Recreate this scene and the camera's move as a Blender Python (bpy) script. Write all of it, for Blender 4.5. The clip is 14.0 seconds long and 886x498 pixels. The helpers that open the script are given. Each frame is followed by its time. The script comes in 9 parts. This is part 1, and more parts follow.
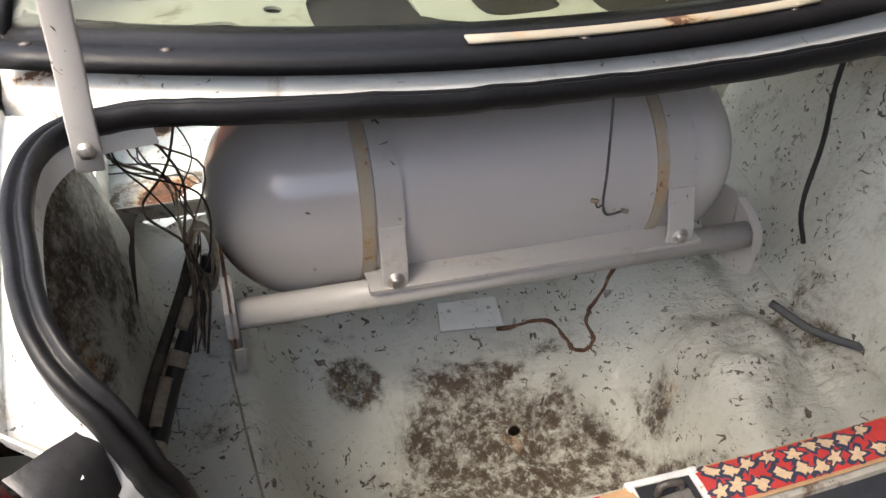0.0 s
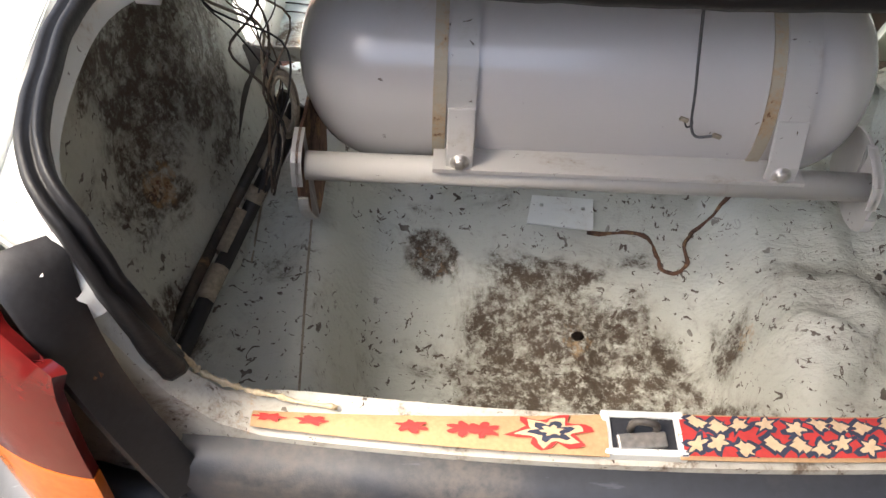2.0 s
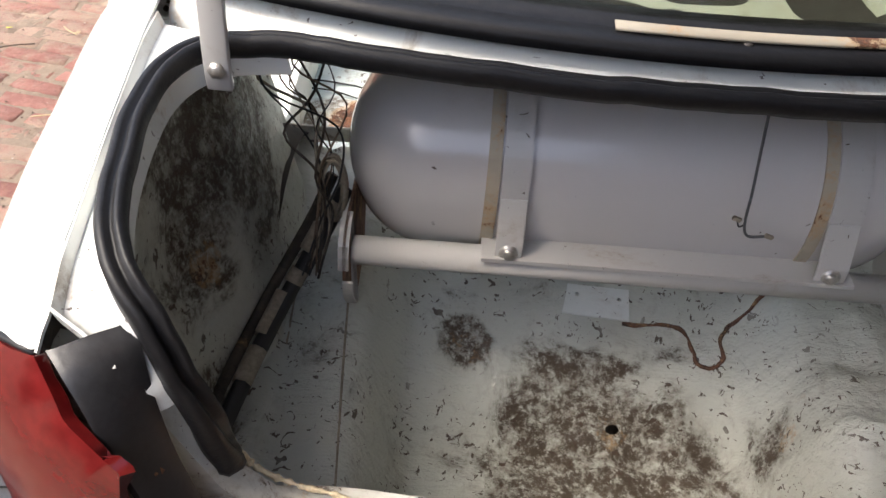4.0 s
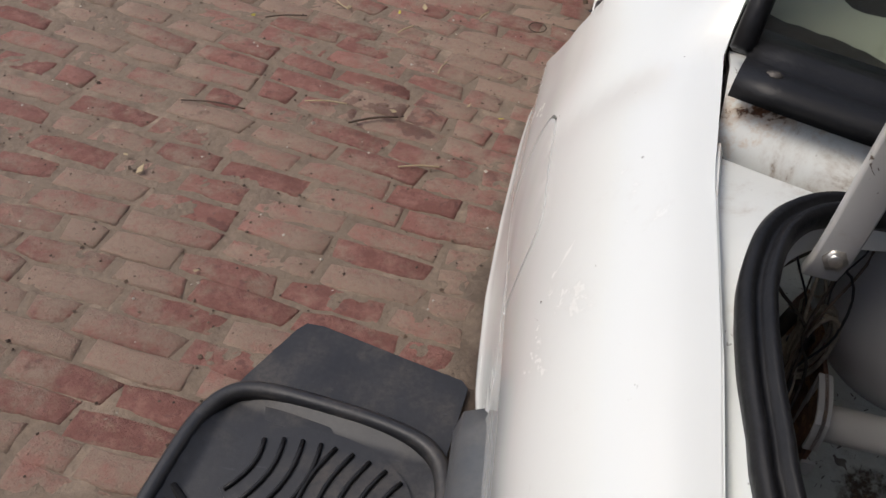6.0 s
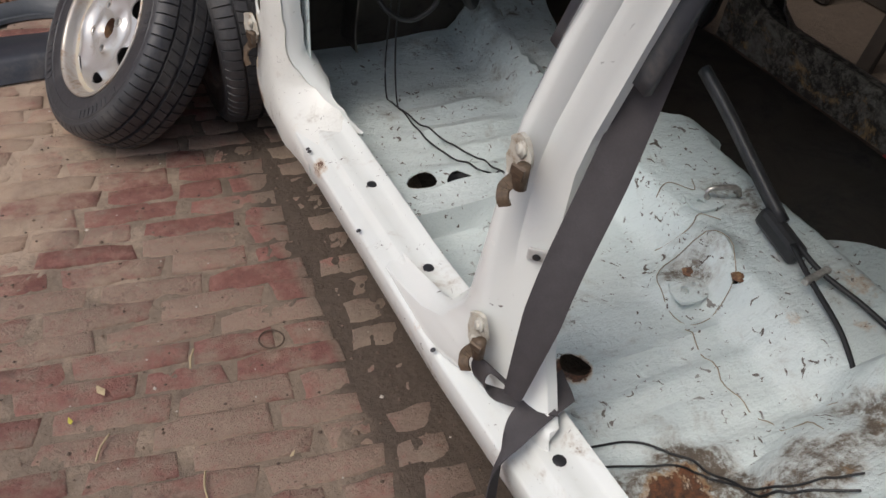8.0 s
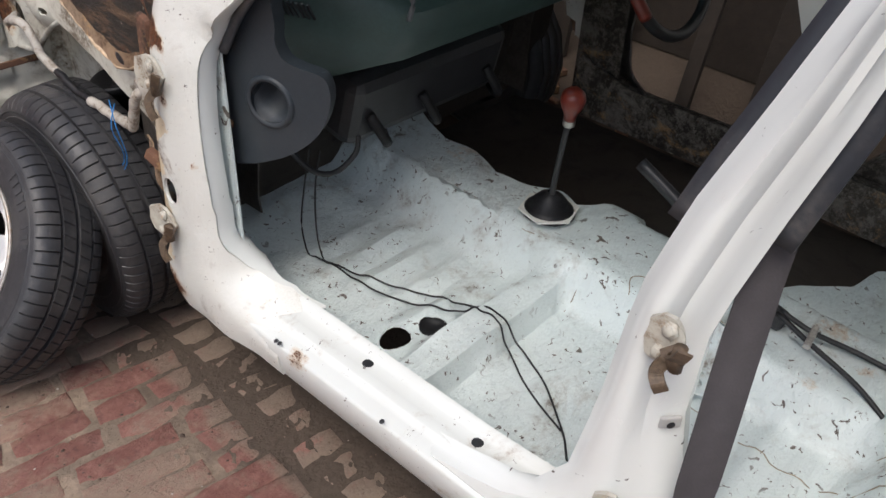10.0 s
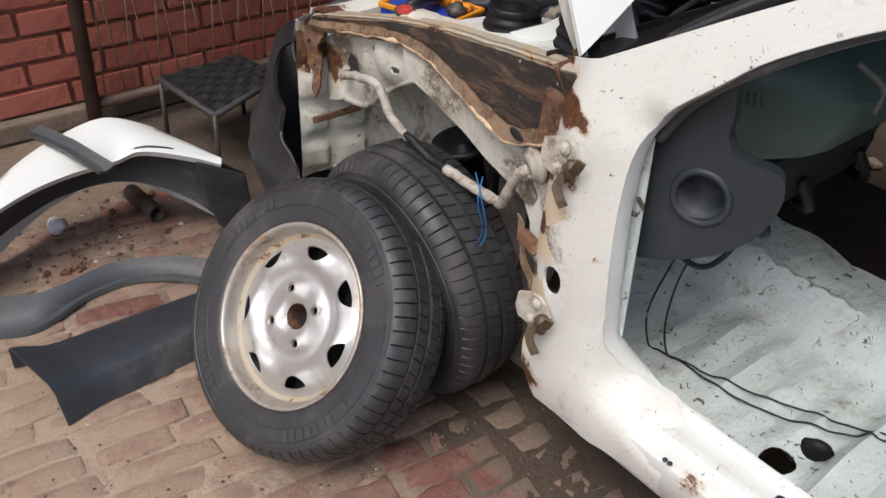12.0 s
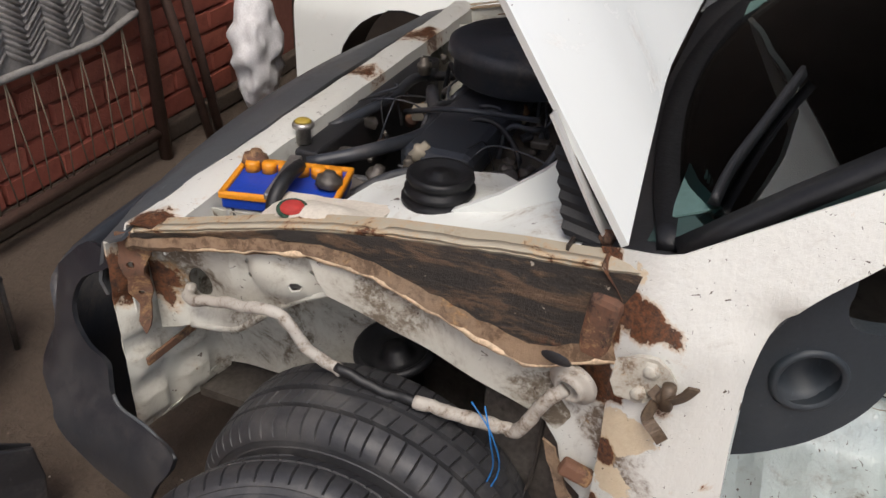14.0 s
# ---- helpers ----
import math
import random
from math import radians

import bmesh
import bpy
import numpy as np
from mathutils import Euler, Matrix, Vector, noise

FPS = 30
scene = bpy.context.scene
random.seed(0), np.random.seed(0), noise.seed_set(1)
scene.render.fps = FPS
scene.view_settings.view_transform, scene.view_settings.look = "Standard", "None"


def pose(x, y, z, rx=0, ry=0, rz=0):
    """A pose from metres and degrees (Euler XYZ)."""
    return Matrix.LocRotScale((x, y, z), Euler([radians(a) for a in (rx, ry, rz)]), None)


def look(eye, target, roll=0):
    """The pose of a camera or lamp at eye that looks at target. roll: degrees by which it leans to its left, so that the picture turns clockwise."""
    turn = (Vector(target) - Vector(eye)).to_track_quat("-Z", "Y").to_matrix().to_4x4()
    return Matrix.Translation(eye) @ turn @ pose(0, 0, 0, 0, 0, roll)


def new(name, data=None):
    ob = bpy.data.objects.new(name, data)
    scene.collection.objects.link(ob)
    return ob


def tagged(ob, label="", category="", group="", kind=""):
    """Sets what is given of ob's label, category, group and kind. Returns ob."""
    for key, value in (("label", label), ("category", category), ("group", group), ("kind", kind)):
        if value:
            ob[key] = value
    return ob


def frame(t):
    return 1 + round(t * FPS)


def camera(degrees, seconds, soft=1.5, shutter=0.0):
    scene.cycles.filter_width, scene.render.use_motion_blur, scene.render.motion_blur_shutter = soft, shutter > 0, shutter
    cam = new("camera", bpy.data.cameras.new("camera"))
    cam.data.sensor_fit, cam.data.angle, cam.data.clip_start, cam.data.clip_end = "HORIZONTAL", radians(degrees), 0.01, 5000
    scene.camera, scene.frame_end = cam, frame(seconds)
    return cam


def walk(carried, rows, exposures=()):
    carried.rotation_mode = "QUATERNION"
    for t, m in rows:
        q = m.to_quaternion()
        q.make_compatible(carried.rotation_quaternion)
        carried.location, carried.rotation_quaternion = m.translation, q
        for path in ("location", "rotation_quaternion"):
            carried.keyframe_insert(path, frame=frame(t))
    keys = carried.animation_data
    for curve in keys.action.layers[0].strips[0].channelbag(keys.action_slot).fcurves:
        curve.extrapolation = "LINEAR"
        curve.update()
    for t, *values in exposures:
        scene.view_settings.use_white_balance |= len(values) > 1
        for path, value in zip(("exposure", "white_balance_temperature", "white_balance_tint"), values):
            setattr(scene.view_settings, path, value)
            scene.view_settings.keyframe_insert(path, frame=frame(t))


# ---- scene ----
cam = camera(54.8, 14.0)
PATH = [
    (0, (-0.382, 0.092, 1.391), (0.129, 1.58, 0.157), 3.5),
    (0.5, (-0.368, 0.146, 1.379), (0.117, 1.474, -0.035), 5.5),
    (1, (-0.282, 0.149, 1.393), (-0.003, 1.482, -0.072), 3.7),
    (1.5, (-0.182, 0.096, 1.405), (-0.08, 1.495, -0.02), 3.5),
    (2, (-0.177, 0.076, 1.407), (-0.177, 1.434, -0.061), 2.3),
    (2.2, (-0.179, 0.073, 1.407), (-0.216, 1.403, -0.086), 1.9),
    (4.3, (-0.296, 0.116, 1.416), (-0.283, 1.607, 0.083), 5.0),
    (4.5, (-0.372, 0.141, 1.419), (-0.391, 1.635, 0.09), 6.0),
    (5, (-0.533, 0.169, 1.402), (-0.618, 1.622, 0.03), 7.5),
    (5.5, (-0.602, 0.203, 1.392), (-0.78, 1.585, -0.043), 6.9),
    (6, (-0.665, 0.361, 1.384), (-0.94, 1.708, -0.069), 4.3),
    (6.5, (-0.734, 0.54, 1.381), (-0.893, 1.864, -0.11), 7.6),
    (7, (-0.937, 0.782, 1.264), (-0.771, 2.03, -0.291), 12.6),
    (7.5, (-1.149, 1.082, 1.322), (-0.585, 2.291, -0.167), 12.8),
    (8, (-1.213, 1.395, 1.364), (-0.441, 2.686, 0.046), 6.8),
    (8.5, (-1.265, 1.633, 1.406), (-0.396, 2.946, 0.173), 4.1),
    (8.7, (-1.288, 1.734, 1.399), (-0.351, 3.013, 0.179), 3.7),
    (10.8, (-1.545, 1.916, 1.421), (-0.226, 2.877, 0.264), 6.0),
    (11, (-1.57, 1.989, 1.422), (-0.251, 2.971, 0.284), 6.1),
    (11.5, (-1.648, 2.151, 1.417), (-0.4, 3.25, 0.305), 5.2),
    (12, (-1.66, 2.324, 1.393), (-0.578, 3.558, 0.251), 3.5),
    (12.5, (-1.59, 2.563, 1.405), (-0.589, 3.844, 0.24), 1.3),
    (13, (-1.573, 2.75, 1.409), (-0.465, 3.972, 0.278), 1.7),
    (13.5, (-1.589, 2.988, 1.412), (-0.22, 3.987, 0.35), 1.8),
    (14, (-1.579, 3.064, 1.423), (0.012, 3.663, 0.37), 2.8),
]
EXPOSURES = [(0, 2.2, 7000, 10), (0.5, 2.45, 7000, 10), (2.2, 2.55, 7000, 10), (4.5, 1.55, 6500, 10), (5, 1.02, 6250, 10), (5.5, 0.76, 6350, 10), (6, 0.36, 6500, 10), (6.5, 0.14, 6600, 10), (7, 0.45, 6550, 10), (7.5, 0.14, 6500, 10), (8, 0.32, 6400, 10), (8.5, 0.5, 6300, 10), (11, 0.6, 6300, 10), (12, 0.62, 6400, 10), (14, 0.56, 6500, 10)]
walk(cam, [(t, look(eye, target, roll)) for t, eye, target, roll in PATH], EXPOSURES)

# ---- light ----
SUN_EL, SUN_AZ = 58.0, 252.0
world = bpy.data.worlds.new("sky")
scene.world = world
world.use_nodes = True
wn = world.node_tree
sky = wn.nodes.new("ShaderNodeTexSky")
sky.sky_type = "NISHITA"
sky.sun_disc = False
sky.sun_elevation, sky.sun_rotation = radians(SUN_EL), radians(SUN_AZ)
sky.air_density, sky.dust_density = 1.0, 4.0
wn.links.new(sky.outputs[0], wn.nodes["Background"].inputs[0])
wn.nodes["Background"].inputs[1].default_value = 0.12
sun = new("sun", bpy.data.lights.new("sun", "SUN"))
sun.data.energy, sun.data.angle, sun.data.color = 1.0, radians(25), (1.0, 0.96, 0.9)
sun.rotation_euler = (radians(90 - SUN_EL), 0, radians(180 - SUN_AZ))

# ---- materials ----


class Mat:
    """A small builder for node materials."""

    def __init__(self, name, rough=0.5, metal=0.0):
        self.m = bpy.data.materials.new(name)
        self.m.use_nodes = True
        self.t = self.m.node_tree
        self.b = self.t.nodes["Principled BSDF"]
        self.b.inputs["Roughness"].default_value = rough
        self.b.inputs["Metallic"].default_value = metal
        self.geo = self.t.nodes.new("ShaderNodeTexCoord").outputs["Object"]

    def node(self, kind, **values):
        n = self.t.nodes.new(kind)
        for key, v in values.items():
            n.inputs[key].default_value = v
        return n

    def link(self, a, b):
        self.t.links.new(a, b)

    def noise(self, scale, detail=4.0, rough=0.55, stretch=None, distort=0.0):
        n = self.node("ShaderNodeTexNoise", Scale=scale, Detail=detail, Roughness=rough, Distortion=distort)
        src = self.geo
        if stretch:
            mp = self.node("ShaderNodeMapping")
            mp.inputs["Scale"].default_value = stretch
            self.link(src, mp.inputs["Vector"])
            src = mp.outputs[0]
        self.link(src, n.inputs["Vector"])
        return n.outputs["Fac"]

    def step(self, fac, lo, hi):
        r = self.t.nodes.new("ShaderNodeMapRange")
        r.interpolation_type = "SMOOTHSTEP"
        r.inputs["From Min"].default_value, r.inputs["From Max"].default_value = lo, hi
        self.link(fac, r.inputs["Value"])
        return r.outputs[0]

    def mul(self, a, b, op="MULTIPLY"):
        n = self.t.nodes.new("ShaderNodeMath")
        n.operation = op
        for i, v in enumerate((a, b)):
            if isinstance(v, (int, float)):
                n.inputs[i].default_value = v
            else:
                self.link(v, n.inputs[i])
        return n.outputs[0]

    def mix(self, fac, a, b):
        n = self.t.nodes.new("ShaderNodeMix")
        n.data_type = "RGBA"
        if isinstance(fac, (int, float)):
            n.inputs[0].default_value = fac
        else:
            self.link(fac, n.inputs[0])
        for i, v in ((6, a), (7, b)):
            if isinstance(v, tuple):
                n.inputs[i].default_value = (*v, 1)
            else:
                self.link(v, n.inputs[i])
        return n.outputs[2]

    def color(self, c):
        if isinstance(c, tuple):
            self.b.inputs["Base Color"].default_value = (*c, 1)
        else:
            self.link(c, self.b.inputs["Base Color"])
        return self

    def rough(self, fac, lo, hi):
        r = self.t.nodes.new("ShaderNodeMapRange")
        r.inputs["To Min"].default_value, r.inputs["To Max"].default_value = lo, hi
        self.link(fac, r.inputs["Value"])
        self.link(r.outputs[0], self.b.inputs["Roughness"])
        return self

    def bump(self, fac, dist=0.002, strength=0.6):
        n = self.node("ShaderNodeBump", Strength=strength, Distance=dist)
        self.link(fac, n.inputs["Height"])
        if self.b.inputs["Normal"].links:
            self.link(self.b.inputs["Normal"].links[0].from_socket, n.inputs["Normal"])
        self.link(n.outputs[0], self.b.inputs["Normal"])
        return self

    def random(self):
        return self.t.nodes.new("ShaderNodeObjectInfo").outputs["Random"]

    def island(self):
        return self.t.nodes.new("ShaderNodeNewGeometry").outputs["Random Per Island"]


def plain(name, c, rough=0.5, metal=0.0, var=0.25, scale=18.0, bump=0.0006):
    """A surface of one colour with two scales of grain and a little relief."""
    m = Mat(name, rough, metal)
    fine, wide = m.noise(scale * 8, 5), m.noise(scale, 3)
    dark, lite = tuple(v * (1 - var) for v in c), tuple(min(1, v * (1 + var)) for v in c)
    m.color(m.mix(m.mul(m.mul(fine, wide), 2.6), dark, lite))
    m.rough(fine, max(0.03, rough - 0.12), min(1, rough + 0.12))
    m.bump(fine, bump)
    return m.m


ORIGIN = Vector((0.03, 2.2, 0.3))  # the car's own origin, from which its painted stains are placed


def stains(m, spots, origin=None):
    """A field that rises round the given places: (x, y, z, radius, strength)."""
    total = None
    for x, y, z, r, k in spots:
        d = m.t.nodes.new("ShaderNodeVectorMath")
        d.operation = "DISTANCE"
        m.link(m.geo, d.inputs[0])
        d.inputs[1].default_value = Vector((x, y, z)) - Vector(origin if origin is not None else ORIGIN)
        f = m.t.nodes.new("ShaderNodeMapRange")
        f.interpolation_type = "SMOOTHSTEP"
        f.inputs["From Min"].default_value, f.inputs["From Max"].default_value = r, r * 0.25
        f.inputs["To Max"].default_value = k
        m.link(d.outputs["Value"], f.inputs["Value"])
        total = f.outputs[0] if total is None else m.mul(total, f.outputs[0], "ADD")
    return total


def paint(name, c, rough=0.3, dirt=0.3, rust=0.0, chips=0.0, dirt_c=(0.16, 0.11, 0.065), scale=7.0, coat=0.3, dust=0.3, spots=(), dirt_spots=(), primer=(), metal=0.0, relief=0.0):
    """Old car paint with a brown veil, grime, chips to dark metal, bare primer and patches of rust."""
    m = Mat(name, rough, metal)
    col = m.mix(m.noise(3.0, 3), tuple(v * 0.93 for v in c), c)
    n1, n2 = m.noise(scale, 9, 0.70, distort=0.5), m.noise(scale * 9, 6, 0.72)
    if dirt_spots:
        n1 = m.mul(n1, stains(m, dirt_spots), "ADD")
    tan = tuple(v * 1.7 + 0.02 for v in dirt_c)
    n3 = m.noise(scale * 3.4, 9, 0.78)
    veil = m.step(n1, 0.61 - dirt * 0.4, 0.82 - dirt * 0.4)
    col = m.mix(m.mul(veil, m.mul(m.step(n2, 0.2, 0.75), 0.8)), col, tan)
    g = m.mul(m.step(n1, 0.70 - dirt * 0.35, 0.80 - dirt * 0.35), m.mul(m.step(n3, 0.41, 0.54), m.step(n2, 0.30, 0.50)))
    col = m.mix(m.mul(g, 0.92), col, dirt_c)
    if dust:
        col = m.mix(m.mul(m.step(m.noise(2.1, 6, 0.65), 0.42, 0.72), dust * 0.4), col, (0.42, 0.37, 0.29))
    if primer:
        f = m.step(m.mul(m.mul(m.noise(scale * 1.5, 9, 0.7), stains(m, primer), "ADD"), m.mul(n2, 0.3), "ADD"), 0.86, 0.89)
        col = m.mix(f, col, m.mix(n2, (0.60, 0.47, 0.30), (0.72, 0.63, 0.47)))
    if rust or spots:
        f = m.noise(scale * 0.8, 9, 0.72, distort=0.6)
        if spots:
            f = m.mul(f, stains(m, spots), "ADD")
        f = m.mul(f, m.mul(n2, 0.35), "ADD")
        lo = 0.975 - 0.35 * rust
        halo = m.step(f, lo - 0.11, lo + 0.03)
        col = m.mix(m.mul(halo, 0.6), col, (0.48, 0.29, 0.13))
        r = m.step(f, lo, lo + 0.045)
        rc = m.mix(m.step(m.mul(n2, m.mul(n3, 0.5), "ADD"), 0.55, 0.95), (0.030, 0.017, 0.012), (0.185, 0.072, 0.030))
        col = m.mix(r, col, rc)
        m.bump(m.mul(r, n2), 0.002, 0.8)
    if chips:
        k = m.mul(m.step(m.noise(scale * 7, 4, 0.55, distort=1.2), 0.72 - chips * 0.045, 0.74 - chips * 0.045), m.step(m.noise(scale * 0.7, 3), 0.36, 0.52))
        col = m.mix(m.mul(k, 0.93), col, m.mix(n2, (0.03, 0.022, 0.018), (0.11, 0.065, 0.04)))
        m.bump(m.mul(k, -1.0), 0.0012)
    m.color(col)
    m.rough(veil, rough, min(1, rough + 0.4))
    m.bump(m.noise(scale * 3, 3), 0.0008, 0.25)
    if relief:
        m.bump(m.noise(9, 6, 0.6, stretch=(0.6, 1.5, 1)), relief, 0.7)
        m.bump(m.noise(75, 6, 0.7), relief * 0.28, 0.6)
    m.b.inputs["Coat Weight"].default_value = coat
    m.b.inputs["Coat Roughness"].default_value = 0.12
    return m.m


M = {}
M["body"] = paint("white_body_paint", (0.78, 0.80, 0.77), 0.24, dirt=0.02, chips=0.12, coat=0.7, dust=0.12, scale=6)
M["body_worn"] = paint("worn_white_paint", (0.72, 0.74, 0.71), 0.36, dirt=0.26, rust=0.18, chips=1.0, scale=10,
                       spots=[(-0.56, 0.95, 0.97, 0.07, 0.26), (-0.50, 0.98, 0.97, 0.05, 0.2), (-0.745, 2.75, 0.31, 0.05, 0.22), (-0.745, 3.0, 0.31, 0.05, 0.2), (-0.745, 2.45, 0.31, 0.03, 0.22), (-0.745, 1.75, 0.31, 0.04, 0.22), (-0.56, 0.6, 0.9, 0.04, 0.22)])
M["edge_paint"] = paint("chipped_loading_edge_paint", (0.50, 0.49, 0.43), 0.45, dirt=0.42, rust=0.28, chips=1.6, scale=14, coat=0.1, dirt_c=(0.10, 0.065, 0.04))
M["floor_white"] = paint("white_floor_paint", (0.64, 0.715, 0.71), 0.30, dirt=0.28, rust=0.05, chips=1.9, relief=0.022, scale=6.5, coat=0.25, dirt_c=(0.10, 0.07, 0.045),
                         spots=[(-0.08, 2.03, 0.30, 0.05, 0.18), (0.02, 1.95, 0.30, 0.07, 0.20), (0.10, 2.05, 0.32, 0.08, 0.16), (0.05, 3.0, 0.35, 0.10, 0.22), (-0.50, 1.83, 0.24, 0.09, 0.34), (-0.56, 1.74, 0.24, 0.07, 0.34), (-0.44, 1.86, 0.24, 0.08, 0.30), (-0.38, 1.80, 0.28, 0.06, 0.36), (-0.33, 1.85, 0.30, 0.05, 0.34),
                                (-0.478, 2.131, 0.23, 0.05, 0.34), (-0.27, 1.73, 0.36, 0.05, 0.24), (-0.20, 1.66, 0.38, 0.07, 0.24), (-0.13, 1.76, 0.36, 0.06, 0.24), (-0.05, 1.70, 0.38, 0.06, 0.22), (0.05, 1.78, 0.36, 0.07, 0.26), (-0.465, 2.145, 0.22, 0.05, 0.3), (-0.48, 2.64, 0.28, 0.04, 0.2)],
                         dirt_spots=[(-0.52, 1.80, 0.24, 0.16, 0.40), (-0.42, 1.86, 0.25, 0.12, 0.34), (-0.30, 1.78, 0.34, 0.12, 0.22), (-0.12, 1.74, 0.37, 0.16, 0.18), (0.10, 1.72, 0.38, 0.2, 0.2), (-0.15, 2.24, 0.27, 0.06, 0.16), (-0.35, 2.35, 0.24, 0.16, 0.06), (0.06, 2.35, 0.33, 0.12, 0.10)])
M["trunk_white"] = paint("dirty_trunk_paint", (0.56, 0.575, 0.515), 0.42, dirt=0.27, rust=0.02, chips=2.3, relief=0.028, scale=9, coat=0.10, dirt_c=(0.052, 0.032, 0.017),
                         spots=[(-0.19, 1.03, 0.37, 0.07, 0.22), (-0.20, 0.97, 0.33, 0.04, 0.24), (0.05, 0.93, 0.27, 0.06, 0.22), (0.30, 0.86, 0.38, 0.05, 0.22), (-0.54, 0.88, 0.64, 0.06, 0.22), (-0.52, 0.94, 0.74, 0.08, 0.18), (0.42, 1.1, 0.6, 0.1, 0.16)],
                         dirt_spots=[(0.06, 0.60, 0.28, 0.36, 0.40), (-0.10, 0.66, 0.26, 0.18, 0.2), (0.22, 0.68, 0.27, 0.16, 0.2), (-0.05, 0.98, 0.30, 0.14, 0.14), (0.04, 0.72, 0.25, 0.26, 0.26), (0.05, 0.88, 0.26, 0.24, 0.20), (-0.12, 0.86, 0.26, 0.16, 0.12), (0.28, 0.88, 0.34, 0.08, 0.22), (-0.20, 1.03, 0.36, 0.06, 0.50), (-0.55, 0.86, 0.66, 0.12, 0.20), (-0.56, 0.93, 0.86, 0.20, 0.22), (-0.53, 1.10, 0.76, 0.20, 0.24), (-0.52, 1.05, 0.60, 0.12, 0.16), (-0.52, 0.95, 0.76, 0.16, 0.18), (-0.50, 1.04, 0.90, 0.12, 0.24), (-0.55, 0.74, 0.50, 0.10, 0.20), (0.55, 1.0, 0.9, 0.14, 0.24), (0.52, 0.9, 0.5, 0.12, 0.12)])
M["post"] = paint("rust_bitten_post_paint", (0.72, 0.72, 0.67), 0.38, dirt=0.16, rust=0.20, chips=1.1, scale=14, coat=0.3, dirt_c=(0.12, 0.08, 0.05), relief=0.008,
                  spots=[(-0.69, 3.168, 0.825, 0.045, 0.40), (-0.70, 3.125, 0.812, 0.045, 0.42), (-0.70, 3.085, 0.805, 0.034, 0.36), (-0.69, 3.178, 0.77, 0.04, 0.52), (-0.685, 3.19, 0.72, 0.05, 0.52), (-0.69, 3.185, 0.68, 0.045, 0.46), (-0.71, 3.148, 0.705, 0.034, 0.42), (-0.715, 3.085, 0.70, 0.030, 0.34), (-0.70, 3.07, 0.775, 0.025, 0.34), (-0.715, 3.145, 0.60, 0.03, 0.36), (-0.72, 3.15, 0.50, 0.03, 0.34), (-0.72, 3.14, 0.40, 0.05, 0.28), (-0.72, 3.12, 0.28, 0.06, 0.32),
                         (-0.72, 3.01, 0.60, 0.025, 0.25), (-0.66, 3.2, 0.85, 0.06, 0.40), (-0.4, 3.9, 0.73, 0.1, 0.16), (0.1, 3.9, 0.73, 0.1, 0.22), (0.4, 3.9, 0.73, 0.12, 0.24), (-0.66, 3.9, 0.72, 0.08, 0.3), (0.72, 2.6, 0.3, 0.6, 0.2)],
                  dirt_spots=[(-0.72, 3.12, 0.58, 0.07, 0.24), (-0.70, 3.16, 0.62, 0.07, 0.30), (-0.72, 3.13, 0.45, 0.07, 0.22), (-0.69, 3.18, 0.80, 0.06, 0.34), (-0.66, 3.22, 0.86, 0.06, 0.3)],
                  primer=[(-0.715, 3.13, 0.645, 0.05, 0.48), (-0.715, 3.10, 0.65, 0.04, 0.42), (-0.69, 3.150, 0.868, 0.03, 0.32), (-0.72, 3.13, 0.56, 0.05, 0.38), (-0.72, 3.12, 0.47, 0.05, 0.34), (-0.72, 3.13, 0.36, 0.05, 0.34)])
M["shelf"] = paint("cream_shelf_paint", (0.50, 0.48, 0.385), 0.45, dirt=0.30, rust=0.12, chips=0.8, scale=9, coat=0.1, dirt_c=(0.10, 0.065, 0.035))
M["hinge_plate"] = paint("pitted_hinge_plate", (0.52, 0.50, 0.43), 0.5, dirt=0.45, rust=0.28, chips=0.6, scale=26, coat=0.1, relief=0.004, dirt_c=(0.15, 0.10, 0.06))
M["well"] = paint("wheel_well_paint", (0.60, 0.59, 0.52), 0.5, dirt=0.42, rust=0.10, chips=1.0, scale=9, coat=0.1, spots=[(-0.69, 3.95, 0.62, 0.10, 0.36), (-0.65, 3.90, 0.60, 0.07, 0.3), (-0.66, 3.9, 0.53, 0.06, 0.26)], dirt_c=(0.12, 0.09, 0.06),
                  dirt_spots=[(-0.64, 3.88, 0.64, 0.10, 0.24), (-0.63, 3.70, 0.55, 0.08, 0.14), (-0.5, 3.7, 0.45, 0.3, 0.06), (-0.66, 3.5, 0.70, 0.10, 0.14), (-0.67, 3.24, 0.62, 0.08, 0.14)])
# mud brown, also colouring the shaded hollow behind the lamps
M["mud"] = paint("mud_and_hollow_shade", (0.060, 0.040, 0.025), 0.5, relief=0.008, dirt=0.78, rust=0.28, chips=0.4, scale=7, coat=0.15, dirt_c=(0.012, 0.010, 0.008), dust=0.2  ,
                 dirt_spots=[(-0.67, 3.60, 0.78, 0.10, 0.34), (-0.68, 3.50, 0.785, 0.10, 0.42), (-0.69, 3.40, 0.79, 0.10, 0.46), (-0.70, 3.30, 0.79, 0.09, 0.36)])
RM = Mat("scraped_muddy_rail", 0.55)
_w, _f, _g = RM.noise(16, 8, 0.72, stretch=(2.5, 0.45, 2.5), distort=0.4), RM.noise(70, 6, 0.75), RM.noise(5, 5, 0.6, stretch=(1.0, 0.7, 1.5))
_c = RM.mix(_f, (0.008, 0.007, 0.006), (0.035, 0.027, 0.020))
_c = RM.mix(RM.mul(RM.step(_w, 0.47, 0.60), 0.85), _c, RM.mix(_f, (0.055, 0.032, 0.018), (0.17, 0.10, 0.055)))
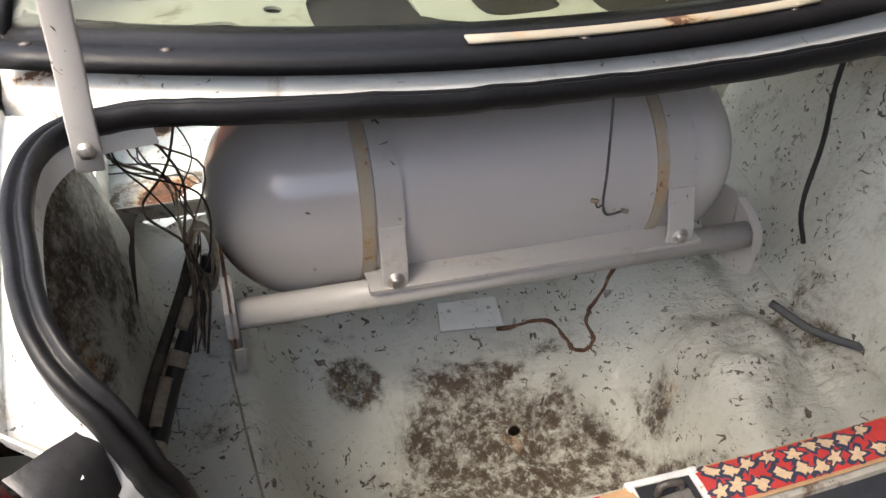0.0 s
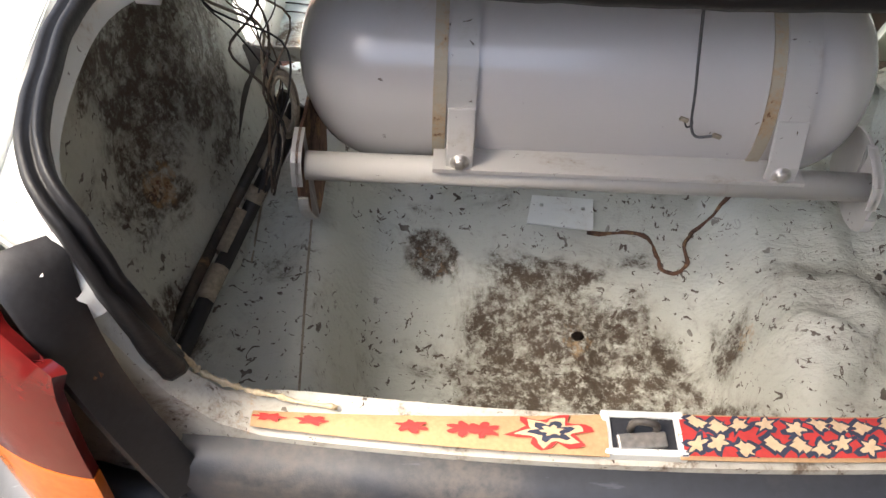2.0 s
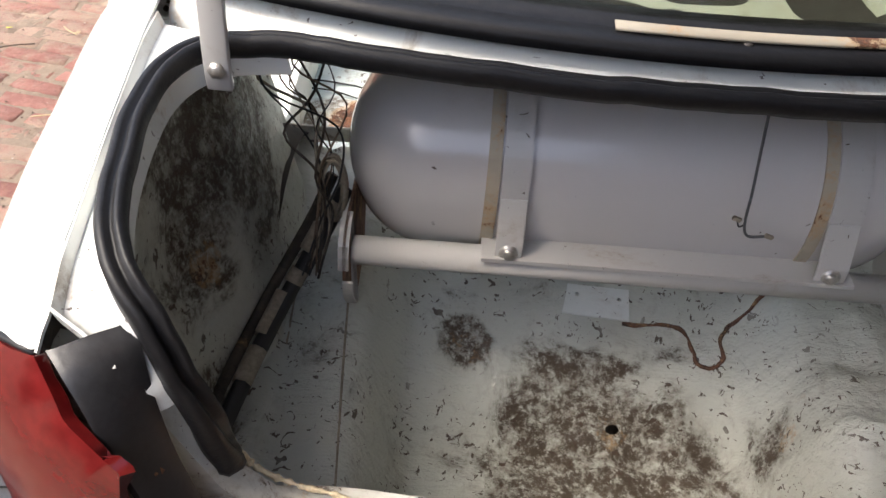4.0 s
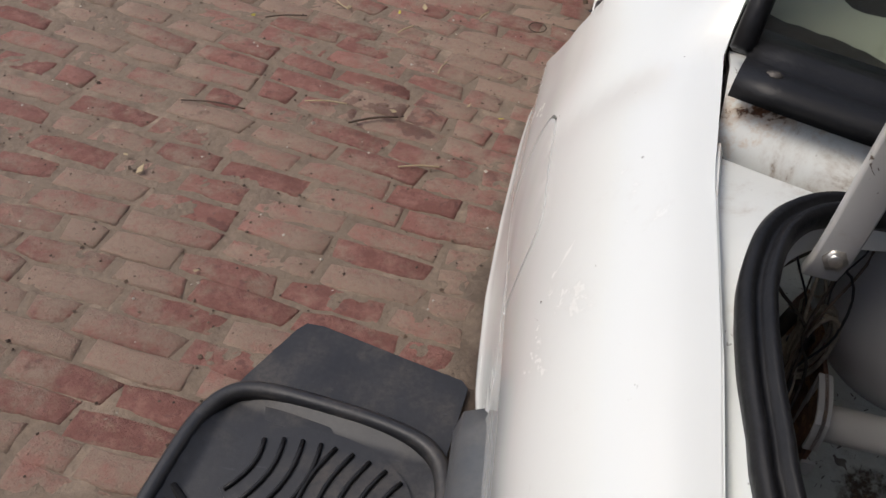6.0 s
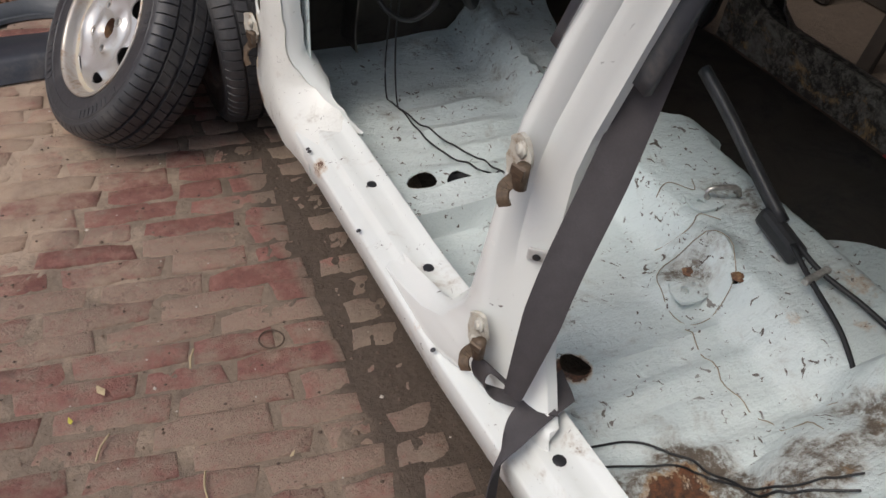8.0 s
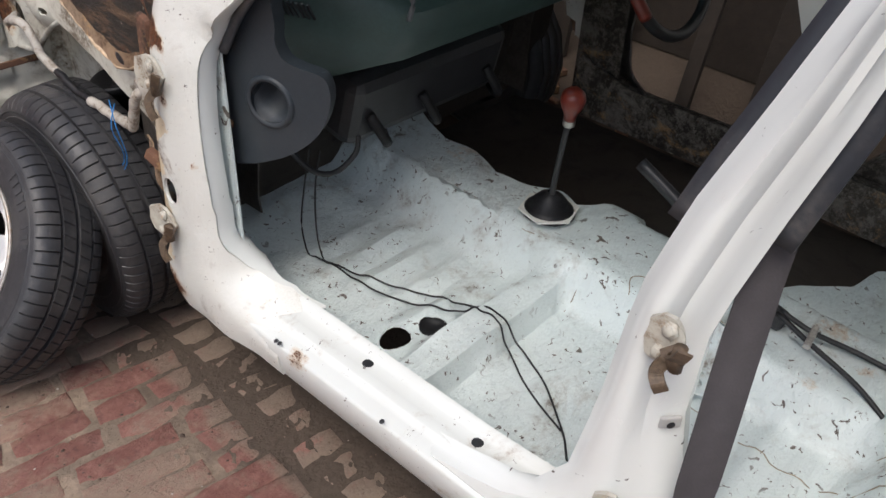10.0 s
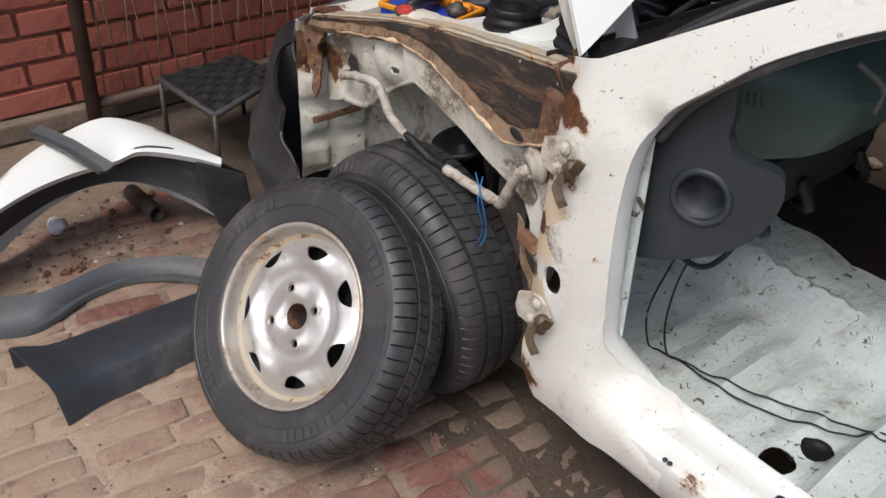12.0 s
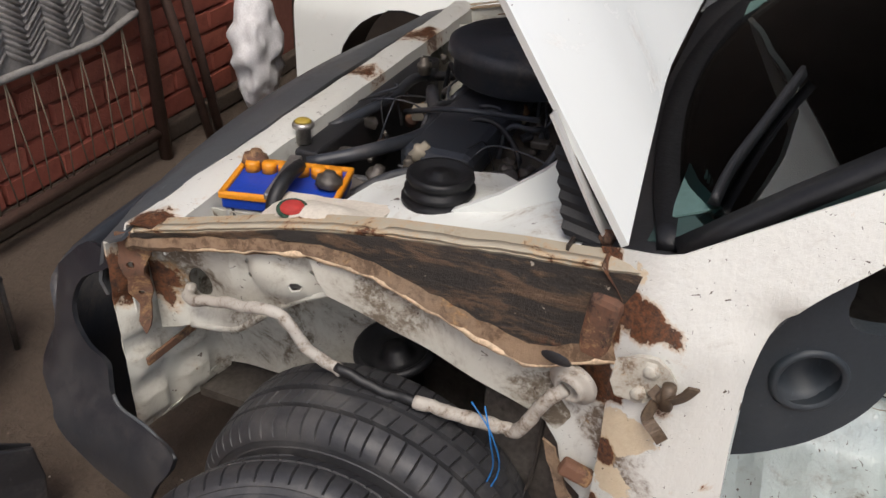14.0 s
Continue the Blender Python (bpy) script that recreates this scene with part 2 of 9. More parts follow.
_c = RM.mix(RM.mul(RM.step(RM.mul(_w, RM.mul(_g, 0.6), "ADD"), 0.86, 0.96), 0.85), _c, RM.mix(_f, (0.20, 0.13, 0.075), (0.40, 0.29, 0.18)))
_c = RM.mix(RM.mul(RM.step(RM.noise(44, 4, 0.6), 0.68, 0.71), 0.9), _c, (0.50, 0.44, 0.36))
_c = RM.mix(RM.mul(RM.step(RM.noise(11, 6, 0.7), 0.60, 0.68), 0.8), _c, (0.13, 0.045, 0.018))
RM.color(_c)
RM.rough(_f, 0.4, 0.85)
RM.bump(_w, 0.012, 0.8)
RM.bump(_f, 0.005, 0.9)
M["rail_mud"] = RM.m
M["tan_mud"] = paint("tan_crusted_lip", (0.25, 0.165, 0.098), 0.6, relief=0.012, dirt=0.72, rust=0.3, scale=12, coat=0, dirt_c=(0.10, 0.06, 0.035), dust=0.4)
M["rust"] = paint("bare_rust", (0.15, 0.07, 0.04), 0.75, dirt=0.5, rust=0.55, scale=22, coat=0.0, dust=0.1, dirt_c=(0.03, 0.02, 0.015))
# rot and grime over a base darkened for the dim far side
M["far_sill"] = paint("rotten_shaded_far_paint", (0.20, 0.18, 0.15), 0.6, dirt=0.95, rust=0.35, chips=1.2, scale=7, coat=0, dirt_c=(0.02, 0.015, 0.011))
# brown of the bare floor, also put where deep shade falls
M["dark_floor"] = paint("dark_floor_and_shade_brown", (0.030, 0.022, 0.016), 0.7, dirt=0.4, rust=0.0, scale=6, coat=0.0, dust=0.08, dirt_c=(0.008, 0.007, 0.006))
M["tank"] = paint("grey_tank_paint", (0.58, 0.56, 0.545), 0.16, dirt=0.05, chips=0.3, scale=4, coat=0.6, dust=0.2)
M["strap"] = paint("grey_strap_paint", (0.50, 0.49, 0.47), 0.3, dirt=0.16, rust=0.02, chips=0.6, scale=10, coat=0.3)
M["strap_edge"] = paint("rusty_strap_liner", (0.42, 0.37, 0.28), 0.6, dirt=0.25, rust=0.62, scale=13, coat=0)
M["rubber"] = plain("black_rubber", (0.010, 0.010, 0.011), 0.45, var=0.4, bump=0.0010)
M["rubber"].node_tree.nodes["Principled BSDF"].inputs["Specular IOR Level"].default_value = 0.3
TY = Mat("tyre_rubber", 0.6)
_d = TY.step(TY.noise(7, 6, 0.65), 0.48, 0.75)
_c = TY.mix(TY.noise(60, 5, 0.7), (0.016, 0.016, 0.018), (0.052, 0.052, 0.055))
_c = TY.mix(TY.mul(_d, 0.6), _c, (0.12, 0.112, 0.102))
_c = TY.mix(TY.mul(TY.step(TY.noise(26, 7, 0.75), 0.52, 0.66), 0.5), _c, (0.085, 0.082, 0.080))
TY.color(_c)
TY.rough(_d, 0.45, 0.8)
TY.bump(TY.noise(90, 4), 0.0012)
M["tyre"] = TY.m
M["tyre_mark"] = plain("scuffed_tyre_marks", (0.042, 0.042, 0.044), 0.55, var=0.3, scale=20)


def dusty(name, c, rough, dust=0.5, dust_c=(0.20, 0.17, 0.14), scale=5.0):
    """Dark plastic or rubber under a patchy film of dust, scuffed."""
    m = Mat(name, rough)
    fine = m.noise(scale * 14, 6, 0.7)
    col = m.mix(fine, tuple(v * 0.7 for v in c), tuple(v * 1.3 for v in c))
    d = m.mul(m.step(m.noise(scale, 7, 0.68), 0.44, 0.74), m.step(fine, 0.25, 0.7))
    col = m.mix(m.mul(d, dust), col, dust_c)
    scuff = m.step(m.noise(scale * 3, 5, 0.6, stretch=(1, 6, 3)), 0.66, 0.72)
    col = m.mix(m.mul(scuff, 0.35), col, tuple(v * 3 + 0.02 for v in c))
    m.color(col)
    m.rough(d, rough, 0.85)
    m.bump(fine, 0.0008)
    return m.m


M["plastic"] = dusty("dark_grey_plastic", (0.032, 0.036, 0.044), 0.40)
M["bumper"] = dusty("scuffed_black_plastic", (0.015, 0.017, 0.021), 0.38, 0.22)
M["loom_tape"] = plain("dirty_beige_tape", (0.24, 0.205, 0.155), 0.7, var=0.5, scale=22)
M["pod"] = dusty("dark_blue_grey_plastic", (0.024, 0.031, 0.038), 0.5, 0.12, scale=9)
M["trim"] = dusty("faded_grey_plastic", (0.070, 0.076, 0.083), 0.46)
M["black"] = plain("black_metal", (0.02, 0.02, 0.022), 0.42, var=0.4)
M["bronze"] = plain("brown_hinge_steel", (0.11, 0.078, 0.052), 0.5, 0.25, var=0.5, scale=25)
M["tape"] = paint("grimy_pale_tape", (0.47, 0.44, 0.39), 0.7, dirt=0.5, chips=0.6, scale=26, coat=0, dirt_c=(0.11, 0.075, 0.048))
# engine grease, also the dark colour given to shaded walls
M["grease_and_shade"] = plain("greasy_and_shaded_metal", (0.075, 0.066, 0.058), 0.45, 0.3, var=0.6, scale=12, bump=0.003)
M["alloy"] = plain("dirty_cast_alloy", (0.125, 0.108, 0.088), 0.5, 0.5, var=0.5, scale=14, bump=0.002)
M["silver"] = paint("silver_wheel_paint", (0.56, 0.55, 0.53), 0.36, dirt=0.24, rust=0.12, chips=0.3, scale=14, coat=0.4, dirt_c=(0.16, 0.10, 0.05))
M["rim_edge"] = paint("rust_tanned_rim", (0.43, 0.40, 0.355), 0.38, metal=0.5, dirt=0.42, rust=0.32, chips=0.4, scale=13, coat=0.2, dirt_c=(0.17, 0.10, 0.05))
M["silver"].node_tree.nodes["Principled BSDF"].inputs["Metallic"].default_value = 0.6
M["steel"] = plain("bare_steel", (0.42, 0.40, 0.37), 0.35, 0.8, var=0.4, scale=20)
M["wire"] = plain("black_cable", (0.012, 0.012, 0.013), 0.5)
M["belt"] = plain("grey_belt_webbing", (0.050, 0.045, 0.047), 0.75, var=0.2, scale=40, bump=0.0006)
M["green_dash"] = plain("dark_green_dash", (0.038, 0.066, 0.061), 0.5, var=0.2)
M["soil"] = plain("packed_earth", (0.20, 0.155, 0.115), 0.9, var=0.4, scale=5, bump=0.006)


def glass_mat(name, tint, ior=1.45):
    """Clear tinted pane: straight through, with gloss by the angle."""
    m = bpy.data.materials.new(name)
    m.use_nodes = True
    t = m.node_tree
    t.nodes.remove(t.nodes["Principled BSDF"])
    clear, gloss, fr, mx = t.nodes.new("ShaderNodeBsdfTransparent"), t.nodes.new("ShaderNodeBsdfGlossy"), t.nodes.new("ShaderNodeFresnel"), t.nodes.new("ShaderNodeMixShader")
    clear.inputs[0].default_value = (*tint, 1)
    gloss.inputs["Roughness"].default_value = 0.02
    fr.inputs[0].default_value = ior
    t.links.new(fr.outputs[0], mx.inputs[0])
    t.links.new(clear.outputs[0], mx.inputs[1])
    t.links.new(gloss.outputs[0], mx.inputs[2])
    t.links.new(mx.outputs[0], t.nodes["Material Output"].inputs[0])
    return m


M["glass"] = glass_mat("clear_rear_glass", (0.80, 0.835, 0.815), 1.2)
M["windscreen"] = glass_mat("green_windscreen_glass", (0.66, 0.83, 0.77), 2.0)
M["red_lens"] = plain("red_lamp_lens", (0.095, 0.006, 0.006), 0.18, var=0.3, scale=10, bump=0.0003)
M["orange_lens"] = plain("orange_lamp_lens", (0.55, 0.14, 0.02), 0.2, var=0.2, scale=10, bump=0.0003)

# ---- mesh helpers ----


def lerp(a, b, t):
    return a + (b - a) * t


def ramp(x, pts):
    """Piecewise smooth value of x over (x, value) pairs."""
    if x <= pts[0][0]:
        return pts[0][1]
    for (a, u), (b, v) in zip(pts, pts[1:]):
        if x <= b:
            t = (x - a) / (b - a)
            return lerp(u, v, t * t * (3 - 2 * t))
    return pts[-1][1]


def lin(x, pts):
    if x <= pts[0][0]:
        return pts[0][1]
    for (a, u), (b, v) in zip(pts, pts[1:]):
        if x <= b:
            return lerp(u, v, (x - a) / (b - a))
    return pts[-1][1]


def spline(pts, n=6, closed=False):
    """Catmull-Rom through the points, n steps a span."""
    pts = [Vector(p) for p in pts]
    k = len(pts)
    out = []
    for i in range(k if closed else k - 1):
        p0 = pts[(i - 1) % k] if closed or i else pts[0] * 2 - pts[1]
        p1, p2 = pts[i], pts[(i + 1) % k]
        p3 = pts[(i + 2) % k] if closed or i + 2 < k else p2 * 2 - p1
        for s in range(n):
            t = s / n
            out.append(0.5 * (2 * p1 + (p2 - p0) * t + (2 * p0 - 5 * p1 + 4 * p2 - p3) * t * t + (3 * p1 - p0 - 3 * p2 + p3) * t**3))
    if not closed:
        out.append(pts[-1])
    return out


def mesh_of(verts, faces):
    bm = bmesh.new()
    vs = [bm.verts.new(v) for v in verts]
    for f in faces:
        try:
            bm.faces.new([vs[i] for i in f])
        except ValueError:
            pass
    return bm


def part(name, bm, material, parent=None, label="", smooth=True, bevel=0.0, solid=0.0, offset=-1.0, kind=""):
    """Links a bmesh as one mesh object under a thing or a part."""
    me = bpy.data.meshes.new(name)
    bmesh.ops.recalc_face_normals(bm, faces=bm.faces) if not solid else None
    bm.to_mesh(me)
    bm.free()
    me.materials.append(material)
    if smooth:
        for p in me.polygons:
            p.use_smooth = True
    ob = new(name, me)
    ob.parent = parent
    if solid:
        md = ob.modifiers.new("thickness", "SOLIDIFY")
        md.thickness, md.offset = solid, offset
    if bevel:
        md = ob.modifiers.new("edges", "BEVEL")
        md.width, md.segments, md.limit_method, md.angle_limit = bevel, 2, "ANGLE", radians(35)
        md.harden_normals = False
    if smooth and (bevel or solid):
        md = ob.modifiers.new("shade", "EDGE_SPLIT")
        md.split_angle = radians(50)
    tagged(ob, label=label, kind=kind)
    return ob


def thing(name, label, category, at=(0, 0, 0), group="", kind=""):
    ob = new(name)
    ob.location = at
    return tagged(ob, label, category, group, kind)


def box_bm(size, at=(0, 0, 0), rot=(0, 0, 0)):
    bm = bmesh.new()
    bmesh.ops.create_cube(bm, size=1, matrix=pose(*at, *rot) @ Matrix.Diagonal((*size, 1)))
    return bm


def loft(rows, closed=False, caps=False):
    """A skin over rows of equally many points."""
    k = len(rows[0])
    verts = [p for r in rows for p in r]
    faces = []
    for i in range(len(rows) - 1):
        for j in range(k if closed else k - 1):
            a, b = i * k + j, i * k + (j + 1) % k
            faces.append((a, b, b + k, a + k))
    if caps and closed:
        faces += [tuple(range(k - 1, -1, -1)), tuple(range(len(verts) - k, len(verts)))]
    return mesh_of(verts, faces)


def sweep(pts, profile, closed=False, caps=True, up=(0, 0, 1)):
    """Carries a flat profile, (sideways, up) pairs or a function of the way 0 to 1, along the points."""
    pts = [Vector(p) for p in pts]
    rows, ref = [], Vector(up)
    for i, p in enumerate(pts):
        a = pts[i - 1] if i or closed else pts[0]
        b = pts[(i + 1) % len(pts)] if closed or i + 1 < len(pts) else pts[-1]
        d = (b - a).normalized()
        s = d.cross(ref)
        s = s.normalized() if s.length > 1e-4 else d.orthogonal().normalized()
        n = s.cross(d).normalized()
        prof = profile(i / max(1, len(pts) - 1)) if callable(profile) else profile
        rows.append([p + s * u + n * v for u, v in prof])
    if closed:
        rows.append(rows[0])
    bm = loft(rows, closed=True, caps=caps and not closed)
    if closed:
        bmesh.ops.remove_doubles(bm, verts=bm.verts, dist=1e-6)
    return bm


def ring(r, n=8, r2=None):
    return [(math.cos(2 * math.pi * i / n) * r, math.sin(2 * math.pi * i / n) * (r2 or r)) for i in range(n)]


def tube(pts, r, n=8, closed=False, steps=5):
    return sweep(spline(pts, steps, closed), ring(r, n), closed)


def lathe(profile, n=32, m=None, a0=0.0, a1=2 * math.pi):
    """Turns (radius, height) pairs about z."""
    m = m or Matrix()
    full = abs(a1 - a0 - 2 * math.pi) < 1e-6
    rows = []
    for i in range(n if full else n + 1):
        a = lerp(a0, a1, i / n)
        rows.append([m @ Vector((math.cos(a) * r, math.sin(a) * r, h)) for r, h in profile])
    if full:
        rows.append(rows[0])
    bm = loft(rows)
    bmesh.ops.remove_doubles(bm, verts=bm.verts, dist=1e-6)
    return bm


def disc(c, r, n=14, ry=None):
    return [(c[0] + math.cos(2 * math.pi * i / n) * r, c[1] + math.sin(2 * math.pi * i / n) * (ry or r)) for i in range(n)]


def round_loop(pts, n=4):
    """A closed loop rounded through its points."""
    out, m = [], len(pts)
    for i in range(m):
        a, b, c, d = (Vector(pts[(i + k) % m]) for k in (-1, 0, 1, 2))
        for j in range(n):
            t = j / n
            out.append(tuple(0.5 * (2 * b + (c - a) * t + (2 * a - 5 * b + 4 * c - d) * t * t + (3 * b - a - 3 * c + d) * t**3)))
    return out


def inside(p, poly):
    hit = False
    for (x1, y1), (x2, y2) in zip(poly, poly[1:] + poly[:1]):
        if (y1 > p[1]) != (y2 > p[1]) and p[0] < (x2 - x1) * (p[1] - y1) / (y2 - y1) + x1:
            hit = not hit
    return hit


def sheet(outer, holes, fn, step):
    """A pressed sheet: the flat outline less its holes, filled with a grid and carried to space by fn(u, v)."""
    from mathutils import geometry

    def fine(loop):
        out = []
        for a, b in zip(loop, loop[1:] + loop[:1]):
            k = max(1, round(math.dist(a, b) / step))
            out += [(lerp(a[0], b[0], i / k), lerp(a[1], b[1], i / k)) for i in range(k)]
        return out

    outer, holes = fine([tuple(p) for p in outer]), [[tuple(p) for p in h] for h in holes]
    verts, edges = [], []
    for loop in (outer, *holes):
        k = len(verts)
        verts += loop
        edges += [(k + i, k + (i + 1) % len(loop)) for i in range(len(loop))]
    us, vs = [p[0] for p in outer], [p[1] for p in outer]
    for i in range(int((max(us) - min(us)) / step) + 1):
        for j in range(int((max(vs) - min(vs)) / step) + 1):
            p = (min(us) + (i + 0.5 + 0.25 * (j % 2)) * step, min(vs) + (j + 0.5) * step)
            if inside(p, outer) and not any(inside(p, h) for h in holes):
                verts.append(p)
    pts, _, tris, *_ = geometry.delaunay_2d_cdt([Vector(p) for p in verts], edges, [], 0, 1e-5)
    keep = []
    for f in tris:
        c = (sum(pts[i][0] for i in f) / 3, sum(pts[i][1] for i in f) / 3)
        if inside(c, outer) and not any(inside(c, h) for h in holes):
            keep.append(f)
    return mesh_of([fn(p[0], p[1]) for p in pts], keep)


def dent(p, size, depth):
    return (noise.noise(Vector(p) * size) * 0.7 + noise.noise(Vector(p) * size * 2.7) * 0.3) * depth


def bolt_bm(m, r=0.008, h=0.006):
    bm = lathe([(0, h), (r * 0.8, h), (r, h * 0.75), (r, 0.001), (r * 1.5, 0.001), (r * 1.5, -0.002), (0, -0.002)], 6, m)
    return bm


# ---- the ground and the yard ----
ROW, LONG = 0.069, 0.232


def ground_z(x, y):
    return dent((x, y, 0), 1.1, 0.006)


def brick_mat(name, joined):
    """Dusty, trodden red paving brick; the wet and dusty patches run on from brick to brick."""
    m = Mat(name, 0.85)
    info = m.t.nodes.new("ShaderNodeNewGeometry")
    rnd = info.outputs["Random Per Island"] if joined else m.random()
    m.geo = info.outputs["Position"]
    c = m.mix(m.step(rnd, 0.05, 0.95), (0.215, 0.092, 0.072), (0.345, 0.165, 0.130))
    c = m.mix(m.mul(m.step(m.noise(23, 6, 0.7), 0.42, 0.68), 0.6), c, (0.37, 0.19, 0.155))
    fine, mid = m.noise(75, 6, 0.72), m.noise(17, 6, 0.68)
    c = m.mix(m.mul(m.step(m.noise(41, 5, 0.7), 0.55, 0.66), 0.5), c, (0.125, 0.062, 0.052))
    # dry silt trodden over the bricks, thicker on some than on others
    film = m.mul(m.mul(m.noise(2.6, 5, 0.6), m.mul(mid, 0.75), "ADD"), m.mul(rnd, 0.26), "ADD")
    d = m.mul(m.step(film, 0.86, 1.10), m.step(fine, 0.14, 0.52))
    c = m.mix(m.mul(d, 0.80), c, m.mix(fine, (0.235, 0.178, 0.132), (0.37, 0.29, 0.215)))
    sand = m.step(m.mul(m.noise(6, 6, 0.7), stains(m, [(-1.75, 3.55, 0, 1.1, 0.36), (-1.5, 4.2, 0, 0.5, 0.1)], (0, 0, 0)), "ADD"), 0.58, 0.86)
    c = m.mix(m.mul(sand, 0.8), c, (0.47, 0.355, 0.255))
    c = m.mix(m.mul(m.step(m.noise(7.5, 6, 0.7), 0.60, 0.68), 0.5), c, (0.105, 0.062, 0.046))
    sx = m.t.nodes.new("ShaderNodeSeparateXYZ")
    m.link(m.geo, sx.inputs[0])
    strip = m.mul(m.step(sx.outputs[0], -0.79, -0.76), m.step(mid, 0.30, 0.46))
    c = m.mix(m.mul(strip, 0.8), c, m.mix(fine, (0.19, 0.145, 0.108), (0.29, 0.225, 0.17)))
    spot = stains(m, [(-1.16, 2.13, 0, 0.13, 0.24), (-1.26, 2.05, 0, 0.09, 0.24), (-1.10, 2.02, 0, 0.09, 0.22), (-1.42, 1.60, 0, 0.08, 0.2), (-1.28, 1.75, 0, 0.05, 0.2)], (0, 0, 0))
    w = m.step(m.mul(m.noise(19, 3, 0.5), spot, "ADD"), 0.70, 0.74)
    c = m.mix(m.mul(w, 0.55), c, (0.085, 0.022, 0.016))
    c = m.mix(m.mul(m.step(m.noise(150, 2), 0.70, 0.74), 0.6), c, (0.05, 0.035, 0.028))
    m.color(c)
    m.rough(w, 0.85, 0.5)
    m.bump(m.noise(30, 8, 0.78), 0.012, 1.0)
    m.bump(m.noise(210, 3), 0.003, 0.8)
    return m.m


M["paver"] = brick_mat("paving_brick", False)
M["paver_field"] = brick_mat("paving_brick_field", True)
GS = Mat("earth_joint", 0.95)
_n1, _n2 = GS.noise(1.7, 5), GS.noise(70, 7, 0.7)
_c = GS.mix(_n2, (0.12, 0.09, 0.065), (0.28, 0.215, 0.16))
_c = GS.mix(GS.mul(GS.step(GS.noise(9, 5, 0.6), 0.55, 0.72), 0.55), _c, (0.095, 0.066, 0.050))
_sand = GS.step(GS.mul(GS.noise(6, 6, 0.7), stains(GS, [(-1.75, 3.55, 0, 1.1, 0.36), (-1.5, 4.2, 0, 0.5, 0.1)], (0, 0, 0)), "ADD"), 0.50, 0.80)
_c = GS.mix(GS.mul(_sand, 0.8), _c, (0.44, 0.335, 0.245))
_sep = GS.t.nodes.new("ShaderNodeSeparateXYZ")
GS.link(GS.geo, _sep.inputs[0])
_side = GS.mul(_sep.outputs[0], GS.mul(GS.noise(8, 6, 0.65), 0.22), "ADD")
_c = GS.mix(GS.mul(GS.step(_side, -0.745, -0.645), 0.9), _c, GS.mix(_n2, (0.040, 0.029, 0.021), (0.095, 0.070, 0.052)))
GS.color(_c)
GS.bump(_n2, 0.006, 0.9)
GS.bump(GS.noise(22, 5, 0.6), 0.012, 0.7)
M["earth"] = GS.m

ground = tagged(new("ground"), "brown trodden earth ground under worn brick paving", "ground", kind="structure")
bm = bmesh.new()
bmesh.ops.create_grid(bm, x_segments=120, y_segments=120, size=4.0)
for v in bm.verts:
    v.co += Vector((-0.5, 2.6, 0))
    x, y = v.co.x, v.co.y
    paved = -2.55 < x < -0.60 and 0.65 < y < 4.55
    v.co.z = ground_z(x, y) - (0.025 if paved else 0.0045) + dent((x, y, 3), 9, 0.004)
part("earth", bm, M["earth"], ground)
# trodden silt that fills the joints and creeps over the worn bricks
bm = bmesh.new()
NX, NY = 190, 370
grid = [[None] * (NY + 1) for _ in range(NX + 1)]
for i in range(NX + 1):
    for j in range(NY + 1):
        x, y = lerp(-2.6, -0.55, i / NX), lerp(0.6, 4.6, j / NY)
        wet = ramp(x, [(-0.90, 0), (-0.80, 1)]) * ramp(y, [(3.4, 1), (3.8, 0)])
        z = ground_z(x, y) - 0.0034 + dent((x, y, 3), 9, 0.0035) + dent((x, y, 5), 34, 0.0036) + dent((x, y, 7), 90, 0.0022) + 0.0012 * wet
        grid[i][j] = bm.verts.new((x, y, z))
for i in range(NX):
    for j in range(NY):
        bm.faces.new((grid[i][j], grid[i + 1][j], grid[i + 1][j + 1], grid[i][j + 1]))
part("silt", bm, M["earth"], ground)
bm = bmesh.new()
bmesh.ops.create_grid(bm, x_segments=4, y_segments=4, size=300)
for v in bm.verts:
    v.co.z = -0.05
part("far_ground", bm, M["earth"], ground)

# ---- the brick wall behind ----
WALL_Y = 5.16
WB = Mat("painted_wall_brick", 0.7)
_c = WB.mix(WB.random(), (0.33, 0.090, 0.062), (0.45, 0.145, 0.098))
_c = WB.mix(WB.mul(WB.step(WB.noise(9, 6, 0.65), 0.45, 0.72), 0.6), _c, (0.17, 0.05, 0.035))
_c = WB.mix(WB.mul(WB.step(WB.noise(120, 3), 0.66, 0.72), 0.5), _c, (0.40, 0.25, 0.19))
WB.color(_c)
WB.bump(WB.noise(38, 5, 0.65), 0.006, 0.8)
M["wall_brick"] = WB.m
WM = Mat("painted_mortar", 0.85)
WM.color(WM.mix(WM.noise(25, 5), (0.20, 0.065, 0.047), (0.36, 0.155, 0.112)))
WM.bump(WM.noise(60, 5), 0.004, 0.8)
M["wall_mortar"] = WM.m
wall = tagged(new("wall_north"), "red-painted brick boundary wall with worn joints", "wall", kind="structure")
part("mortar", box_bm((7.0, 0.22, 2.6), (-0.2, WALL_Y + 0.112, 1.3)), M["wall_mortar"], wall, smooth=False)
part("plinth", box_bm((7.0, 0.05, 0.07), (-0.2, WALL_Y - 0.03, 0.035)), M["earth"], wall, smooth=False, bevel=0.01)

# ---- the car: shell ----
CX = 0.03  # centre line
car = thing("stripped_car", "white sedan stripped to its shell, rusty, doors and fender removed", "car", (CX, 2.2, 0.3))


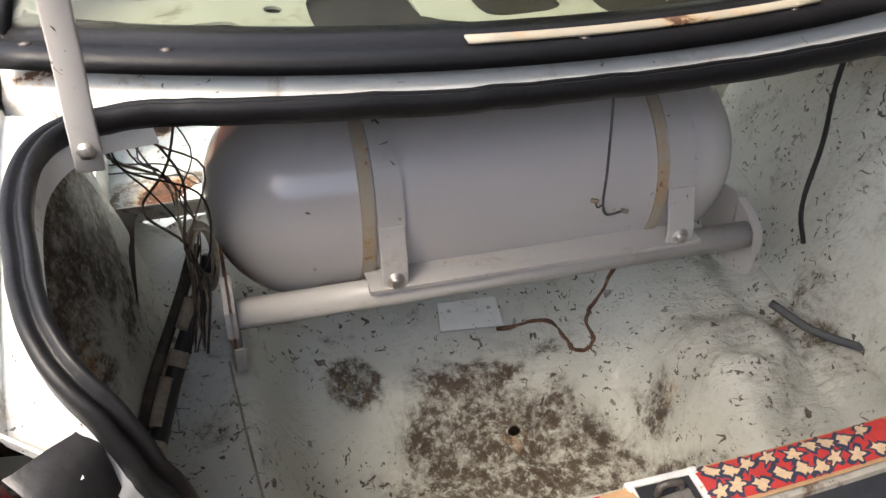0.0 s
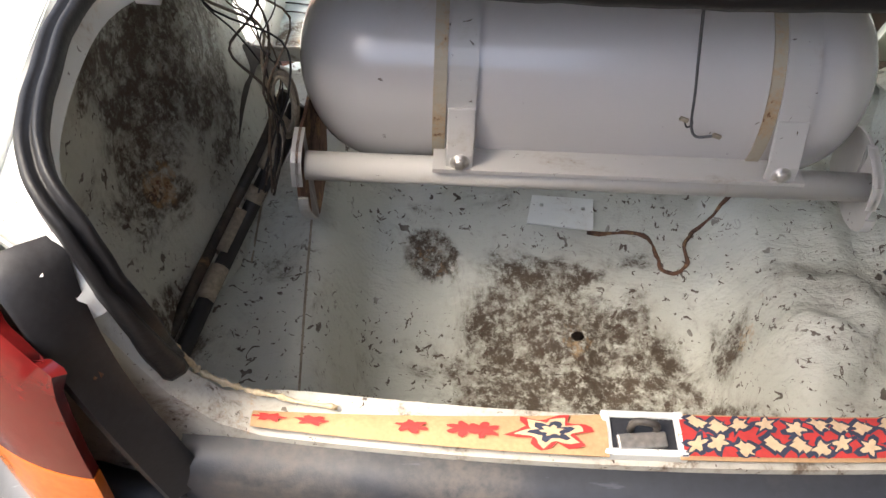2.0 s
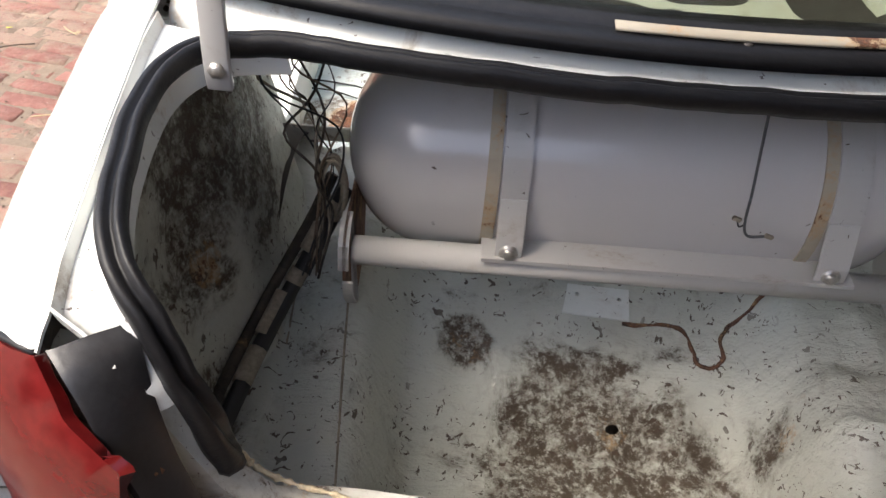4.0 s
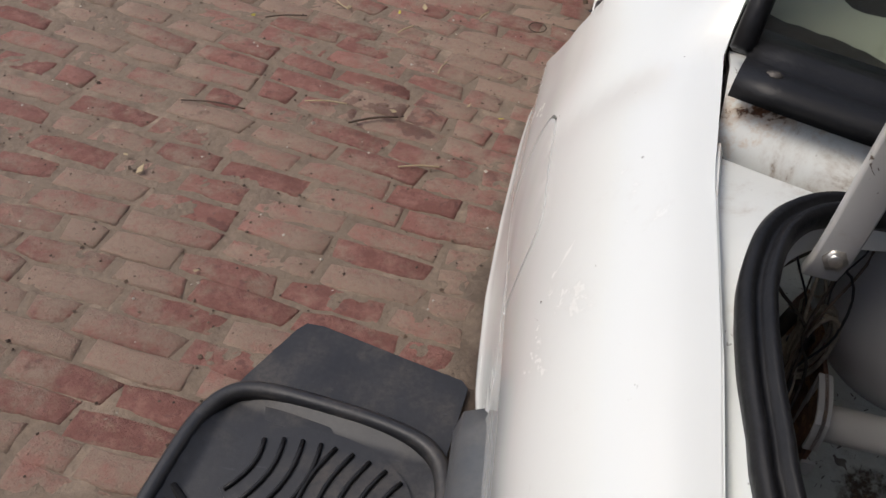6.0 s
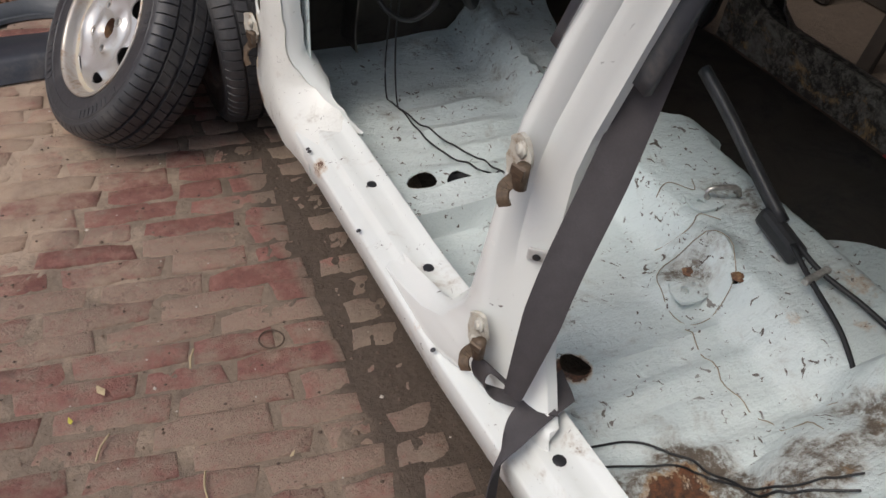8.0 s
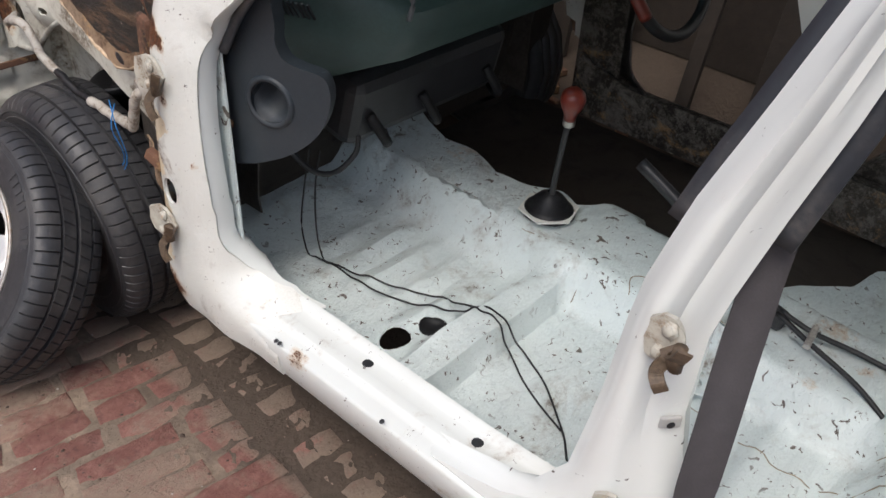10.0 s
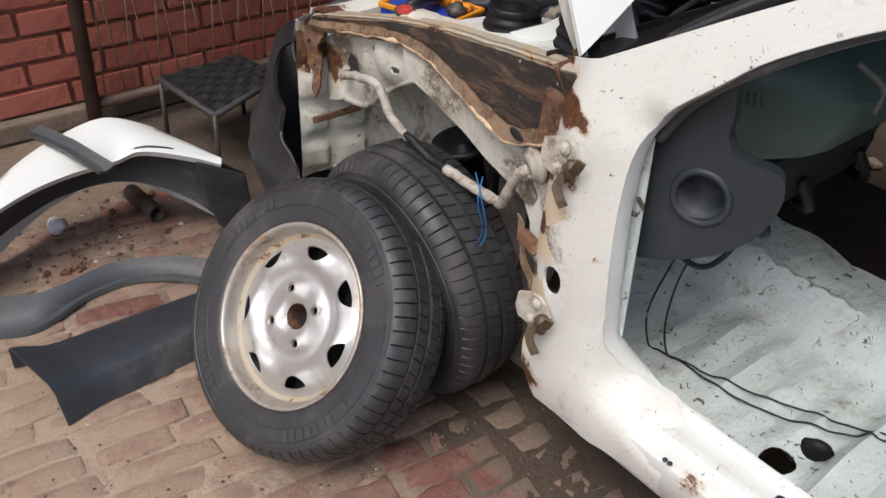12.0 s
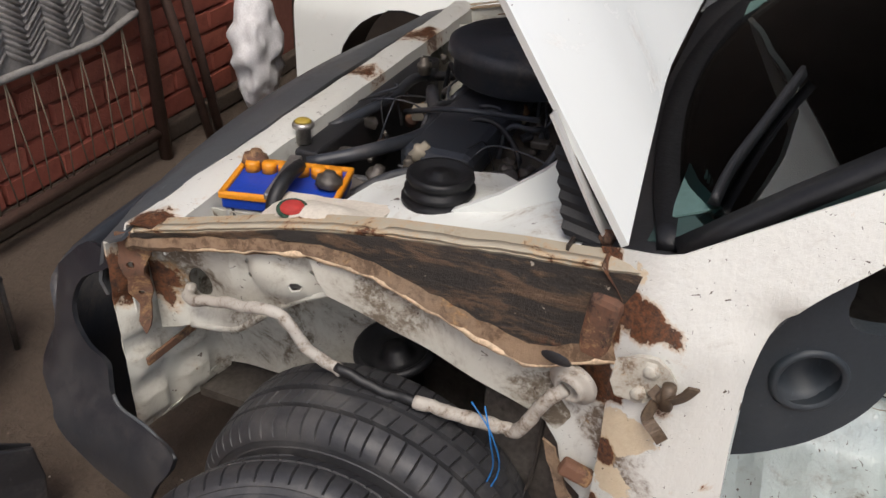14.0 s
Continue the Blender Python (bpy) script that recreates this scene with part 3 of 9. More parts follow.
def cpart(name, bm, mat, parent=None, label="", **kw):
    """A part of the car, built in world coordinates."""
    p = parent or car
    inv = Matrix.Translation(-Vector(car.location))
    bmesh.ops.transform(bm, matrix=inv, verts=bm.verts)
    ob = part(name, bm, mat, p, label, **kw)
    return ob


WHEEL_R = (1.20, 0.275)  # rear wheel centre, y and z
ARCH = 0.335
ARCH_LINE = [(0.885, 0.40), (0.90, 0.48), (0.95, 0.55), (1.03, 0.595), (1.12, 0.612), (1.22, 0.615), (1.33, 0.607), (1.373, 0.60), (1.413, 0.582), (1.454, 0.557), (1.484, 0.526), (1.503, 0.49), (1.515, 0.44), (1.52, 0.39)]


def gutter(y):
    """Upper edge of the rear quarter, along the boot gutter and then the rear glass: x, z."""
    return (lin(y, [(0.445, -0.470), (0.47, -0.512), (0.504, -0.540), (0.59, -0.546), (0.733, -0.556), (0.881, -0.568), (1.028, -0.570), (1.113, -0.549), (1.222, -0.510), (1.412, -0.474), (1.55, -0.45)]),
            lin(y, [(0.445, 0.850), (0.47, 0.872), (0.504, 0.907), (0.59, 0.940), (0.733, 0.956), (0.881, 0.965), (1.028, 0.982), (1.113, 1.049), (1.222, 1.143), (1.412, 1.275), (1.55, 1.335)]))


def x_out(y):
    if y < 0.62:
        return -0.468 - 0.195 * math.sqrt(max(0.0, 1 - ((0.62 - y) / 0.176) ** 2))
    return lin(y, [(0.62, -0.663), (0.70, -0.676), (0.78, -0.687), (0.87, -0.700), (1.02, -0.722), (1.14, -0.730), (1.3, -0.736), (1.6, -0.738)])


def q_bottom(y):
    return lin(y, [(0.44, 0.52), (0.875, 0.52)] + ARCH_LINE) if y > 0.875 else 0.52


# the rear door opening: outer seam and inner edge, (y, z) from the foot to the roof
SEAM = [(1.565, 0.40), (1.548, 0.505), (1.50, 0.587), (1.447, 0.648), (1.407, 0.678), (1.368, 0.70), (1.322, 0.735), (1.275, 0.785), (1.222, 0.845), (1.19, 0.90), (1.168, 0.955), (1.175, 1.06), (1.26, 1.15), (1.40, 1.24), (1.55, 1.31)]
SHUT = [(1.66, 0.345), (1.61, 0.44), (1.56, 0.555), (1.52, 0.61), (1.47, 0.655), (1.402, 0.702), (1.350, 0.738), (1.320, 0.780), (1.282, 0.846), (1.248, 0.90), (1.220, 0.955), (1.222, 1.05), (1.30, 1.135), (1.43, 1.225), (1.56, 1.29)]


def quarter_section(y):
    gx, gz = gutter(y)
    xo, zb = x_out(y), q_bottom(y)
    lip = 0.016 * ramp(y, [(0.86, 0), (0.95, 1), (1.40, 1), (1.50, 0.1)])
    tuck = ramp(y, [(1.46, 0.0), (1.56, 0.035)])
    a = ramp(y, [(0.94, 0), (1.16, 1)])
    b = xo + 0.018
    w, hgt = gx - xo, lin(y, [(0.55, 0.16), (0.75, 0.20), (0.95, 0.27)])
    crown = [Vector((gx - w * math.cos(radians(g)), y, gz - hgt + hgt * math.sin(radians(g)))) for g in (8, 26, 44, 60, 75)]
    pil = [Vector((b, y, 0.82)), Vector((b + 0.02, y, lerp(0.82, gz, 0.22))), Vector((b + 0.05, y, lerp(0.82, gz, 0.46))), Vector((lerp(gx, b + 0.05, 0.42), y, lerp(0.82, gz, 0.74))), Vector((lerp(gx, b + 0.05, 0.15), y, lerp(0.82, gz, 0.91)))]
    up = [lerp(p, q, a) for p, q in zip(crown, pil)]
    z2 = up[0].z - 0.03
    ctrl = [(xo + tuck + 0.034, y, zb + 0.006), (xo + tuck - lip + 0.004, y, zb), (xo + tuck - lip - 0.002, y, zb + 0.014), (xo + tuck * 0.9 - lip * 0.8, y, zb + 0.030), (xo + tuck * 0.4 - 0.002 - lip * 0.25, y, lerp(zb, z2, 0.45)), (xo, y, lerp(zb, z2, 0.8)), *up, (gx, y, gz)]
    return spline(ctrl, 4)


def section_at(y, s):
    pts = quarter_section(y)
    k = min(max(s, 0), 1) * (len(pts) - 1)
    i = min(int(k), len(pts) - 2)
    return lerp(pts[i], pts[i + 1], k - i)


def s_at(y, z):
    lo, hi = 0.10, 1.0
    for _ in range(22):
        mid = (lo + hi) / 2
        lo, hi = (mid, hi) if section_at(y, mid).z < z else (lo, mid)
    return (lo + hi) / 2


LAMP_EDGE = [(0.503, 0.905), (0.520, 0.898), (0.540, 0.889), (0.562, 0.881), (0.585, 0.877), (0.596, 0.866), (0.602, 0.84), (0.604, 0.78), (0.603, 0.70), (0.600, 0.62), (0.600, 0.54)]
edge = [(y, s_at(y, z)) for y, z in SEAM] + [(1.55, 1.0)]
lamp_edge = [(y, s_at(y, z)) for y, z in LAMP_EDGE]
outline = [(0.60, 0.0)] + [(y, 0.0) for y in (0.7, 0.84, 0.87, 0.885, 0.9, 0.95, 1.0, 1.1, 1.2, 1.3, 1.37, 1.41, 1.435, 1.455, 1.47, 1.485, 1.495, 1.503, 1.509, 1.515, 1.52, 1.545)] + edge + [(y, 1.0) for y in (1.42, 1.22, 1.11, 1.02, 0.85, 0.7, 0.59, 0.53)] + lamp_edge
# the fuel flap is cut out of the panel and set in again
FLAP = [(y, s_at(y, z)) for y, z in ((1.078, 0.836), (1.080, 0.81), (1.078, 0.784), (1.076, 0.735), (1.071, 0.716), (1.060, 0.706), (1.02, 0.702), (0.96, 0.704), (0.92, 0.712), (0.903, 0.735), (0.90, 0.79), (0.912, 0.832), (0.94, 0.847), (1.0, 0.849), (1.04, 0.851), (1.064, 0.850))]
FLAP = round_loop(FLAP, 3)


def grown(loop, k):
    cx, cy = sum(p[0] for p in loop) / len(loop), sum(p[1] for p in loop) / len(loop)
    return [(cx + (x - cx) * k, cy + (y - cy) * k) for x, y in loop]


def mirrored(p):
    return Vector((2 * CX - p.x, p.y, p.z))


quarter = cpart("rear_quarter_panel", sheet(outline, [grown(FLAP, 1.034)], section_at, 0.022), M["body"], label="glossy white rear quarter panel, dented by the arch", solid=0.004)
cpart("fuel_flap", sheet(FLAP, [], lambda y, s: section_at(y, s) + Vector((-0.001, 0, 0)), 0.03), M["body"], quarter, "white fuel filler flap", solid=0.003)
# backing coloured black for the shade in the gap round the flap
cpart("filler_recess", sheet(grown(FLAP, 1.10), [], lambda y, s: section_at(y, s) + Vector((0.016, 0, -0.006)), 0.04), M["black"], quarter, solid=0.002)
cpart("rear_quarter_panel", sheet(outline, [], lambda y, s: mirrored(section_at(y, s)), 0.04), M["body"], solid=0.004)
# the rounded shut face behind the door opening
rows = []
for (oy, oz), (iy, iz) in zip(SEAM, SHUT):
    o = section_at(oy, s_at(oy, oz)) + Vector((0.001, 0, 0))
    i = Vector((lin(iz, [(0.4, -0.628), (0.85, -0.628), (1.0, o.x + 0.07), (1.3, o.x + 0.06)]), iy, iz))
    up = Vector((0, 0.003, 0.008)) if oz < 0.72 else Vector((-0.002, 0.003, 0))
    rows.append([o, lerp(o, i, 0.06) + up * 0.7, lerp(o, i, 0.2) + up * 1.2, lerp(o, i, 0.5) + up * 1.1, lerp(o, i, 0.8) + up * 0.6, lerp(o, i, 0.95) + up * 0.5, i, i + Vector((0.012, -0.004, -0.02)), i + Vector((0.02, -0.03, -0.03))])
rows = [list(r) for r in zip(*[spline(c, 5) for c in zip(*rows)])]
shut = cpart("shut_face", loft(rows), M["body"], label="white rounded shut face of the rear door opening", solid=0.003)
cpart("shut_face", loft([[mirrored(p) for p in r] for r in rows]), M["body"], solid=0.003)
st = cpart("door_striker", tube([(-0.684, 1.262, 0.788), (-0.683, 1.290, 0.792), (-0.680, 1.299, 0.794), (-0.660, 1.298, 0.803), (-0.656, 1.290, 0.803), (-0.655, 1.262, 0.800)], 0.0042, 8, steps=4), M["bronze"], label="worn steel door striker loop, its white paint chipped")
cpart("striker_plate", box_bm((0.052, 0.004, 0.022), (-0.670, 1.268, 0.786), (40, 0, -28)), M["body_worn"], st, smooth=False, bevel=0.002)
# faded paper sticker with print and a rubber strip on the pillar
stk = cpart("sticker", box_bm((0.05, 0.0012, 0.055), (-0.656, 1.190, 0.955), (28, 0, -40)), plain("faded_sticker", (0.55, 0.52, 0.46), 0.6), label="faded printed sticker on the pillar", smooth=False)
for k in range(4):
    cpart("print_bar", box_bm((0.008, 0.001, 0.036 - 0.006 * (k % 2)), (-0.656 - 0.015 + 0.010 * k, 1.189 - 0.008 * (k - 1.5) + 0.002, 0.957), (28, 0, -40)), M["black"], stk, smooth=False)
cpart("rubber_strip", sweep([(-0.628, 1.265, 0.895), (-0.628, 1.24, 0.935), (-0.625, 1.222, 0.975)], [(-0.012, 0), (0.012, 0), (0.010, 0.008), (-0.010, 0.008)]), M["rubber"], label="black rubber strip on the pillar edge")
# inner wheel house, rising over the rear wheel inside the cabin
rows = []
for i in range(15):
    a = math.pi * lerp(0.02, 0.98, i / 14)
    row = []
    for j in range(7):
        r = ARCH - 0.005 + 0.01 * math.sin(j)
        row.append(Vector((lerp(-0.715, -0.50, j / 6), WHEEL_R[0] + math.cos(a) * (r - 0.05 * (j / 6) ** 3), max(0.2, WHEEL_R[1] + 0.01 + math.sin(a) * (r - 0.05 * (j / 6) ** 3)))))
    rows.append(row)
cpart("wheel_house_rear", loft(rows), M["dark_floor"], label="dark brown rear wheel housing", solid=0.004)
cpart("wheel_house_rear", loft([[mirrored(p) for p in r] for r in rows]), M["well"], solid=0.004)

# roof
rows = []
for i in range(13):
    y = lerp(1.45, 2.45, i / 12)
    rows.append([Vector((CX + lerp(-0.56, 0.56, j / 12), y, 1.36 - 0.035 * (2 * j / 12 - 1) ** 2 - 0.03 * (2 * i / 12 - 1) ** 2)) for j in range(13)])
cpart("roof", loft(rows), M["body"], label="white roof skin", solid=0.01)

# ---- sills ----


def sill(side):
    def X(x):
        return x if side < 0 else 2 * CX - x

    rows = []
    for i in range(41):
        y = lerp(1.552, 3.10, i / 40)
        up = ramp(y, [(1.55, 0.03), (1.64, 0.0), (2.9, 0.0), (3.05, 0.03), (3.1, 0.06)])
        prof = [(-0.69, 0.19), (-0.716, 0.24), (-0.727, 0.285), (-0.727, 0.306), (-0.7255, 0.310), (-0.722, 0.312), (-0.700, 0.3165), (-0.694, 0.319), (-0.688, 0.3265), (-0.684, 0.3285), (-0.66, 0.330), (-0.634, 0.332), (-0.628, 0.336), (-0.620, 0.345), (-0.611, 0.347), (-0.606, 0.338), (-0.602, 0.22)]
        inw = lin(y, [(1.5, 0.045), (1.65, 0.035), (1.9, 0.012), (2.2, 0.0)])
        prof = [(x, z + (ramp(y, [(1.55, 0.10), (1.78, 0.0)]) * (0.285 - z) / 0.095 if z < 0.285 else 0.0)) for x, z in prof]
        rows.append([Vector((X(x - 0.013 * ramp(y, [(2.1, 0), (2.4, 1)]) * ramp(x, [(-0.69, 0), (-0.64, 1)]) + inw * ramp(x, [(-0.71, 1), (-0.62, 0.3)])), y, z + (up if x > -0.73 and z > 0.3 else 0) * max(0, 1 - abs(z - 0.34) / 0.2))) for x, z in prof])
    return loft(rows)


cpart("sill", sill(-1), M["body_worn"], label="white door sill with drilled holes and rust spots", solid=0.004)
cpart("sill", sill(1), M["far_sill"], label="rotten far door sill, darkened for the dim far side", solid=0.004)

# ---- front hinge post and windscreen pillar ----
post_front = [(3.10, 0.225), (3.135, 0.30), (3.15, 0.45), (3.15, 0.62), (3.16, 0.80), (3.20, 0.865)]
post_pts = post_front + [(3.10, 0.905), (2.93, 1.01), (2.80, 1.085), (2.6, 1.185), (2.42, 1.27), (2.36, 1.25), (2.6, 1.12), (2.72, 1.065), (2.84, 0.99), (2.905, 0.93), (2.965, 0.87),
                     (2.995, 0.81), (3.0, 0.70), (2.99, 0.55), (2.985, 0.46), (2.965, 0.41), (2.93, 0.375), (2.87, 0.352), (2.80, 0.345), (2.80, 0.30), (2.80, 0.24)]
post = post_front + [(p.x, p.y) for p in spline([(a, b, 0) for a, b in post_pts[6:10]], 3)] + post_pts[10:11] + [(p.x, p.y) for p in spline([(a, b, 0) for a, b in post_pts[11:25]], 4)] + post_pts[25:]


def post_x(y, z):
    x = lin(z, [(0.2, -0.71), (0.26, -0.727), (0.30, -0.732), (0.36, -0.731), (0.6, -0.728), (0.8, -0.715), (0.88, -0.69), (1.0, -0.655), (1.3, -0.56)])
    x += 0.03 * ramp(y, [(2.96, 1), (3.03, 0)]) * ramp(z, [(0.40, 0), (0.5, 1), (0.84, 1), (0.88, 0)])
    x += ramp(y, [(3.10, 0), (3.22, 0.06)]) * (1 if z > 0.35 else 0.4)
    # rounded foot, running out into the sill's shelf
    zt, xe = lin(y, [(2.80, 0.345), (2.87, 0.352), (2.93, 0.375), (2.965, 0.41), (2.985, 0.46)]), lin(y, [(2.80, -0.618), (2.87, -0.632), (2.93, -0.66), (2.965, -0.685), (2.985, -0.70)])
    f = (z - 0.295) / (zt - 0.295)
    foot = lin(f, [(-2.0, -0.70), (-0.6, -0.724), (0.0, -0.729), (0.35, -0.723), (0.62, -0.700), (1.0, xe)])
    foot += ramp(y, [(2.80, 0.006), (2.95, 0)])
    return lerp(foot, x, ramp(y, [(2.95, 0), (3.03, 1)])) if z < 0.5 else x


def post_xyz(y, z):
    return Vector((post_x(y, z), y, z - (ramp(y, [(2.80, 0.014), (2.90, 0)]) if z < 0.4 else 0)))


hole = disc((3.09, 0.515), 0.021, 12, 0.028)
bm = sheet(post, [hole], post_xyz, 0.022)
cpart("hinge_post", bm, M["post"], label="white hinge post, rust-bitten where the fender was", solid=0.006)
fr = spline([(p[0], p[1], 0) for p in post_front], 4)
cpart("post_front_wall", loft([[post_xyz(p.x - 0.006, p.y) + Vector((0.004, 0, 0)), Vector((-0.69, p.x + 0.004 - 0.012, p.y)), Vector((-0.65, p.x - 0.01, p.y))] for p in fr]), M["post"], label="stained front face of the hinge post", solid=0.003)
# dark plate added behind the hole in place of the post's inner shade
cpart("post_cavity", box_bm((0.004, 0.10, 0.12), (-0.685, 3.09, 0.515)), M["dark_floor"], label="dark plate standing for the shade inside the post hole", smooth=False)
# dark sheet added where only shade shows beside the footwell
cpart("toe_side", sheet([(3.145, 0.16), (3.34, 0.16), (3.34, 0.66), (3.145, 0.66)], [], lambda y, z: Vector((-0.632, y, z)), 0.06), M["grease_and_shade"], label="dark sheet closing the footwell side, standing for shade", solid=0.003)
# the post's inner return along the door opening
edge = spline([(p[0], p[1], 0) for p in reversed(post_pts[-16:-2])], 4)
rows = []
for p in edge:
    x, z = post_x(p.x, p.y), post_xyz(p.x, p.y).z
    k = ramp(p.x, [(2.86, 0.25), (2.97, 1)])
    rows.append([Vector((x - 0.002, p.x, z)), Vector((x + 0.02 * k, p.x - 0.004 * k, z)), Vector((x + 0.038 * k, p.x + 0.002, z + 0.002)), Vector((x + 0.05 * k, p.x + 0.04 * k, z + 0.01 * k - 0.02 * (1 - k)))])
cpart("post_return", loft(rows), M["body"], label="white inner flange of the door opening", solid=0.003)
cpart("door_seal", tube([r[2] + Vector((0.003, -0.006, -0.002)) for r in rows[3::5] if r[2].z > 0.78], 0.009, 8), M["plastic"], label="grey rubber door seal")
# far post coloured dark to match the dim far side
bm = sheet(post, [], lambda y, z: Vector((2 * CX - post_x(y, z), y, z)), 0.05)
cpart("hinge_post", bm, M["grease_and_shade"], solid=0.006)

# ---- centre pillar ----


def pillar_front(z):
    return lin(z, [(0.315, 2.44), (0.33, 2.36), (0.345, 2.30), (0.38, 2.236), (0.45, 2.190), (0.6, 2.170), (0.78, 2.160), (0.91, 2.131), (1.05, 2.083), (1.2, 2.035), (1.33, 1.99)])


def pillar_back(z):
    return lin(z, [(0.315, 1.95), (0.345, 1.965), (0.38, 1.985), (0.45, 2.025), (0.6, 2.070), (0.75, 2.075), (0.91, 2.042), (1.05, 2.008), (1.17, 1.985), (1.33, 1.945)])


def pillar_out(z):
    return lin(z, [(0.315, -0.722), (0.36, -0.716), (0.42, -0.709), (0.5, -0.703), (0.6, -0.700), (0.78, -0.688), (0.91, -0.670), (1.05, -0.657), (1.2, -0.640), (1.33, -0.61)])


def pillar(side):
    rows = []
    for z in [0.315, 0.33, 0.345, 0.36, 0.38, 0.41, 0.45, 0.5, 0.56, 0.62, 0.68, 0.74, 0.8, 0.86, 0.92, 0.98, 1.04, 1.1, 1.16, 1.22, 1.28, 1.33]:
        fy, by, xo = pillar_front(z), pillar_back(z), pillar_out(z)
        c = [(xo + 0.042, fy), (xo + 0.03, fy + 0.004), (xo + 0.018, fy - 0.010), (xo + 0.004, fy - 0.024), (xo, lerp(by, fy, 0.60)), (xo + 0.006, lerp(by, fy, 0.48)), (xo + 0.030, lerp(by, fy, 0.38)),
             (xo + 0.034, lerp(by, fy, 0.24)), (xo + 0.052, by + 0.012), (xo + 0.062, by - 0.002), (xo + 0.08, by)]
        if z < 0.34:
            c = [(max(a, -0.735) if a < -0.66 else min(a, -0.66), b) for a, b in c]
        rows.append([Vector((x if side < 0 else 2 * CX - x, y, z + (0.012 if z < 0.35 and x > -0.69 else 0))) for x, y in c])
    return loft(rows)


cpart("centre_pillar", pillar(-1), M["body"], label="white centre pillar with bare door hinges", solid=0.004)
# far pillar wears the same shade-darkened paint
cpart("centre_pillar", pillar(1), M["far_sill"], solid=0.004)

for fy, sx in ((1, 0.040), (0, 0.082)):
    line = [(pillar_out(z) + sx, pillar_front(z) + 0.006 if fy else pillar_back(z) - 0.006, z) for z in (0.88, 0.96, 1.04, 1.12, 1.22, 1.30)]
    cpart("pillar_seal", sweep(spline(line, 4), [(-0.018, -0.006), (0.016, -0.008), (0.018, 0.004), (0.0, 0.009), (-0.018, 0.005)], up=(1, 0, 0)), M["plastic"], label="dark grey rubber strip on the pillar edge")

# ---- floor ----


def floor_z(x, y):
    z = 0.228 + dent((x, y, 0), 9, 0.004)
    z += 0.010 * math.sin((y - 2.7) * 2 * math.pi / 0.085) * ramp(y, [(2.66, 0), (2.72, 1), (3.0, 1), (3.15, 0)]) * ramp(x, [(-0.5, 0), (-0.42, 1), (-0.2, 1), (-0.12, 0)])
    z += 0.008 * math.sin((y - 1.8) * 2 * math.pi / 0.075) * ramp(y, [(1.80, 0), (1.86, 1), (2.12, 1), (2.2, 0)]) * ramp(x, [(-0.55, 0), (-0.48, 1), (-0.18, 1), (-0.1, 0)])
    z += 0.04 * ramp(y, [(3.1, 0), (3.3, 1)])
    z -= 0.012 * ramp(abs(x - lin(y, [(2.65, -0.09), (3.3, -0.04)])), [(0.004, 1), (0.012, 0)]) * ramp(y, [(2.66, 0), (2.7, 1)])
    z += (dent((x * 1.5, y * 4, 8), 4, 0.012) - 0.008 * abs(noise.noise(Vector((x * 5, y * 9, 2))))) * ramp(x, [(-0.12, 1), (-0.05, 0.3)])
    # seat crossmember, bumps and tunnel
    c = ramp(y, [(2.535, 0), (2.56, 1), (2.63, 1), (2.66, 0)])
    z += 0.055 * c * ramp(x, [(-0.60, 1), (0.1, 1)])
    t = ramp(x, [(-0.15, 0), (-0.085, 1), (0.13, 1), (0.22, 0)])
    z += (0.09 + 0.02 * ramp(y, [(2.2, 0), (3.2, 1)])) * t * (1 - 0.5 * c) * ramp(y, [(1.65, 0.2), (1.85, 1)])
    z += 0.03 * ramp(math.hypot((x + 0.14) / 0.10, (y - 2.24) / 0.07), [(0.6, 1), (1.0, 0)])
    z += 0.02 * ramp(math.hypot((x + 0.43) / 0.13, (y - 2.69) / 0.10), [(0.6, 1), (1.0, 0)])
    # rear seat pan
    back = y - lin(x, [(-0.60, 1.60), (-0.46, 1.70), (-0.38, 1.79), (-0.30, 1.85), (-0.2, 1.885), (0.3, 1.90)])
    z += ramp(back, [(-0.40, 0.20), (-0.22, 0.155), (-0.10, 0.125), (-0.035, 0.085), (0.012, 0.0)])
    z -= 0.010 * (ramp(abs(x + 0.20 - 0.25 * (y - 1.7)), [(0.004, 1), (0.016, 0)]) + ramp(abs(x + 0.09 - 0.25 * (y - 1.7)), [(0.004, 1), (0.018, 0)])) * ramp(back, [(-0.06, 1), (-0.03, 0)])
    return z


cut_edge = [(0.10, 3.2), (0.06, 3.1), (0.075, 3.0), (0.04, 2.9), (0.06, 2.8), (0.095, 2.74), (0.085, 2.68), (0.16, 2.60), (0.20, 2.56), (0.17, 2.50), (0.21, 2.45), (0.16, 2.40), (0.18, 2.31), (0.25, 2.25), (0.325, 2.20),
            (0.42, 2.11), (0.52, 2.08), (0.60, 2.02), (0.66, 1.95)]
floor_out = [(-0.61, 1.45), (0.66, 1.45)] + cut_edge[::-1] + [(0.1, 3.3), (-0.61, 3.3)]
holes = [disc((-0.50, 2.71), 0.033, 14), disc((-0.42, 2.68), 0.03, 14), disc((-0.465, 2.145), 0.026, 12, 0.032), disc((-0.10, 2.16), 0.009, 8)]


def rag(p, a):
    return (p[0] + noise.noise(Vector((p[0] * 9, p[1] * 9, a))) * 0.02, p[1] + noise.noise(Vector((p[0] * 9, p[1] * 9, a + 7))) * 0.02)


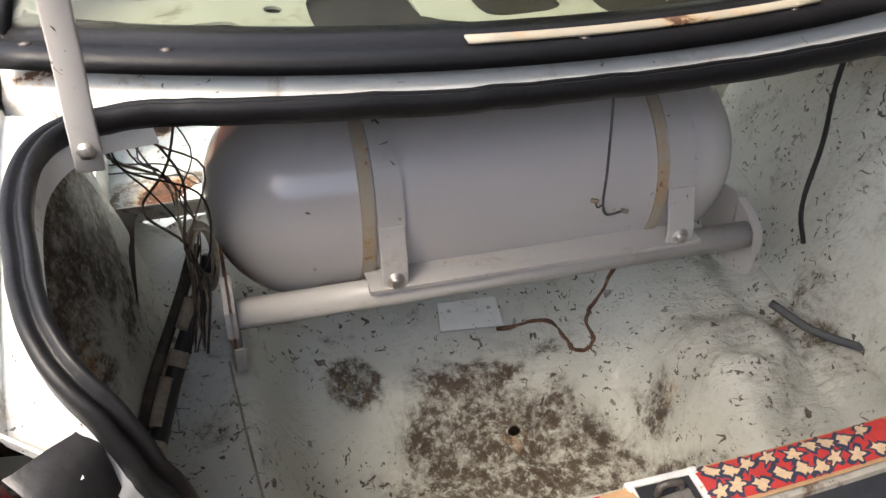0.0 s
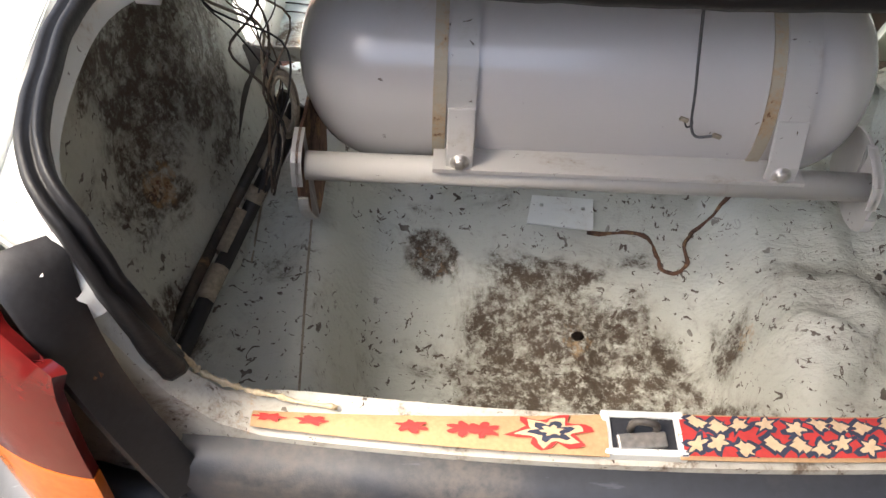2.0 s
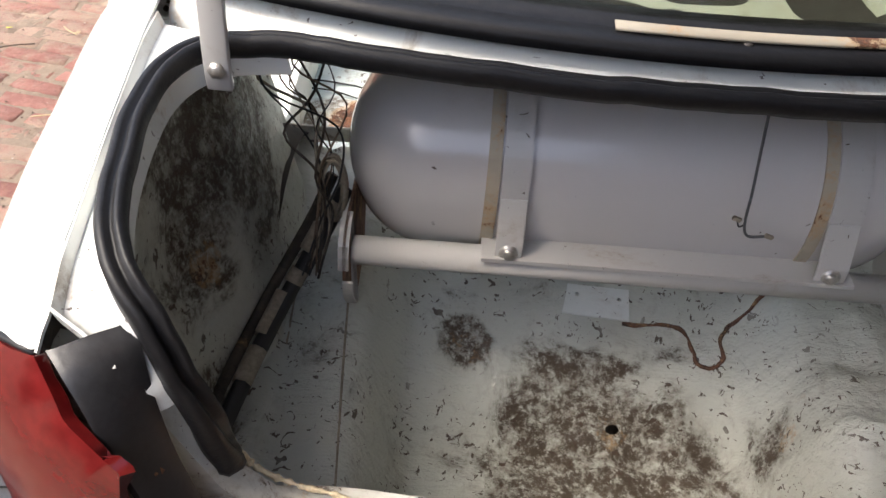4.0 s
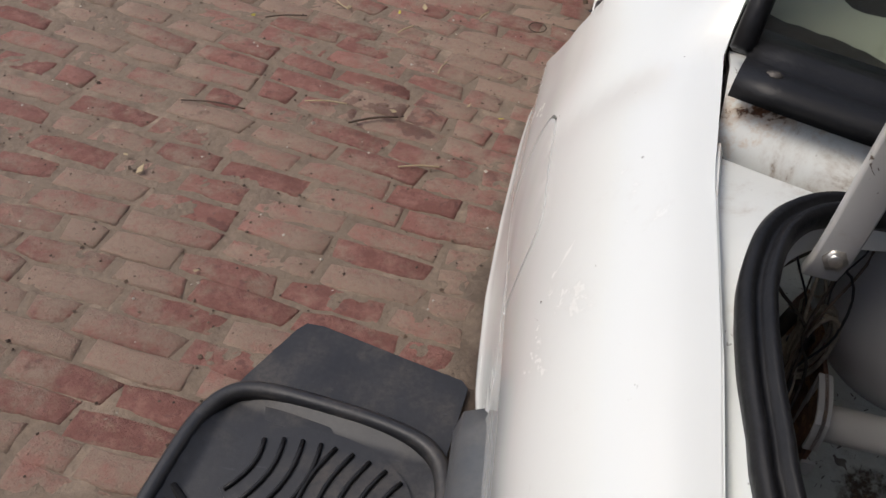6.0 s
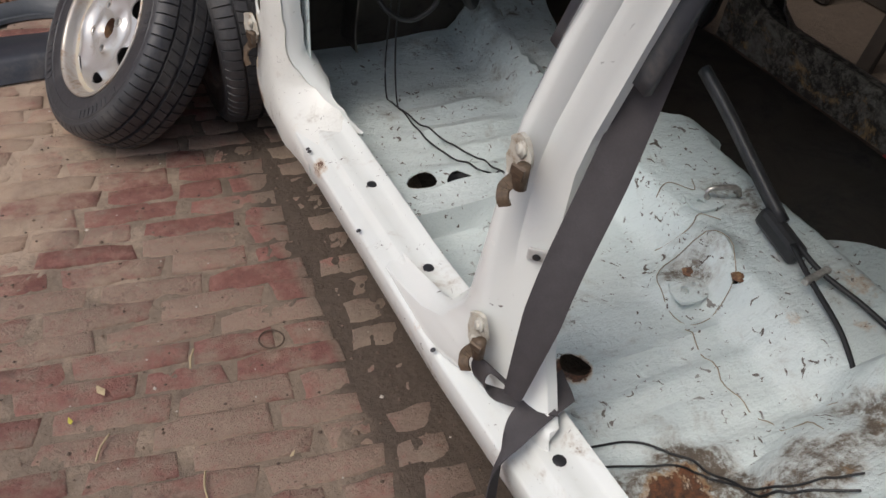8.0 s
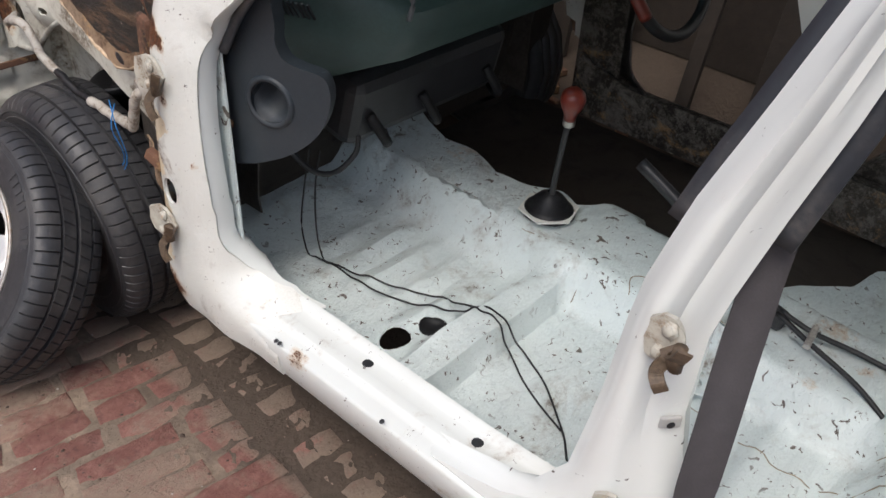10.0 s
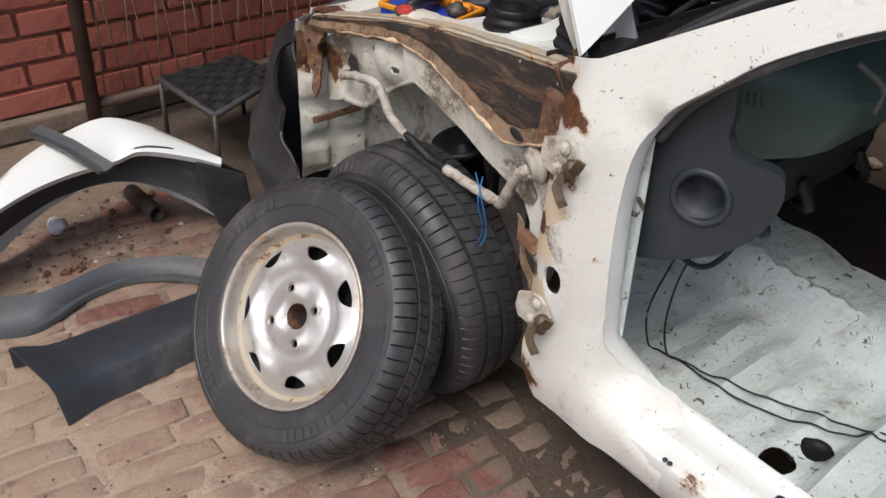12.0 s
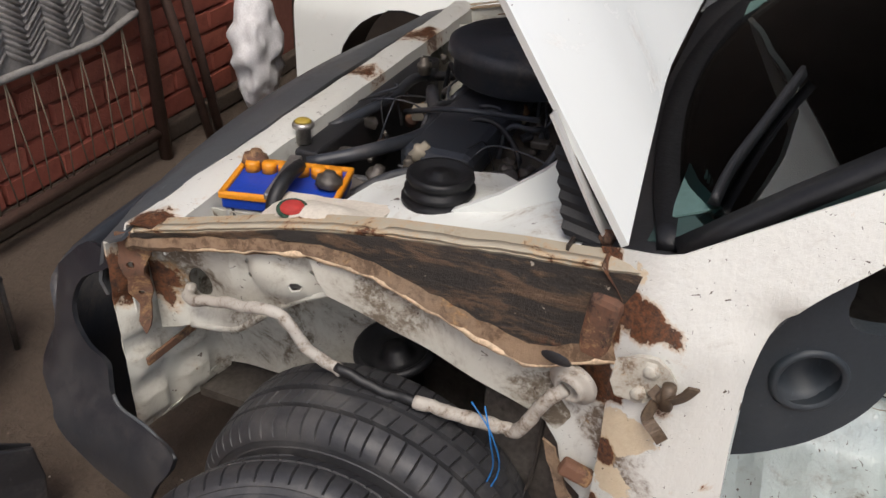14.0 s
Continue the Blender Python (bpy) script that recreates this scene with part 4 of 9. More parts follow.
fine_cut = []
for a, b in zip(floor_out, floor_out[1:] + floor_out[:1]):
    for i in range(6):
        p = (lerp(a[0], b[0], i / 6), lerp(a[1], b[1], i / 6))
        fine_cut.append(rag(p, 1.0) if p[0] > -0.05 and 1.5 < p[1] < 3.25 else p)
cpart("floor_pan", sheet(fine_cut, holes, lambda x, y: Vector((x, y, floor_z(x, y))), 0.022), M["floor_white"], label="white-painted bare floor pan with holes and a torn edge", solid=0.003)
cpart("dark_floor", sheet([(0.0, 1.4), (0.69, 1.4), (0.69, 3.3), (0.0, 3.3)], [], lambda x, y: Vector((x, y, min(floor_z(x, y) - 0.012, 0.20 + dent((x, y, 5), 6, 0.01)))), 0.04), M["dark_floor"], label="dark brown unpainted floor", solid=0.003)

for pts in ([(-0.040, 3.28), (-0.05, 3.1), (-0.068, 2.9), (-0.088, 2.68)], [(-0.146, 2.18), (-0.147, 2.10), (-0.145, 2.03), (-0.144, 1.93), (-0.143, 1.86)], [(-0.55, 2.535), (-0.3, 2.53), (-0.12, 2.53)], [(-0.14, 2.34), (-0.10, 2.31), (-0.06, 2.33), (-0.03, 2.30)], [(-0.215, 2.14), (-0.235, 2.0), (-0.222, 1.9), (-0.228, 1.82)], [(-0.10, 2.42), (-0.055, 2.44), (-0.02, 2.40), (0.0, 2.43)]):
    cpart("floor_seam", sweep([(p.x + dent(p, 30, 0.004), p.y, floor_z(p.x, p.y) + 0.0005) for p in spline([(x, y, 0) for x, y in pts], 8)], ring(0.0013, 5)), M["loom_tape"], label="dirty cracked seam line in the floor")

# far kick panel gets the shade-darkened paint too
for side in (-1, 1):
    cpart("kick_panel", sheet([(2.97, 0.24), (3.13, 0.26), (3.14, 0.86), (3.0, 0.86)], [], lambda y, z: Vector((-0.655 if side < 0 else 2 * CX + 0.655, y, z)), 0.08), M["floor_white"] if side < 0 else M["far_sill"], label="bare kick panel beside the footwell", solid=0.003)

# ---- boot ----


def boot_z(x, y):
    well = ramp(x, [(-0.36, 0), (-0.27, 1), (0.24, 1), (0.33, 0)]) * ramp(y, [(0.55, 0.6), (0.64, 1)])
    low = lin(y, [(0.6, 0.25), (0.9, 0.255), (0.98, 0.33), (1.1, 0.385), (1.3, 0.50)])
    ledge = 0.43 + lin(y, [(0.6, 0), (1.1, 0.02), (1.3, 0.06)])
    ledge += 0.012 * ramp(x, [(-0.505, 1), (-0.49, 0)]) - 0.010 * ramp(x, [(-0.47, 0), (-0.46, 1), (-0.452, 1), (-0.442, 0)]) + 0.008 * ramp(x, [(-0.41, 0), (-0.395, 1), (-0.375, 1), (-0.355, 0)])
    ledge += 0.014 * ramp(x, [(0.40, 0), (0.42, 1), (0.44, 1), (0.46, 0)]) * ramp(y, [(0.7, 0), (0.78, 1)]) + 0.014 * ramp(x, [(0.49, 0), (0.51, 1)])
    z = lerp(ledge, low, well) + dent((x, y, 2), 14, 0.014 * well + 0.004)
    z += 0.035 * ramp(math.hypot((x - 0.36) / 0.16, (y - 0.86) / 0.10), [(0.5, 1), (1, 0)])
    z += 0.03 * ramp(math.hypot((x - 0.33) / 0.10, (y - 0.78) / 0.07), [(0.6, 1), (1, 0)])
    z -= 0.016 * ramp(math.hypot((x + 0.19) / 0.05, (y - 1.0) / 0.05), [(0.6, 1), (1, 0)])
    return z


bm = sheet([(-0.60, 0.545), (0.66, 0.545), (0.66, 1.36), (-0.60, 1.36)], [disc((0.05, 0.93), 0.012, 7, 0.006), disc((0.09, 0.80), 0.007, 6)], lambda x, y: Vector((x, y, boot_z(x, y))), 0.02)
cpart("boot_floor", bm, M["trunk_white"], label="dirty white boot floor, rusted in the spare wheel well", solid=0.003)


def boot_side(side):
    """Inner side of the boot with the wheel house bulging in."""
    def fn(y, z):
        x = lin(z, [(0.4, -0.50), (0.5, -0.53), (0.7, -0.575), (0.88, -0.580), (0.945, -0.556)])
        b = ramp(math.hypot((y - 1.08) / 0.26, (z - 0.52) / 0.34), [(0.55, 1), (1.05, 0)])
        x += 0.04 * b + dent((y, z, 4), 9, 0.006)
        return Vector((x if side < 0 else 2 * CX - x, y, z))

    rear = [(0.70, 0.935), (0.715, 0.90), (0.705, 0.84), (0.712, 0.78), (0.698, 0.70), (0.68, 0.60), (0.655, 0.52)]
    return sheet([(0.60, 0.41), (1.36, 0.41), (1.36, 0.942), (0.86, 0.942)] + rear, [], fn, 0.022)


cpart("boot_side", boot_side(-1), M["trunk_white"], label="grimy inner side of the boot", solid=0.003)
cpart("boot_side", boot_side(1), M["trunk_white"], solid=0.003)
# dark sheets added for the shade in the hollows behind the lamps
for side in (-1, 1):
    cpart("lamp_cavity", sheet([(0.56, 0.42), (0.90, 0.42), (0.90, 0.95), (0.56, 0.88)], [], lambda y, z: Vector((CX + side * 0.625, y, z)), 0.08), M["mud"], label="dark brown sheet standing for the shade behind the lamp", solid=0.002)
# bulkhead frame behind the cylinder, open to the cabin
bm = sheet([(-0.60, 0.50), (0.66, 0.50), (0.66, 0.95), (-0.60, 0.95)], [[(-0.585, 0.53), (0.645, 0.53), (0.645, 0.932), (-0.585, 0.932)]], lambda x, z: Vector((x, 1.36 + dent((x, z, 1), 6, 0.01), z)), 0.05)
cpart("rear_bulkhead", bm, M["well"], label="grimy bulkhead frame open to the cabin", solid=0.003)

# rear panel with the low loading edge
rows = []
for i in range(29):
    x = lerp(-0.56, 0.62, i / 28)
    bow = 0.035 * (1 - ((x - CX) / 0.59) ** 2)
    rise = ramp(abs(x - CX), [(0.40, 0.0), (0.47, 0.06), (0.53, 0.20)])
    zt = 0.665 - 0.012 * bow / 0.035 + rise
    y0 = 0.520 - bow
    e = 0.066 - 0.022 * ramp(abs(x - CX), [(0.36, 0), (0.44, 1)])
    rows.append([Vector((x, y0 + 0.12, 0.42)), Vector((x, y0 + e + 0.008, 0.47)), Vector((x, y0 + e + 0.004, zt - 0.02)), Vector((x, y0 + e, zt)), Vector((x, y0 + 0.03, zt + 0.002)), Vector((x, y0 + 0.012, zt - 0.005)), Vector((x, y0 + 0.008, zt - 0.06)), Vector((x, y0, 0.45)), Vector((x, y0 + 0.01, 0.30))])
cpart("rear_panel", loft(rows), M["edge_paint"], label="white rear panel under the boot opening", solid=0.003)

# rear bumper
line = [(-0.716, 0.90), (-0.692, 0.72), (-0.668, 0.60), (-0.61, 0.485), (-0.50, 0.435), (-0.25, 0.415), (CX, 0.41)]
line = spline([(x, y, 0) for x, y in line + [(2 * CX - x, y) for x, y in line[-2::-1]]], 6)
prof = [(-0.075, 0.572), (-0.04, 0.580), (-0.034, 0.566), (-0.006, 0.560), (0.02, 0.546), (0.030, 0.50), (0.030, 0.42), (0.02, 0.34), (-0.02, 0.28)]
cpart("rear_bumper", sweep(line, prof + [(-0.03, 0.30), (0.012, 0.36), (0.018, 0.5), (-0.01, 0.545)], caps=True), M["trim"], label="faded dark grey plastic rear bumper")

rows = []
for i in range(29):
    x = lerp(-0.43, 0.49, i / 28)
    bow = 0.035 * (1 - ((x - CX) / 0.59) ** 2)
    y0 = 0.520 - bow
    zt = 0.652 - 0.012 * bow / 0.035
    rows.append([Vector((x, y0 + 0.012, zt)), Vector((x, y0 - 0.002, zt - 0.002)), Vector((x, y0 - 0.022, zt - 0.012)), Vector((x, y0 - 0.030, zt - 0.035)), Vector((x, y0 - 0.024, 0.55))])
cpart("rear_garnish", loft(rows), M["plastic"], label="dark grey plastic garnish below the loading edge", solid=0.004)

# ---- rear lamps ----


def rear_lamp(side):
    def X(p):
        return p if side < 0 else mirrored(p)

    def surf(th, z, off):
        # th: 0 on the rear face by the boot opening, 1 on the side
        y = 0.62 - 0.176 * math.cos(th * math.pi / 2)
        p = section_at(y, s_at(y, min(z, gutter(y)[1] - 0.001)))
        q = section_at(y + 0.004, s_at(y + 0.004, min(z, gutter(y + 0.004)[1] - 0.001)))
        d = (q - p)
        n = Vector((-d.y, d.x, 0)).normalized() if d.length > 1e-6 else Vector((-1, 0, 0))
        if n.x > 0:
            n = -n
        n = (n + Vector((0, 0, 0.8 * ramp(z, [(0.78, 0), (0.9, 1)])))).normalized()
        return X(p + n * off)

    lamp = cpart("rear_lamp", box_bm((0.03, 0.03, 0.05), (-0.50 if side < 0 else 2 * CX + 0.50, 0.56, 0.72)), M["plastic"], label="rear lamp cluster, red over orange, with a black gasket", smooth=False)
    ths = [math.acos((0.62 - y) / 0.176) * 2 / math.pi for y, z in LAMP_EDGE]
    edge_z = [(th, z) for th, (y, z) in zip(ths, LAMP_EDGE)]
    top_in = [(0.05, 0.848), (0.25, 0.862), (0.42, 0.884)]
    red = [(0.05, 0.69)] + top_in + edge_z[:8] + [(edge_z[7][0], 0.69)]
    org = [(0.05, 0.55), (0.05, 0.687), (edge_z[7][0], 0.687), (edge_z[9][0], 0.55)]
    cpart("red_lens", sheet(red, [], lambda u, z: surf(u, z, 0.006), 0.03), M["red_lens"], lamp, "dark red ribbed lens", solid=0.012, offset=1.0)
    cpart("orange_lens", sheet(org, [], lambda u, z: surf(u, z, 0.006), 0.04), M["orange_lens"], lamp, "orange indicator lens", solid=0.012, offset=1.0)
    line = [surf(u, z + 0.003, 0.003) for u, z in edge_z[:8]]
    cpart("gasket", tube(line, 0.0035, 6, steps=2), M["rubber"], lamp, "black gasket strip")
    return lamp


rear_lamp(-1)
rear_lamp(1)
# black lamp bracket with screws on the inner flank of the lamps
def bracket(side):
    def X(x):
        return x if side < 0 else 2 * CX - x

    left = spline([(-0.538, 0.508, 0.903), (-0.520, 0.490, 0.893), (-0.505, 0.478, 0.868), (-0.488, 0.469, 0.81), (-0.470, 0.465, 0.745), (-0.455, 0.465, 0.68), (-0.44, 0.47, 0.60)], 4)
    right = spline([(-0.490, 0.548, 0.898), (-0.482, 0.532, 0.886), (-0.474, 0.515, 0.850), (-0.462, 0.503, 0.79), (-0.446, 0.497, 0.73), (-0.430, 0.495, 0.68), (-0.41, 0.495, 0.60)], 4)
    rows = []
    for a, b in zip(left, right):
        n = Vector((-0.3, -1, 0.4)).normalized() * 0.006
        rows.append([Vector((X(p.x), p.y, p.z)) for p in (a, lerp(a, b, 0.15) + n, lerp(a, b, 0.5) + n * 0.4, lerp(a, b, 0.85) + n, b)])
    ob = cpart("lamp_bracket", loft(rows), M["black"], label="black lamp bracket with rusty screws", solid=0.006)
    for x, y, z in ((-0.452, 0.478, 0.70), (-0.474, 0.484, 0.79)):
        cpart("screw", bolt_bm(pose(X(x), y, z, 75, 0, 0), 0.0075), M["rust"], ob)
    cpart("slot", box_bm((0.010, 0.022, 0.004), (X(-0.499), 0.516, 0.893), (25, 0, 20)), M["strap"], ob, smooth=False)


bracket(-1)
bracket(1)

# boot gutter: from the crown's edge down and in to the opening
SEAL = [(-0.02, 0.866, 0.946), (-0.20, 0.870, 0.949), (-0.34, 0.882, 0.953), (-0.431, 0.890, 0.955), (-0.497, 0.868, 0.958), (-0.531, 0.812, 0.958), (-0.534, 0.726, 0.956), (-0.520, 0.625, 0.952), (-0.496, 0.565, 0.936), (-0.468, 0.538, 0.90),
        (-0.446, 0.525, 0.84), (-0.434, 0.524, 0.782), (-0.425, 0.530, 0.735)]


def gut(side):
    def X(x):
        return x if side < 0 else 2 * CX - x

    seal = spline(SEAL[3:11], 5)
    rows = []
    for p in seal:
        gx, gz = gutter(p.y + 0.02)
        o = Vector((gx, p.y + 0.02 * ramp(p.y, [(0.85, 0), (0.93, 3)]), gz))
        if p.z < 0.87:
            o = Vector((lin(p.z, [(0.70, -0.438), (0.79, -0.464), (0.86, -0.480)]), 0.512, p.z + 0.01))
        m1, m2 = o + Vector((0.006, 0, -0.016)), lerp(o, p, 0.45) + Vector((0, 0, -0.012))
        rows.append([Vector((X(q.x), q.y, q.z)) for q in (o, m1, m2, p + Vector((-0.006, 0, -0.002)), p + Vector((0.006, 0, -0.008)), p + Vector((0.010, 0, -0.03)))])
    return loft(rows)


cpart("boot_gutter", gut(-1), M["body_worn"], label="white boot gutter with rust specks", solid=0.003)
cpart("boot_gutter", gut(1), M["body_worn"], solid=0.003)
full = SEAL[::-1] + [(2 * CX - x, y, z) for x, y, z in SEAL[1:]]
lip = [(0.013, 0.0), (0.0125, 0.010), (0.008, 0.017), (0.004, 0.016), (0.002, 0.009), (-0.002, 0.008), (-0.004, 0.013), (-0.009, 0.014), (-0.013, 0.008), (-0.012, -0.006), (-0.004, -0.012), (0.006, -0.010)]
cpart("boot_seal", sweep([p + Vector((dent(p, 14, 0.004), 0, dent(p, 18, 0.004))) for p in spline(full, 9)], lip), M["rubber"], label="black rubber boot seal, loose at the corner")

# deck strip between boot opening and rear glass
rows = []
for i in range(41):
    x = lerp(-0.565, 0.625, i / 40)
    c = (x - CX) / 0.6
    rows.append([Vector((x, 0.865 + 0.085 * c * c, 0.935)), Vector((x, 0.872 + 0.085 * c * c, 0.955)), Vector((x, 0.90 + 0.085 * c * c, 0.962 + 0.01 * c * c)), Vector((x, 0.93 + 0.08 * c * c, 0.972 + 0.01 * c * c)), Vector((x, 0.965 + 0.075 * c * c, 0.975))])
cpart("boot_deck", loft(rows), M["body_worn"], label="narrow white deck strip below the rear glass", solid=0.003)
# dark colour here supplies the shade seen through the shelf holes
cpart("deck_underside", loft([[p + Vector((0, 0.02, -0.012)) for p in (r[0], r[2], r[3])] + [Vector((r[0].x, 1.36, 0.925))] for r in rows]), M["dark_floor"], label="underside of the rear shelf, darkened to shade its holes", solid=0.002)

# rear glass, its rubber and trim
GL = []
for i in range(31):
    x = lerp(-0.555, 0.615, i / 30)
    c = (x - CX) / 0.585
    b = Vector((x, 0.935 + 0.075 * c * c, 0.985 + 0.012 * c * c))
    t = Vector((CX + (x - CX) * 0.82, 1.52, 1.335 - 0.03 * c * c))
    GL.append([lerp(b, t, k / 10) + Vector((0, -0.02, 0.025)) * math.sin(math.pi * k / 10) for k in range(11)])
glass = cpart("rear_glass", loft(GL), M["glass"], label="green-tinted rear window glass", solid=0.004)
base = [r[0] for r in GL]
cpart("glass_rubber", sweep([p + Vector((0, -0.006, 0.0)) for p in base], [(0.050, -0.008), (0.046, 0.006), (0.028, 0.008), (0.014, 0.006), (0.006, 0.004), (0.0, 0.009), (-0.018, 0.011), (-0.034, 0.009), (-0.03, -0.006)]), M["rubber"], label="perished black rubber round the rear glass")
cpart("glass_trim", sweep([p + Vector((0, -0.030, -0.004)) for p in base], [(0.018, -0.006), (0.014, 0.003), (-0.01, 0.007), (-0.012, -0.004)]), M["black"], label="flaking black trim strip with screws")
for x in (-0.535, -0.40, 0.05, 0.34):
    c = (x - CX) / 0.585
    cpart("trim_screw", bolt_bm(pose(x, 0.905 + 0.075 * c * c, 0.992 + 0.012 * c * c, -15), 0.0045, 0.002), M["grease_and_shade"])
for s in (0, 30):
    cpart("glass_rubber", sweep([p + Vector((-0.006 if s == 0 else 0.006, -0.004, 0.004)) for p in GL[s]], ring(0.010, 8)), M["rubber"])
strip = [p + Vector((0, -0.022, 0.010)) for p in base[12:25]]
cpart("bare_channel", sweep(strip, [(0.010, 0), (0.008, 0.003), (-0.008, 0.003), (-0.01, 0)]), M["strap_edge"], label="bare metal channel where the trim broke off")

# rear shelf with pressed holes, under the glass
oblong = lambda cx, cy, w, h: [(cx + w * math.copysign(abs(math.cos(a)) ** 0.5, math.cos(a)), cy + h * math.copysign(abs(math.sin(a)) ** 0.5, math.sin(a))) for a in [i * math.pi / 10 for i in range(20)]]
holes = [oblong(-0.365, 1.065, 0.050, 0.030), oblong(-0.158, 1.10, 0.070, 0.082), oblong(0.045, 1.115, 0.057, 0.054), disc((0.002, 1.030), 0.020, 12), disc((-0.27, 1.13), 0.012, 12), disc((-0.274, 1.045), 0.005, 8), disc((-0.042, 1.025), 0.006, 8), oblong(-0.37, 1.24, 0.08, 0.055), oblong(0.20, 1.09, 0.055, 0.058), oblong(0.20, 1.26, 0.08, 0.05), oblong(-0.10, 1.27, 0.09, 0.045), oblong(0.42, 1.13, 0.09, 0.07)]
cpart("rear_shelf", sheet([(-0.56, 0.985), (0.62, 0.985), (0.62, 1.36), (-0.56, 1.36)], holes, lambda x, y: Vector((x, y, 0.955 + 0.004 * math.sin(x * 14) + dent((x, y, 9), 10, 0.004))), 0.03), M["shelf"], label="bare white rear shelf with pressed holes", solid=0.004)

# boot lid hinge arm
arm = [(-0.483, 0.836, 0.935), (-0.482, 0.830, 0.97), (-0.480, 0.830, 1.07), (-0.479, 0.824, 1.19), (-0.480, 0.83, 1.385)]
ob = cpart("hinge_arm", sweep(spline(arm, 6), [(-0.013, -0.005), (0.013, -0.005), (0.013, 0.005), (-0.013, 0.005)], up=(0, 1, 0.2)), M["strap"], label="grey flat steel boot hinge arm", bevel=0.002)
cpart("rivet", bolt_bm(pose(-0.482, 0.823, 0.962, 80), 0.006, 0.003), M["steel"], ob)

# boot lid on its arms, out of view, sloped low to shade the boot
rows = [[Vector((lerp(-0.58, 0.64, i / 12), lerp(0.85, 0.10, k / 8) - 0.04 * math.sin(math.pi * k / 8), lerp(1.37, 1.78, k / 8) - 0.02 * (i / 6 - 1) ** 2)) for k in range(9)] for i in range(13)]
cpart("boot_lid", loft(rows), M["body"], label="white boot lid raised on its arms, sloped to shade the boot", solid=0.012)
# boot latch and the loading edge's patterned tape
# flush black plate drawn for the shade inside the open latch recess
latch = cpart("latch", box_bm((0.066, 0.036, 0.012), (0.031, 0.527, 0.6525)), M["black"], label="black plate for the shaded boot latch recess, chipped white frame", smooth=False)
for size, at in (((0.082, 0.008, 0.014), (0.031, 0.506, 0.654)), ((0.082, 0.008, 0.014), (0.031, 0.549, 0.654)), ((0.009, 0.05, 0.016), (-0.006, 0.527, 0.654)), ((0.010, 0.05, 0.018), (0.068, 0.527, 0.655))):
    cpart("latch_frame", box_bm(size, at), M["body_worn"], latch, "chipped white frame", smooth=False, bevel=0.002)
cpart("striker", tube([(0.018, 0.532, 0.655), (0.020, 0.530, 0.676), (0.040, 0.528, 0.676), (0.044, 0.530, 0.655)], 0.004, 8, steps=3), M["grease_and_shade"], latch)
cpart("latch_plate", box_bm((0.05, 0.016, 0.006), (0.028, 0.518, 0.661), (12, 0, 6)), M["steel"], latch, smooth=False, bevel=0.002)
glue = [(-0.455, 0.560, 0.775), (-0.437, 0.560, 0.735), (-0.415, 0.557, 0.698), (-0.385, 0.554, 0.678), (-0.34, 0.548, 0.668), (-0.28, 0.540, 0.664)]
cpart("glue_bead", sweep([p + Vector((dent(p, 60, 0.006), 0, dent(p, 45, 0.006))) for p in spline(glue, 12)], lambda t: ring(max(0.0012, 0.0042 * (1 - 0.5 * t) + 0.004 * noise.noise(Vector((t * 31, 2, 0)))), 7)), plain("old_cream_glue", (0.46, 0.38, 0.25), 0.8, var=0.5, scale=30, bump=0.003), label="crumbling cream glue on the bare flange")
# brown sealant line on the boot floor
bead = [(0.065, 1.081), (0.122, 1.080), (0.168, 1.077), (0.180, 1.050), (0.187, 1.028), (0.210, 1.019), (0.229, 1.034), (0.228, 1.070), (0.257, 1.094), (0.315, 1.130)]
cpart("sealant_bead", sweep([(p.x + dent(p, 60, 0.004), p.y + dent(p, 50, 0.004), boot_z(p.x, p.y) + 0.001) for p in spline([(x, y, 0) for x, y in bead], 6)], lambda t: ring(0.0035 + 0.0022 * noise.noise(Vector((t * 17, 0, 0))), 6)), M["rust"], label="rust-brown sealant line")
for pts in ([(-0.470, 1.08), (-0.464, 0.9), (-0.457, 0.70), (-0.450, 0.60)], [(-0.385, 1.034), (-0.376, 0.9), (-0.364, 0.74), (-0.358, 0.66)]):
    cpart("pressed_groove", sweep([(p.x, p.y, boot_z(p.x, p.y) - 0.0005) for p in spline([(x, y, 0) for x, y in pts], 6)], ring(0.0020, 5)), M["loom_tape"], label="dirty pressed groove in the boot floor")

# rear wheel


